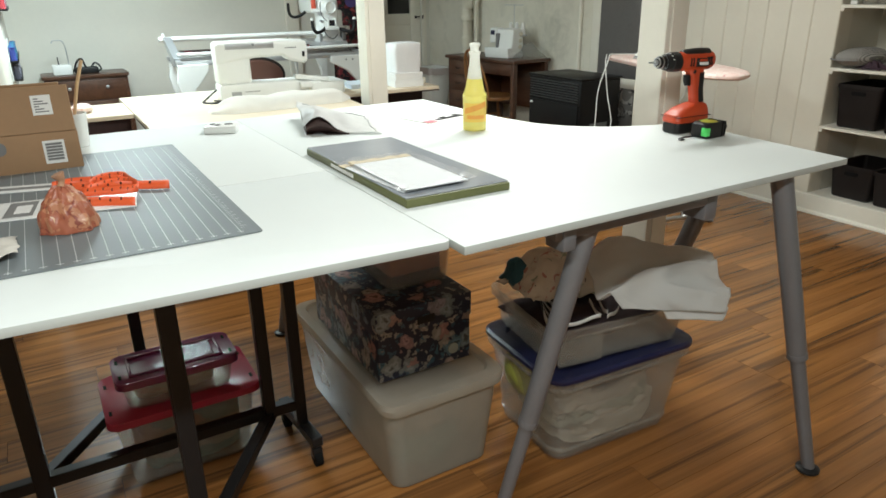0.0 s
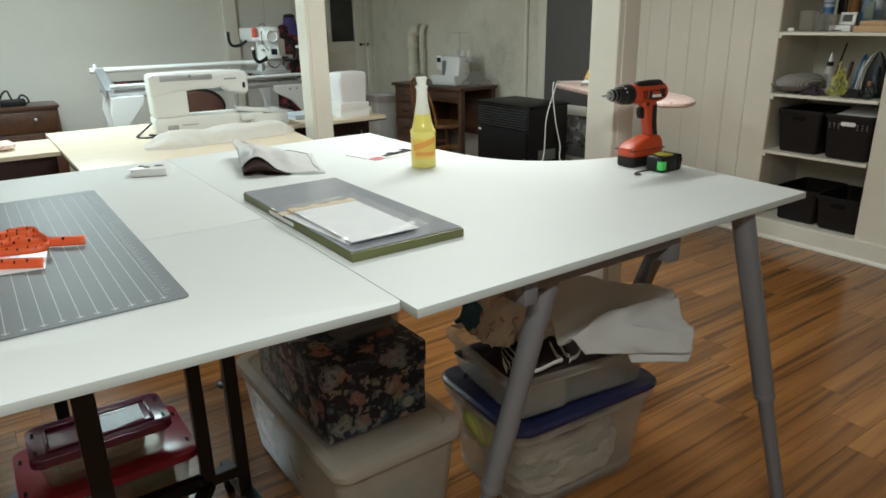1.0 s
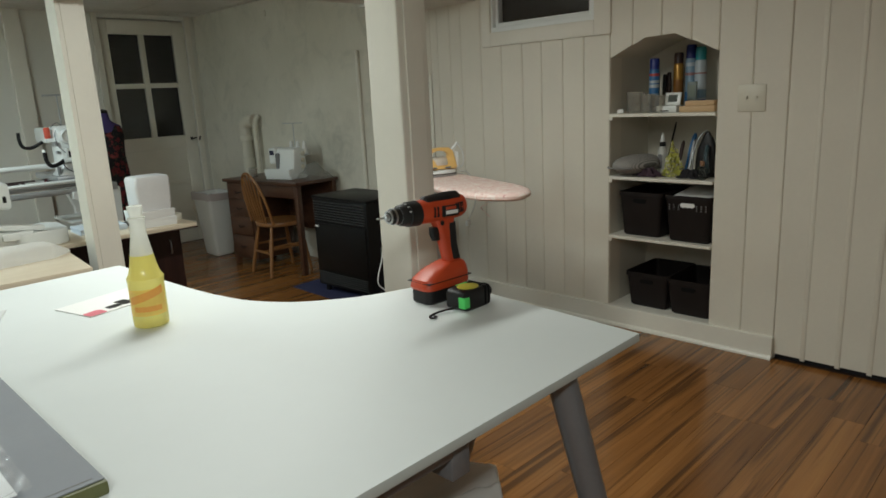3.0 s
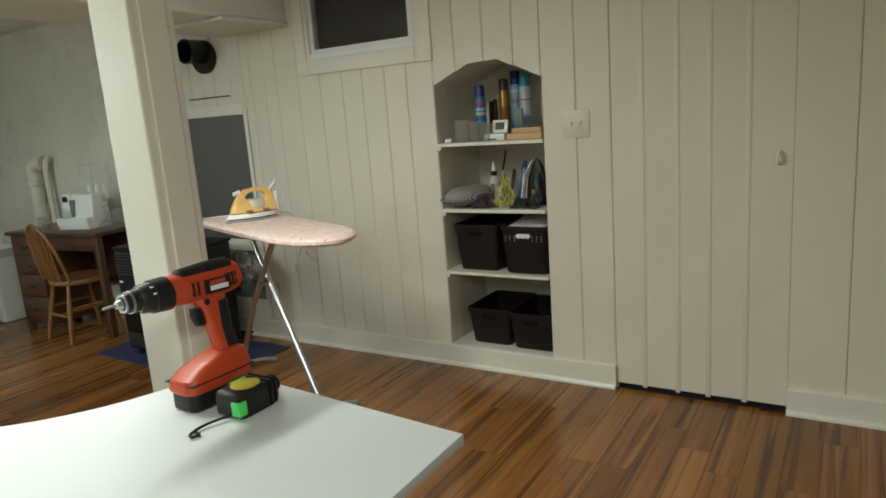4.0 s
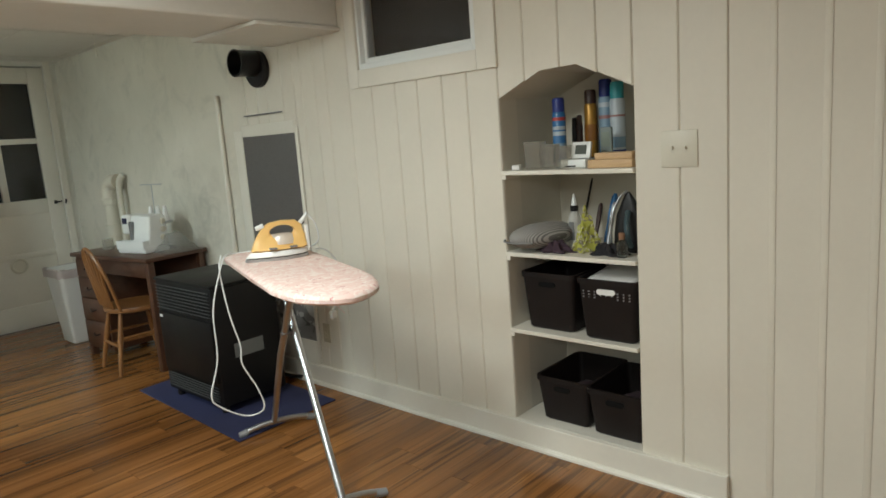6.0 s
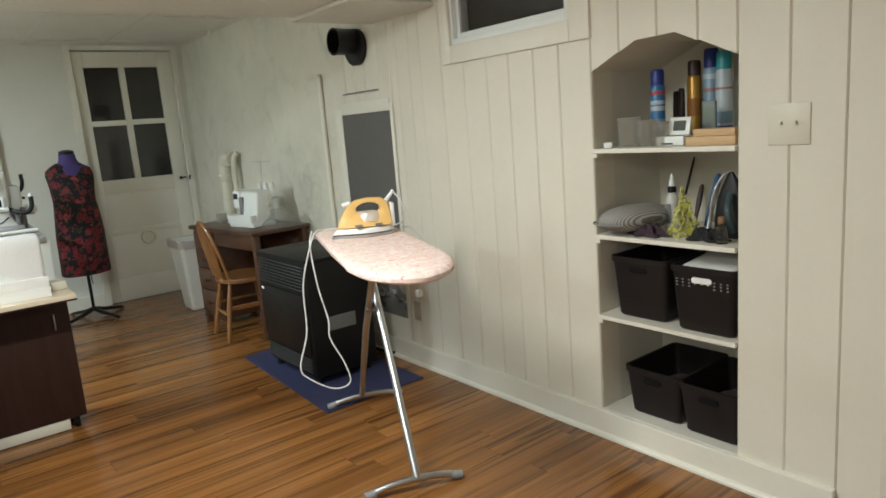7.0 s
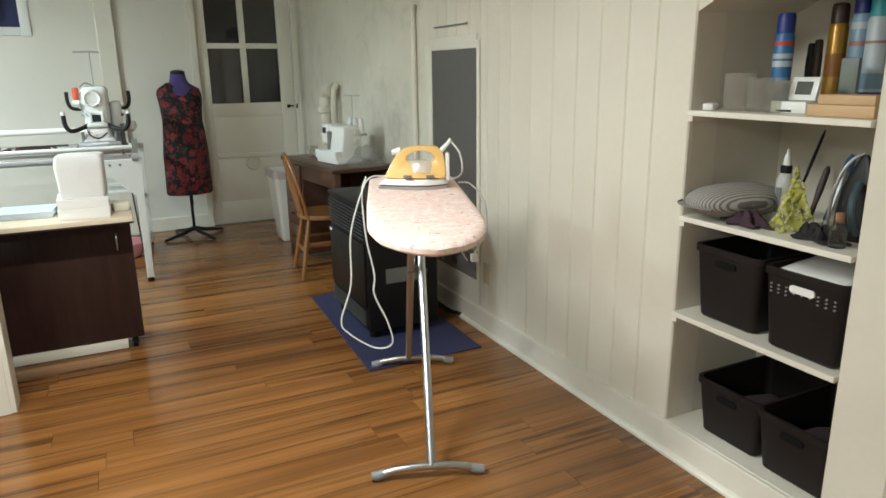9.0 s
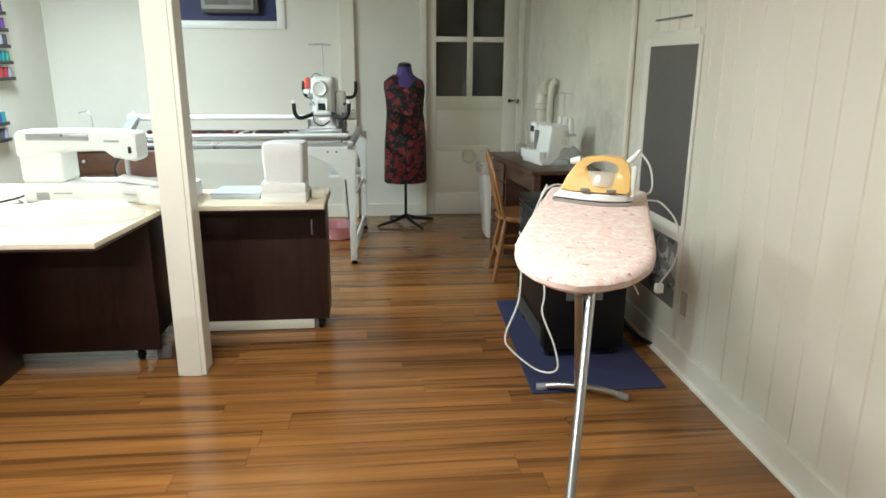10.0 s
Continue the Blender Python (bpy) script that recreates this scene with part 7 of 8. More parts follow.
# box stack and papers on the cabinet
for k, (z, h, w, d, dx, mt) in enumerate(((0.737, 0.047, 0.108, 0.105, 0.0, M_PAPER), (0.7853, 0.045, 0.106, 0.102, -0.004, M_PAPER))):
    t = thing("flat_carton", (2.115 + dx, 4.305, z), -2 + 3 * k, "flat white cardboard carton on the sewing cabinet", "carton", "white cartons")
    bm = B()
    box(bm, -w, w, -d, d, 0, h, 0.003)
    part("carton", bm, mt, t)
    bm = B()
    box(bm, -w - 0.0012, w + 0.0012, -d - 0.0012, d + 0.0012, h - 0.016, h + 0.0012, 0.001, seg=1)
    part("lid", bm, mt, t)
wx = thing("covered_box", (2.118, 4.30, 0.8316), -3, "white storage cube with a dust cover on the cartons", "box")
bm = B()
secs = []
for z, w, d in ((0.0, 0.094, 0.085), (0.05, 0.097, 0.088), (0.14, 0.100, 0.092), (0.178, 0.100, 0.092), (0.192, 0.094, 0.086), (0.197, 0.080, 0.072)):
    secs.append([Vector((x, y, z)) for x, y in rounded(-w, w, -d, d, 0.020, 4)])
rings(bm, secs)
crumple(bm, 0.006, 14)
part("cover", bm, surface("white_quilted_cover", (0.76, 0.76, 0.76), 0.6, var=0.06, grain=70, relief=0.3), wx)
sbk = thing("small_white_block", (2.262, 4.36, 0.737), 12, "small off-white block beside the cartons on the cabinet", "block")
bm = B()
box(bm, -0.035, 0.035, -0.05, 0.05, 0.0, 0.042, 0.006)
part("block", bm, M_OFFWHITE, sbk)
pp = thing("paper_stack", (1.86, 4.42, 0.737), -4, "stack of pale blue printed papers on the cabinet", "papers")
for k in range(5):
    bm = B()
    o = 0.003 * (k % 3)
    box(bm, -0.125 + o, 0.120 + o, -0.10 - o, 0.12 - o, 0.0061 * k, 0.0061 * k + 0.006, 0.0005, seg=1)
    part("booklet", bm, surface("pale_blue_paper", (0.60, 0.66, 0.72), 0.6) if k == 0 else bpy.data.materials["pale_blue_paper"], pp)
cbk = thing("cord_coil", (2.0, 4.40, 0.737), 0, "small coil of black cord beside the papers", "cord")
bm = B()
tube(bm, smooth_line([(0.0, 0.02, 0.012), (0.012, -0.01, 0.03), (0.0, -0.04, 0.012), (-0.014, -0.01, 0.008), (0.004, 0.03, 0.02), (0.01, -0.05, 0.012)], 6), 0.005, 7)
part("cord", bm, M_BLACK, cbk)

# brown padded chair behind the machine
oc = thing("sewing_chair", (1.28, 4.735, 0), 184, "brown upholstered chair with a black rim behind the sewing table", "chair")
bm = B()
M_BROWNLEATHER = surface("brown_leatherette", (0.10, 0.040, 0.030), 0.5, var=0.15, relief=0.2)
sec = []
for y, s in ((-0.245, 0.92), (-0.235, 1.0), (-0.205, 1.0), (-0.195, 0.92)):
    sec.append([Vector((0.20 * s * math.cos(a), y, 0.80 + 0.115 * s * math.sin(a))) for a in [2 * math.pi * k / 30 for k in range(30)]])
rings(bm, sec)
bmesh.ops.recalc_face_normals(bm, faces=bm.faces)
bk = part("backrest", bm, M_BROWNLEATHER, oc)
bm = B()
tube(bm, [(0.205 * math.cos(a), -0.22, 0.80 + 0.120 * math.sin(a)) for a in [2 * math.pi * k / 36 for k in range(37)]], 0.016, 10)
part("rim", bm, M_BLACK, bk, "black plastic rim")
bm = B()
secs = [[Vector((x, y, z)) for x, y in rounded(-0.22 + i, 0.22 - i, -0.20 + i, 0.22 - i, 0.08)] for i, z in ((0.01, 0.43), (0.0, 0.445), (0.0, 0.48), (0.02, 0.495))]
rings(bm, secs)
part("seat", bm, M_BROWNLEATHER, oc)
bm = B()
tube(bm, [(0, -0.17, 0.44), (0, -0.24, 0.55), (0, -0.235, 0.76)], 0.016, 10)
part("back_post", bm, M_BLACK, oc)
bm = B()
rod(bm, (0, 0, 0.07), (0, 0, 0.43), 0.022, 0.022, 14)
part("column", bm, M_BLACK, oc)
for k in range(5):
    a = radians(72 * k + 20)
    bm = B()
    tube(bm, [(0, 0, 0.09), (0.25 * math.cos(a), 0.25 * math.sin(a), 0.058)], [0.022, 0.015], 10)
    leg = part("base_leg", bm, M_BLACK, oc)
    bm = B()
    rod(bm, (0.25 * math.cos(a) - 0.012, 0.25 * math.sin(a), 0.026), (0.25 * math.cos(a) + 0.012, 0.25 * math.sin(a), 0.026), 0.026, 0.026, 14)
    part("wheel", bm, M_RUBBER, leg)

# quilting frame with its machine
qf = thing("quilting_stand", (0, 0, 0), 0, "white steel quilting frame with long rails and a shelf", "quilting frame")
for x, y, z, flare in ((2.395, 5.62, 0.85, -0.26), (2.455, 6.72, 0.85, -0.05), (0.88, 5.60, 0.85, 0.16), (0.90, 6.05, 0.85, 0.10)):
    bm = B()
    sides = [(x - 0.022, 0.03), (x + 0.022, 0.03), (x + 0.026, 0.60), (x + 0.034 + max(flare, 0), 0.80), (x + 0.036 + max(flare, 0), z), (x - 0.036 + min(flare, 0), z), (x - 0.034 + min(flare, 0), 0.80), (x - 0.05 + min(flare, 0) * 0.35, 0.72), (x - 0.026, 0.60)]
    rings(bm, [[Vector((px, y + dy, pz)) for px, pz in sides] for dy in (-0.03, 0.03)])
    bmesh.ops.recalc_face_normals(bm, faces=bm.faces)
    bmesh.ops.bevel(bm, geom=list(bm.edges), offset=0.003, segments=1, affect="EDGES")
    leg = part("leg", bm, M_WHITEPL, qf)
    bm = B()
    lathe(bm, [(0.022, 0), (0.024, 0.006), (0.015, 0.03)], (x, y, 0), 14)
    part("foot", bm, M_RUBBER, leg)
    for px in (0.10, 0.16):
        if flare < -0.2:
            bm = B()
            rod(bm, (x - px, y - 0.0305, 0.815), (x - px, y - 0.033, 0.815), 0.008, 0.007, 12)
            part("bolt", bm, M_GREYSTEEL, leg)
for x, y1 in ((2.39, 6.74), (0.86, 6.10)):
    bm = B()
    prism(bm, [(x - 0.02, 5.58), (x + 0.02, 5.58), (x + 0.06, y1), (x + 0.02, y1)], 0.835, 0.885, 0.004)
    part("end_plate", bm, M_SILVER, qf)
bm = B()
secs = [[Vector((0.86 + dx, y, z)) for y, z in ((5.62, 0.84), (5.66, 0.84), (5.98, 1.02), (5.94, 1.04), (5.60, 0.90))] for dx in (-0.03, 0.03)]
rings(bm, secs)
bmesh.ops.recalc_face_normals(bm, faces=bm.faces)
part("end_arm", bm, M_SILVER, qf)
bm = B()
rod(bm, (0.80, 5.985, 1.022), (2.42, 5.985, 1.022), 0.020, 0.020, 16)
part("take_up_rail", bm, M_WHITEPL, qf)
bm = B()
rod(bm, (0.86, 5.62, 0.925), (2.38, 5.62, 0.925), 0.014, 0.014, 12)
part("front_rail", bm, M_WHITEPL, qf)
bm = B()
box(bm, 0.86, 2.38, 5.60, 5.66, 0.838, 0.876, 0.004)
part("front_beam", bm, M_SILVER, qf)
bm = B()
box(bm, 0.86, 2.38, 5.96, 6.10, 0.852, 0.882, 0.004)
part("track_table", bm, M_SILVER, qf)
for k in range(3):
    bm = B()
    rod(bm, (0.87, 5.70 + k * 0.03, 0.892 + 0.012 * k), (2.37, 5.70 + k * 0.03, 0.892 + 0.012 * k), 0.005, 0.005, 8)
    part("track_rod", bm, M_CHROME, qf)
bm = B()
rod(bm, (0.90, 6.06, 0.90), (2.30, 6.06, 0.90), 0.026, 0.026, 14)
part("fabric_roller", bm, print_fabric("rolled_fabric", (0.05, 0.03, 0.03), [((0.55, 0.54, 0.52), 0.56), ((0.16, 0.02, 0.03), 0.55)], 7), qf)
for z, y0, y1 in ((0.08, 5.64, 6.70), (0.44, 6.0, 6.70), (0.11, 5.9, 6.7)):
    bm = B()
    tube(bm, [(2.40, y0, z), (2.45, y1, z)], 0.014, 10)
    part("cross_tube", bm, M_WHITEPL, qf)
bm = B()
box(bm, 2.20, 2.44, 6.05, 6.50, 0.555, 0.575, 0.003)
part("shelf", bm, M_WHITEPL, qf)
bm = B()
lathe(bm, [(0.034, 0.0), (0.037, 0.01), (0.035, 0.05), (0.02, 0.055)], (2.40, 5.95, 1.02), 18)
part("ratchet_cap", bm, M_WHITEPL, qf)
bm = B()
lathe(bm, [(0.012, 0.0), (0.014, 0.01), (0.008, 0.03)], (0.84, 5.985, 1.04), 12)
part("ratchet_cap", bm, M_WHITEPL, qf)

qm = thing("quilting_machine", (2.20, 5.87, 0.912), -2, "white longarm quilting machine with black curved handlebars", "quilting machine")
bm = B()
box(bm, -0.13, 0.13, -0.12, 0.50, 0.0, 0.045, 0.010)
part("carriage", bm, M_SILVER, qm)
bm = B()
secs = []
for y, w, z0, z1 in ((-0.085, 0.062, 0.15, 0.36), (-0.06, 0.076, 0.12, 0.40), (0.08, 0.080, 0.05, 0.405), (0.12, 0.072, 0.05, 0.395)):
    secs.append([Vector((x, y, z)) for x, z in rounded(-w, w, z0, z1, 0.03, 4)])
rings(bm, secs)
bmesh.ops.recalc_face_normals(bm, faces=bm.faces)
part("head", bm, M_WHITEPL, qm)
bm = B()
box(bm, -0.055, 0.055, 0.10, 0.64, 0.27, 0.39, 0.02, seg=3)
part("arm", bm, M_WHITEPL, qm)
bm = B()
rings(bm, [circle((-0.012, y, 0.325), Vector((1, 0, 0)), Vector((0, 0, 1)), r, 24) for y, r in ((-0.085, 0.056), (-0.13, 0.054), (-0.138, 0.046), (-0.130, 0.035))])
bmesh.ops.recalc_face_normals(bm, faces=bm.faces)
part("hand_wheel", bm, M_WHITEPL, qm)
bm = B()
box(bm, -0.038, 0.038, -0.108, -0.088, 0.165, 0.228, 0.004)
scr = part("screen_housing", bm, M_WHITEPL, qm)
bm = B()
box(bm, -0.026, 0.026, -0.112, -0.1085, 0.175, 0.222, 0.001, seg=1)
part("screen", bm, surface("dark_screen", (0.01, 0.012, 0.02), 0.15, relief=0), scr)
bm = B()
rings(bm, [[Vector((px, py, pz)) for px, py in rounded(-w, w, -d, 0.10, 0.02, 4)] for pz, w, d in ((0.040, 0.104, 0.098), (0.052, 0.106, 0.100), (0.075, 0.084, 0.090), (0.120, 0.070, 0.080), (0.165, 0.072, 0.075))])
part("hopping_plate", bm, surface("pearl_white_shell", (0.66, 0.67, 0.67), 0.3, metal=0.25, relief=0.02), qm)
bm = B()
box(bm, -0.150, 0.165, -0.118, 0.10, -0.012, 0.012, 0.004)
part("roller_base", bm, M_BLACKSTEEL, qm)
for x0, x1, y0, y1, z0, z1, mt, nm in ((-0.120, 0.120, -0.112, 0.09, 0.0125, 0.0225, M_SILVER, "base_plate"), (-0.105, 0.105, -0.104, 0.08, 0.023, 0.0395, M_INK, "runner"),
                                       (0.088, 0.112, -0.098, -0.05, 0.045, 0.130, M_INK, "motor_plug"), (-0.106, -0.088, -0.095, -0.06, 0.045, 0.110, M_INK, "motor_plug"),
                                       (-0.100, 0.100, -0.122, -0.113, -0.010, 0.010, M_SILVER, "nose_rail"), (0.128, 0.156, -0.02, 0.04, 0.012, 0.150, M_INK, "encoder_box")):
    bm = B()
    box(bm, x0, x1, y0, y1, z0, z1, 0.003)
    part(nm, bm, mt, qm)
for x, z, r in ((-0.086, 0.275, 0.017), (0.155, 0.215, 0.010), (-0.082, 0.215, 0.012)):
    bm = B()
    rod(bm, (x, -0.05, z), (x, -0.085, z), r, r * 0.9, 16)
    part("tension_knob", bm, M_SILVER if x < 0 else M_BLACK, qm)
bm = B()
tube(bm, smooth_line([(-0.06, -0.05, 0.395), (-0.085, -0.07, 0.34), (-0.082, -0.095, 0.26), (-0.045, -0.115, 0.21)], 6), 0.0035, 7)
tube(bm, smooth_line([(0.0, 0.04, 0.400), (-0.045, 0.0, 0.425), (-0.085, 0.01, 0.395)], 5), 0.003, 7)
part("thread_guide_wire", bm, M_INK, qm)
bm = B()
box(bm, 0.082, 0.150, 0.02, 0.16, 0.04, 0.30, 0.02, seg=3)
part("side_tower", bm, M_WHITEPL, qm)
bm = B()
box(bm, -0.062, 0.062, -0.125, -0.086, 0.140, 0.168, 0.008)
part("handle_mount", bm, M_WHITEPL, qm)
for s in (-1, 1):
    bm = B()
    box(bm, s * 0.034 - 0.008, s * 0.034 + 0.008, -0.118, -0.088, 0.168, 0.240, 0.004)
    part("screen_post", bm, M_WHITEPL, qm)
for s in (-1, 1):
    bm = B()
    line = smooth_line([(s * 0.055, -0.08, 0.155), (s * 0.10, -0.12, 0.135), (s * 0.155, -0.15, 0.125), (s * 0.185, -0.15, 0.16), (s * 0.190, -0.15, 0.225)], 6)
    tube(bm, line, 0.014, 12)
    bar = part("handlebar", bm, M_BLACK, qm, "black rubber handlebar")
    bm = B()
    rod(bm, (s * 0.190, -0.15, 0.225), (s * 0.190, -0.15, 0.245), 0.015, 0.013, 12)
    part("end_button", bm, M_WHITEPL, bar)
    bm = B()
    line = smooth_line([(s * 0.05, 0.44, 0.28), (s * 0.12, 0.47, 0.24), (s * 0.18, 0.47, 0.245), (s * 0.202, 0.47, 0.29), (s * 0.202, 0.47, 0.36)], 6)
    tube(bm, line, 0.013, 12)
    part("rear_handlebar", bm, M_BLACK, qm)
bm = B()
lathe(bm, [(0.018, 0.0), (0.021, 0.006), (0.021, 0.072), (0.016, 0.080)], (-0.112, 0.02, 0.315), 16)
part("thread_spool", bm, surface("red_thread", (0.62, 0.09, 0.05), 0.7, grain=300, relief=0.4), qm)
bm = B()
box(bm, -0.14, -0.06, -0.015, 0.055, 0.285, 0.315, 0.008)
part("spool_shelf", bm, M_WHITEPL, qm)
bm = B()
rod(bm, (0.0, 0.05, 0.39), (0.0, 0.05, 0.62), 0.004, 0.004, 8)
tube(bm, [(-0.095, 0.05, 0.622), (0.0, 0.05, 0.625), (0.06, 0.05, 0.618)], 0.006, 8)
part("thread_mast", bm, M_SILVER, qm)
bm = B()
tube(bm, smooth_line([(0.05, -0.09, 0.10), (0.0, -0.125, 0.07), (-0.05, -0.12, 0.09), (-0.07, -0.09, 0.14)], 6), 0.004, 7)
tube(bm, smooth_line([(0.12, -0.10, 0.02), (0.145, -0.20, -0.10), (0.16, -0.21, -0.40), (0.18, -0.20, -0.70)], 6), 0.005, 7)
part("cable", bm, M_BLACK, qm)

pb = thing("pink_basket", (2.235, 6.42, 0), 0, "round pink plastic basin on the floor under the frame", "basin")
bm = B()
lathe(bm, [(0.12, 0.0), (0.14, 0.01), (0.17, 0.11), (0.178, 0.115), (0.165, 0.11), (0.13, 0.015), (0.001, 0.012)], n=30)
part("basin", bm, surface("pink_plastic", (0.62, 0.28, 0.32), 0.4, relief=0.02), pb)

# small dresser in the far corner
dd = thing("small_dresser", (0.285, 6.98, 0), 0, "small dark wood dresser in the far corner", "dresser")
bm = B()
box(bm, -0.33, 0.33, -0.20, 0.20, 0.08, 0.69, 0.005)
part("case", bm, M_WALNUT, dd)
bm = B()
prism(bm, rounded(-0.345, 0.345, -0.22, 0.21, 0.03), 0.69, 0.715, 0.005)
part("top", bm, M_WALNUT, dd)
for z0, z1 in ((0.50, 0.67), (0.31, 0.49), (0.11, 0.30)):
    bm = B()
    box(bm, -0.30, 0.30, -0.214, -0.2005, z0, z1, 0.004)
    dwr = part("drawer", bm, M_WALNUT, dd)
    for x in (-0.15, 0.15):
        bm = B()
        rings(bm, [circle((x, y, (z0 + z1) / 2 + 0.02), Vector((1, 0, 0)), Vector((0, 0, 1)), r, 14) for y, r in ((-0.2135, 0.006), (-0.222, 0.006), (-0.226, 0.015), (-0.234, 0.013), (-0.237, 0.006))])
        part("knob", bm, M_SILVER, dwr)
for x in (-0.30, 0.30):
    for y in (-0.17, 0.17):
        bm = B()
        box(bm, x - 0.02, x + 0.02, y - 0.02, y + 0.02, 0.0, 0.08, 0.003)
        part("leg", bm, M_WALNUT, dd)
wm = thing("winding_machine", (0.115, 6.93, 0.715), 0, "small white bobbin winder with an upright wire guide on the dresser", "bobbin winder")
bm = B()
box(bm, -0.075, 0.075, -0.06, 0.06, 0.0, 0.085, 0.010)
part("body", bm, M_WHITEPL, wm)
bm = B()
tube(bm, smooth_line([(0.06, 0, 0.085), (0.055, 0, 0.24), (0.03, 0, 0.285), (-0.03, 0, 0.285), (-0.045, 0, 0.265)], 5), 0.0045, 8)
part("wire_guide", bm, M_SILVER, wm)
bm = B()
rod(bm, (-0.02, 0, 0.085), (-0.02, 0, 0.15), 0.005, 0.004, 10)
part("spindle", bm, M_BLACK, wm)
ck = thing("cable_heap", (0.30, 6.93, 0.715), 0, "heap of black cable and adapter on the dresser", "cable")
bm = B()
tube(bm, smooth_line([(-0.10, 0, 0.02), (-0.06, 0.02, 0.10), (-0.02, 0.0, 0.125), (0.0, -0.02, 0.06), (0.03, 0.0, 0.03), (0.08, 0.02, 0.085), (0.12, 0.0, 0.05), (0.10, -0.03, 0.02), (-0.05, -0.03, 0.02)], 6), 0.008, 8)
part("cable", bm, M_BLACK, ck)
bm = B()
box(bm, -0.09, 0.10, -0.05, 0.05, 0.0, 0.055, 0.012)
part("adapter", bm, M_BLACK, ck)

# thread racks on the short wall
tcols = [(0.03, 0.05, 0.26), (0.02, 0.20, 0.24), (0.34, 0.03, 0.04), (0.12, 0.04, 0.20), (0.04, 0.26, 0.18), (0.05, 0.05, 0.07), (0.42, 0.16, 0.20), (0.30, 0.30, 0.36)]
tmats = [surface("thread_colour", c, 0.75, var=0.1, grain=260, relief=0.4) for c in tcols]
cone = {}
for i, mt in enumerate(tmats):
    bm = B()
    lathe(bm, [(0.010, 0.0), (0.021, 0.001), (0.021, 0.006), (0.019, 0.008), (0.016, 0.078), (0.019, 0.080), (0.019, 0.085), (0.006, 0.086)], n=10)
    cone[i] = to_mesh("thread_spool", bm, mt)
# colour of each ledge's spools, lowest ledge first
for yr, z0, rows in ((6.05, 1.270, ((2, 7), (4, 1), (7, 5), (3, 0), (6, 3))), (5.86, 0.830, ((5, 7), (1, 0)))):
    rk = thing("thread_rack", (LX, yr, z0), 0, "white wall rack of dark ledges full of coloured thread spools", "thread rack")
    bm = B()
    box(bm, 0.0005, 0.012, -0.45, 0.45, 0.0, 0.118 * len(rows), 0.003)
    part("backboard", bm, M_WHITEPL, rk)
    for r, pair in enumerate(rows):
        bm = B()
        box(bm, 0.0125, 0.060, -0.45, 0.45, 0.118 * r, 0.118 * r + 0.012, 0.002)
        box(bm, 0.0605, 0.064, -0.45, 0.45, 0.118 * r, 0.118 * r + 0.026, 0.001)
        part("ledge", bm, M_BLACKSTEEL, rk)
        for c in range(15):
            ob = new("thread_spool", cone[pair[(c // 2 + r) % 2]])
            ob.location = (0.036, -0.42 + 0.06 * c, 0.118 * r + 0.0125)
            ob.parent = rk

# ---- in the wall niche ----
def lidless_basket(x, y, z, w, d, h, label, turn=0.0, handle_light=False, holes=False):
    t = thing("storage_basket", (x, y, z), turn, label, "basket", "dark niche baskets")
    b = B()
    tub(b, -d / 2, d / 2, -w / 2, w / 2, 0.0, h, 0.018, 0.028, 0.005, 0.006, 0.022)
    part("basket", b, M_DKBROWN, t)
    b = B()
    o = rounded(-0.040, 0.040, h - 0.060, h - 0.038, 0.010, 4)
    rings(b, [[Vector((-d / 2 - dx, yy, zz)) for yy, zz in o] for dx in (-0.010, 0.0030)])
    bmesh.ops.recalc_face_normals(b, faces=b.faces)
    part("handle_slot", b, M_PAPER if handle_light else M_RUBBER, t, "pale paper showing in the handle slot" if handle_light else "")
    if holes:
        for r in range(3):
            for c in range(9):
                b = B()
                yy = -w / 2 + 0.03 + c * (w - 0.06) / 8
                if abs(yy) < 0.046 and r < 1:
                    continue
                box(b, -d / 2 - 0.0015, -d / 2 + 0.004, yy - 0.0026, yy + 0.0026, h - 0.075 + 0.012 * r - 0.0022, h - 0.075 + 0.012 * r + 0.0022)
                part("hole", b, M_SILVER, t, smooth=False)
    return t


lidless_basket(4.19, 2.195, 0.5485, 0.262, 0.36, 0.255, "dark brown plastic basket on a niche shelf")
lidless_basket(4.17, 1.905, 0.5485, 0.262, 0.36, 0.255, "dark brown basket with pale paper behind its handle", 0, True, True)
ps2 = thing("paper_pile", (4.17, 1.905, 0.775), 0, "white papers heaped in the dark basket", "papers")
bm = B()
grid_sheet(bm, 8, 8, lambda u, v: Vector((-0.15 + 0.30 * u, -0.10 + 0.21 * v, 0.012 + 0.035 * u + 0.004 * noise.noise(Vector((u * 3, v * 3, 0))))))
thicken(part("sheet", bm, M_PAPER, ps2), 0.004)
lidless_basket(4.215, 2.155, NB + 0.0005, 0.262, 0.37, 0.208, "open dark brown basket at the foot of the niche")
lidless_basket(4.20, 1.895, NB + 0.0005, 0.258, 0.37, 0.205, "open dark brown basket at the foot of the niche")
for y in (2.155, 1.895):
    t = thing("dark_cloth_bundle", (4.19, y, NB + 0.014), 0, "dark fabric bundle inside the open basket", "fabric")
    bm = B()
    bmesh.ops.create_icosphere(bm, subdivisions=3, radius=1.0)
    for v in bm.verts:
        v.co = Vector((v.co.x * 0.14, v.co.y * 0.095, max(0.0, 0.06 + v.co.z * 0.06)))
    crumple(bm, 0.012, 15, y)
    for v in bm.verts:
        v.co.z = max(v.co.z, 0.001)
    part("bundle", bm, M_CLOTHD, t)

Z1, Z2 = 1.2455, 0.8935


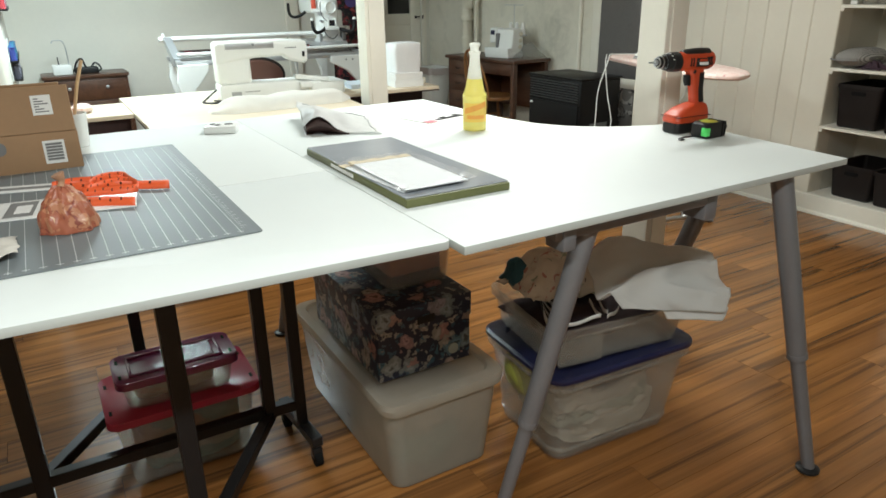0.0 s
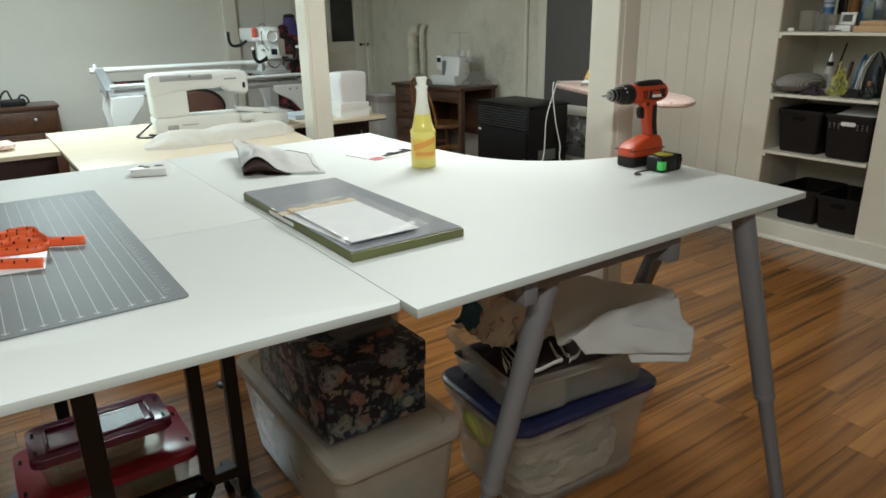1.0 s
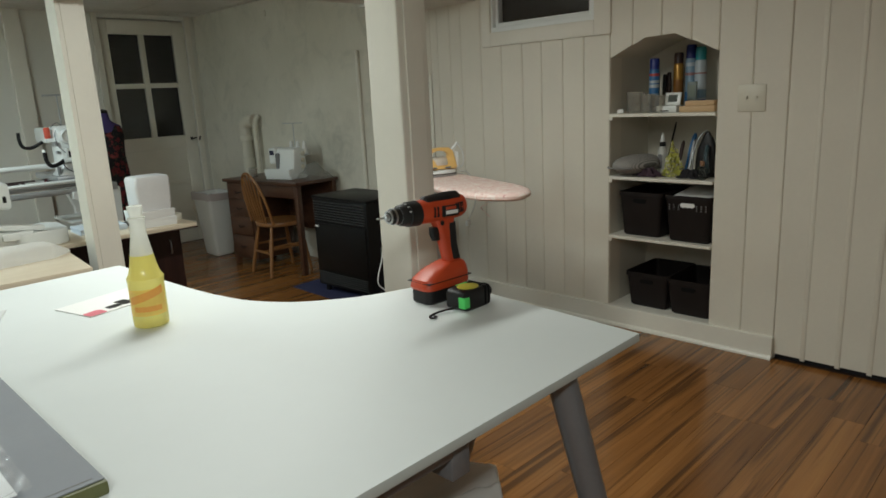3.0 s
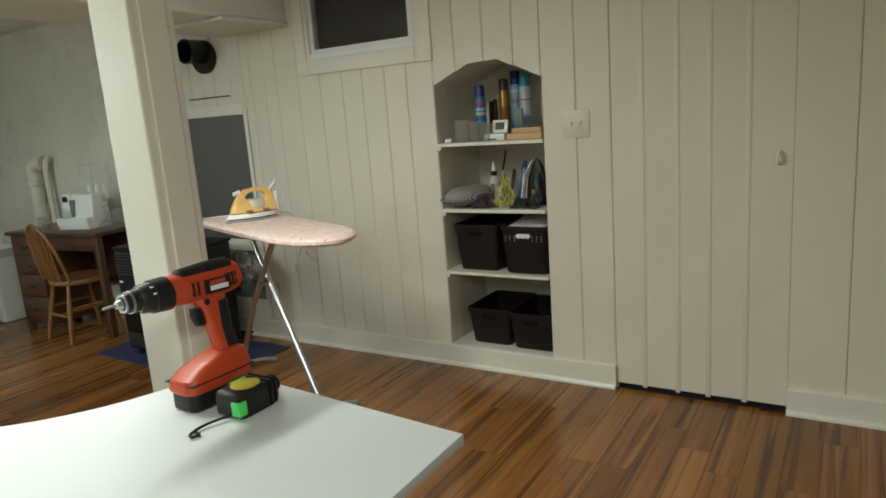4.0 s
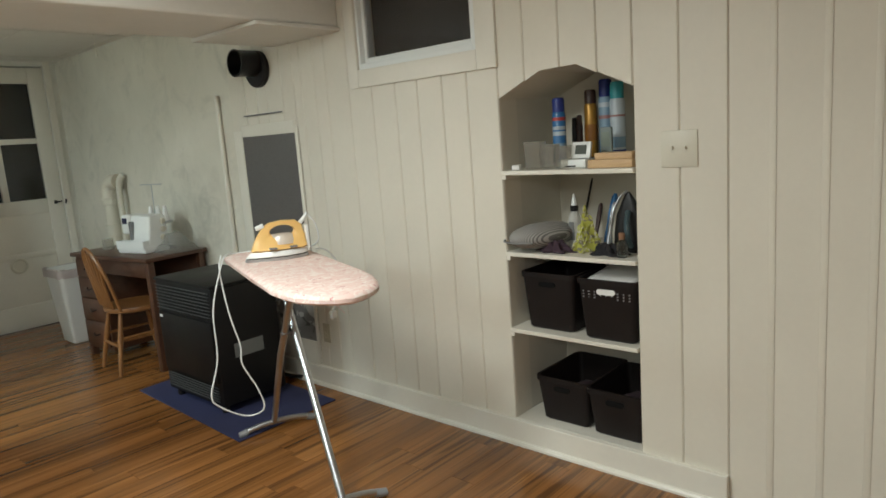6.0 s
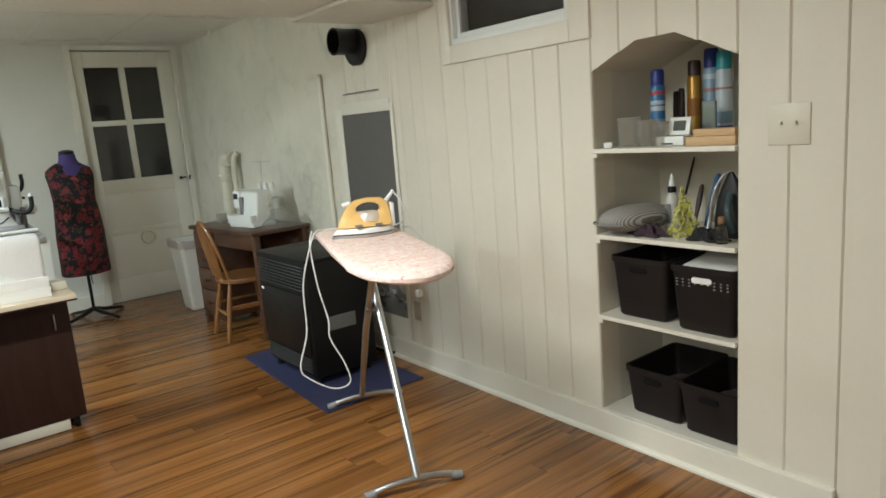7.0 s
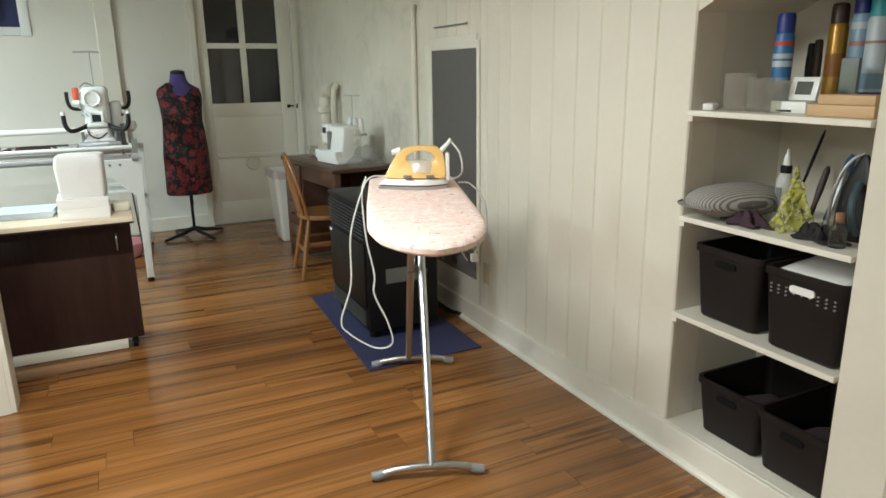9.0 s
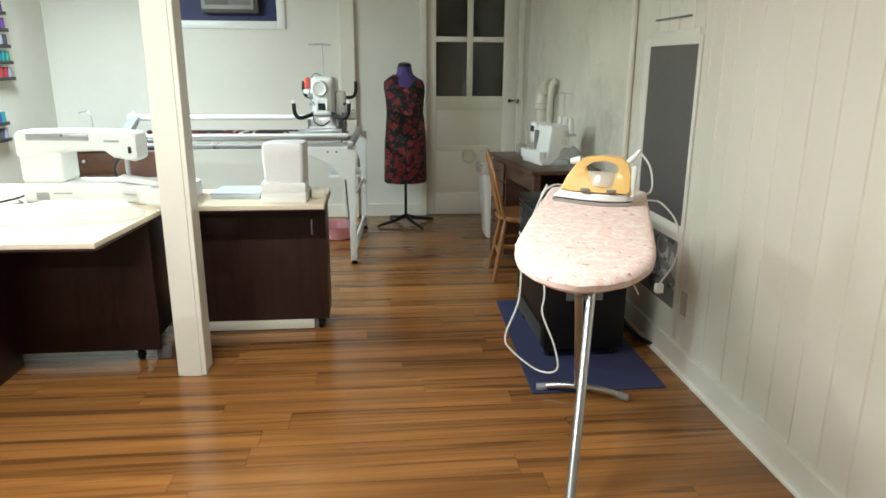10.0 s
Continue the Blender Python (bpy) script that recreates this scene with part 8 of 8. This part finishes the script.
def spray_can(x, y, z, r, h, body, cap, band, label, cap_h=0.055):
    t = thing("spray_can", (x, y, z), 0, label, "spray can", "spray cans in the niche")
    b = B()
    lathe(b, [(r - 0.003, 0.0), (r, 0.003), (r, h - cap_h - 0.018), (r * 0.86, h - cap_h - 0.004), (r * 0.8, h - cap_h)], n=22)
    part("can", b, body, t)
    b = B()
    lathe(b, [(r * 0.90, h - cap_h - 0.006), (r * 0.90, h - 0.012), (r * 0.78, h - 0.002), (r * 0.5, h)], n=22)
    part("cap", b, cap, t)
    for z0, z1, mt in band:
        b = B()
        X, Y = Vector((1, 0, 0)), Vector((0, 1, 0))
        rings(b, [circle((0, 0, z0), X, Y, r + 0.0006, 22), circle((0, 0, z1), X, Y, r + 0.0006, 22)], (False, False))
        part("printed_band", b, mt, t)
    return t


m_canblue = surface("can_blue", (0.03, 0.16, 0.38), 0.35, relief=0)
m_cancap = surface("can_cap_blue", (0.015, 0.03, 0.20), 0.4, relief=0)
m_canwhite = surface("can_white", (0.46, 0.52, 0.56), 0.35, relief=0)
m_cangold = surface("can_gold", (0.40, 0.21, 0.035), 0.3, metal=0.4, relief=0)
m_canamber = surface("can_amber", (0.30, 0.12, 0.02), 0.35, relief=0)
m_canbrown = surface("can_cap_brown", (0.05, 0.025, 0.02), 0.4, relief=0)
m_cansky = surface("can_sky", (0.22, 0.34, 0.45), 0.35, relief=0)
m_canteal = surface("can_teal", (0.03, 0.30, 0.34), 0.4, relief=0)
m_canrose = surface("can_rose", (0.36, 0.17, 0.16), 0.4, relief=0)
m_canred = surface("can_red", (0.50, 0.06, 0.05), 0.4, relief=0)
spray_can(4.20, 2.217, Z1, 0.029, 0.294, m_canblue, m_cancap, ((0.132, 0.150, m_canwhite), (0.196, 0.210, m_canred), (0.157, 0.172, m_canwhite), (0.06, 0.10, m_cansky)), "blue and white spray starch can with a navy cap")
spray_can(4.35, 2.146, Z1, 0.028, 0.321, m_cangold, m_canbrown, ((0.0, 0.030, m_canbrown), (0.10, 0.17, m_canamber)), "gold spray can with a dark brown cap")
spray_can(4.36, 2.077, Z1, 0.031, 0.360, m_cansky, m_cancap, ((0.04, 0.10, m_canblue), (0.19, 0.205, m_canrose), (0.24, 0.26, m_canwhite)), "tall pale blue spray can with a navy cap", 0.07)
spray_can(4.34, 2.012, Z1, 0.032, 0.342, m_canwhite, m_canteal, ((0.0, 0.055, m_cancap), (0.065, 0.11, m_cansky), (0.195, 0.203, m_canrose)), "white spray can with a teal cap", 0.065)
spray_can(4.33, 2.192, Z1, 0.014, 0.215, m_canbrown, m_canbrown, (), "small dark spray tube at the back of the shelf", 0.03)
spray_can(4.34, 2.222, Z1, 0.014, 0.205, M_BLACK, M_BLACK, (), "small dark spray tube at the back of the shelf", 0.03)
for k, (x, y, r, h) in enumerate(((4.075, 2.265, 0.047, 0.115), (4.085, 2.195, 0.040, 0.100), (4.075, 2.125, 0.036, 0.092))):
    t = thing("plastic_tub", (x, y, Z1), 0, "small cloudy plastic tub on the niche shelf", "tub", "cloudy tubs")
    bm = B()
    lathe(bm, [(r * 0.88, 0.0), (r * 0.92, 0.003), (r, h), (r * 1.04, h), (r * 1.04, h - 0.008), (r * 0.96, h - 0.006), (r * 0.88, 0.006)], n=24)
    part("tub", bm, M_CLEARBIN, t)
t = thing("small_display", (4.095, 2.055, Z1 + 0.034), 0, "small white framed clock display on a white stand", "clock")
bm = B()
mm = Matrix.Rotation(radians(14), 4, "Y")
box(bm, -0.006, 0.006, -0.044, 0.044, 0.002, 0.070, 0.003, m=mm)
dsp = part("case", bm, M_WHITEPL, t)
bm = B()
box(bm, -0.0072, -0.0062, -0.026, 0.026, 0.018, 0.056, 0.0003, m=mm, seg=1)
part("screen", bm, surface("lcd_grey", (0.10, 0.115, 0.10), 0.2, relief=0), dsp)
t = thing("white_case", (4.10, 2.07, Z1), 0, "flat white plastic case under the clock", "case")
bm = B()
box(bm, -0.04, 0.045, -0.055, 0.062, 0.0, 0.034, 0.004)
part("case", bm, M_WHITEPL, t)
bm = B()
box(bm, -0.0408, -0.0402, -0.01, 0.04, 0.004, 0.010)
part("slot", bm, M_BLACK, t, smooth=False)
for k, (y0, y1, z0, z1) in enumerate(((-0.115, 0.075, 0.0, 0.032), (-0.110, 0.045, 0.0325, 0.058))):
    t = thing("wood_block", (4.06, 1.905, Z1 + z0), 2 * k, "pale pine block lying on the niche shelf", "wood block", "pine blocks")
    bm = B()
    box(bm, -0.045, 0.045, y0, y1, 0.0, z1 - z0, 0.003)
    part("block", bm, M_PINE, t)
t = thing("grey_gadget", (4.22, 2.003, Z1), 6, "grey handheld gadget with a screen standing on the shelf", "gadget")
bm = B()
box(bm, -0.010, 0.010, -0.026, 0.026, 0.0, 0.155, 0.005)
gd = part("case", bm, surface("grey_green_plastic", (0.20, 0.24, 0.23), 0.5), t)
bm = B()
box(bm, -0.0112, -0.0103, -0.018, 0.018, 0.075, 0.135, 0.0003, seg=1)
part("screen", bm, surface("lcd_green", (0.22, 0.26, 0.22), 0.3, relief=0), gd)
t = thing("white_soap", (4.02, 2.325, Z1), 20, "small white block at the end of the shelf", "block")
bm = B()
box(bm, -0.02, 0.03, -0.018, 0.018, 0.0, 0.022, 0.006)
part("block", bm, M_PAPER, t)

# second shelf: seam pad, bottle, glove, irons
t = thing("pressing_pad", (4.10, 2.270, Z2), -14, "striped grey padded pressing ham hanging over the shelf edge", "pressing pad")
m_stripe, nt, bs = nodes_of("ticking_stripe")
wv = nt.nodes.new("ShaderNodeTexWave")
wv.bands_direction = "Y"
wv.inputs["Scale"].default_value, wv.inputs["Distortion"].default_value = 40.0, 0.2
link(nt, coords(nt), wv.inputs["Vector"])
link(nt, ramp(nt, wv.outputs["Fac"], [(0.50, (0.40, 0.385, 0.36)), (0.70, (0.15, 0.145, 0.14))]), bs.inputs["Base Color"])
bs.inputs["Roughness"].default_value = 0.9
bm = B()
bmesh.ops.create_uvsphere(bm, u_segments=32, v_segments=18, radius=1.0)
for v in bm.verts:
    v.co = Vector((math.copysign(abs(v.co.x) ** 0.8, v.co.x) * 0.170, -0.010 + v.co.y * 0.098, 0.060 + v.co.z * 0.056 * (1.0 + 0.06 * v.co.x)))
pad = part("pad", bm, m_stripe, t)
bm = B()
tube(bm, smooth_line([(-0.155, -0.12, 0.055), (-0.178, -0.03, 0.05), (-0.165, 0.055, 0.05), (-0.10, 0.095, 0.05), (0.0, 0.098, 0.05)], 6), 0.004, 8)
part("piping", bm, M_INK, pad)
t = thing("spray_bottle", (4.20, 2.158, Z2), 0, "white squeeze bottle with a black collar and pointed cap", "bottle")
bm = B()
lathe(bm, [(0.024, 0.0), (0.027, 0.004), (0.027, 0.125), (0.018, 0.150), (0.013, 0.158)], n=22)
part("bottle", bm, M_BOTTLECLR, t)
bm = B()
lathe(bm, [(0.017, 0.155), (0.017, 0.178), (0.014, 0.180)], n=18)
part("collar", bm, M_BLACK, t)
bm = B()
lathe(bm, [(0.013, 0.18), (0.012, 0.195), (0.005, 0.225), (0.002, 0.232)], n=16)
part("nozzle", bm, M_WHITEPL, t)
bm = B()
box(bm, -0.0285, -0.0268, -0.012, 0.012, 0.03, 0.11, 0.0004, seg=1)
part("label", bm, M_INK, t)
def rag(name, at, mat, label, rx, ry, h, seed, arms=7, rough=0.012):
    """A dropped rag: folds running down from a crumpled middle."""
    t = thing(name, at, 0, label, "cloth")
    b = B()

    def p(u, v):
        a = 2 * math.pi * u
        fold = math.sin(arms * a + seed) * 0.28 + math.sin((arms * 2 + 1) * a + seed * 2) * 0.12
        r = v * (1 + fold * v)
        z = h * (1 - v) ** 1.2 * (1 + 0.25 * math.sin(3 * a + seed)) + 0.016 * (1 + math.sin(arms * a + seed + 1.5)) * (1 - abs(2 * v - 1)) + 0.002
        return Vector((rx * r * math.cos(a), ry * r * math.sin(a), z)) + noise.noise_vector(Vector((math.cos(a) * 2, math.sin(a) * 2, v * 4 + seed))) * rough

    grid_sheet(b, 72, 18, p)
    for v in b.verts:
        v.co.z = max(v.co.z, 0.0015)
    bmesh.ops.remove_doubles(b, verts=list(b.verts), dist=0.0002)
    thicken(part("cloth", b, mat, t), 0.0016)


rag("yellow_cloth", (4.11, 2.050, Z2), print_fabric("lime_print_cloth", (0.44, 0.44, 0.08), [((0.20, 0.18, 0.12), 0.54), ((0.58, 0.56, 0.42), 0.55)], 34), "crumpled yellow-green cloth on the niche shelf", 0.052, 0.056, 0.142, 1.3, 4, 0.030)
rag("black_cloth", (4.055, 1.925, Z2), surface("black_cotton", (0.018, 0.017, 0.019), 0.9, relief=0.3), "crumpled black cloth at the shelf front", 0.038, 0.070, 0.030, 2.2, 5)
rag("plum_cloth", (4.045, 2.165, Z2), surface("plum_cloth", (0.05, 0.027, 0.04), 0.9, relief=0.3), "folded dark plum cloth at the shelf edge", 0.040, 0.075, 0.035, 4.0, 6)
for foot, top, mt, r, label in (((4.25, 2.165, Z2 + 0.007), (4.37, 2.16, 1.176), M_BLACK, 0.005, "slim black rod leaning on the niche wall"),
                                ((4.19, 2.00, Z2 + 0.010), (4.24, 1.985, 1.085), M_CHROME, 0.010, "steel scissors leaning on the niche wall"),
                                ((4.26, 2.045, Z2 + 0.012), (4.30, 2.010, 1.115), m_canblue, 0.013, "blue-handled tool leaning on the niche wall"),
                                ((4.22, 2.075, Z2 + 0.010), (4.27, 2.065, 1.075), m_canbrown, 0.010, "dark-handled tool leaning on the niche wall")):
    t = thing("hand_tool", foot, 0, label, "tool", "tools in the niche")
    bm = B()
    d = Vector(top) - Vector(foot)
    tube(bm, [(0, 0, 0), d * 0.35, d * 0.60, d * 0.92, d], [r * 0.7, r * 0.8, r * 1.1, r, r * 0.5], 10)
    part("tool", bm, mt, t)
t = thing("travel_iron", (4.14, 1.880, Z2), 0, "dark steam iron standing on its heel on the shelf", "iron")
bm = B()
secs = []
for z, y0, y1, w in ((0.0, -0.055, 0.055, 0.050), (0.01, -0.060, 0.058, 0.054), (0.08, -0.062, 0.055, 0.052), (0.15, -0.055, 0.045, 0.045), (0.21, -0.035, 0.020, 0.028), (0.245, -0.012, 0.004, 0.008)):
    secs.append([Vector((0.045 - 0.04 + xx * 0.5, yy, z)) for xx, yy in rounded(-w, w, y0, y1, min(w, (y1 - y0) / 2) * 0.7, 4)])
rings(bm, secs)
part("body", bm, M_BLACK, t)
bm = B()
tube(bm, smooth_line([(-0.03, 0.058, 0.01), (-0.032, 0.056, 0.09), (-0.03, 0.046, 0.16), (-0.02, 0.020, 0.225), (0.0, -0.004, 0.250)], 6), 0.005, 10)
part("soleplate_edge", bm, M_CHROME, t, "bright metal soleplate edge")
bm = B()
tube(bm, smooth_line([(-0.03, -0.03, 0.03), (-0.062, -0.035, 0.06), (-0.066, -0.03, 0.12), (-0.03, -0.02, 0.17)], 6), 0.011, 10)
part("handle", bm, surface("teal_grey_plastic", (0.05, 0.085, 0.10), 0.3), t)
t = thing("glass_jar", (4.03, 1.850, Z2), 0, "small glass bottle with a cork at the shelf front", "jar")
bm = B()
lathe(bm, [(0.020, 0.0), (0.023, 0.003), (0.023, 0.055), (0.012, 0.066), (0.012, 0.075), (0.010, 0.075), (0.010, 0.066), (0.021, 0.052), (0.021, 0.005)], n=20)
part("jar", bm, glass("bottle_glass", (0.9, 0.95, 0.95)), t)
bm = B()
lathe(bm, [(0.011, 0.070), (0.012, 0.078), (0.012, 0.095), (0.010, 0.097)], n=14)
part("cork", bm, surface("cork", (0.30, 0.16, 0.09), 0.8), t)
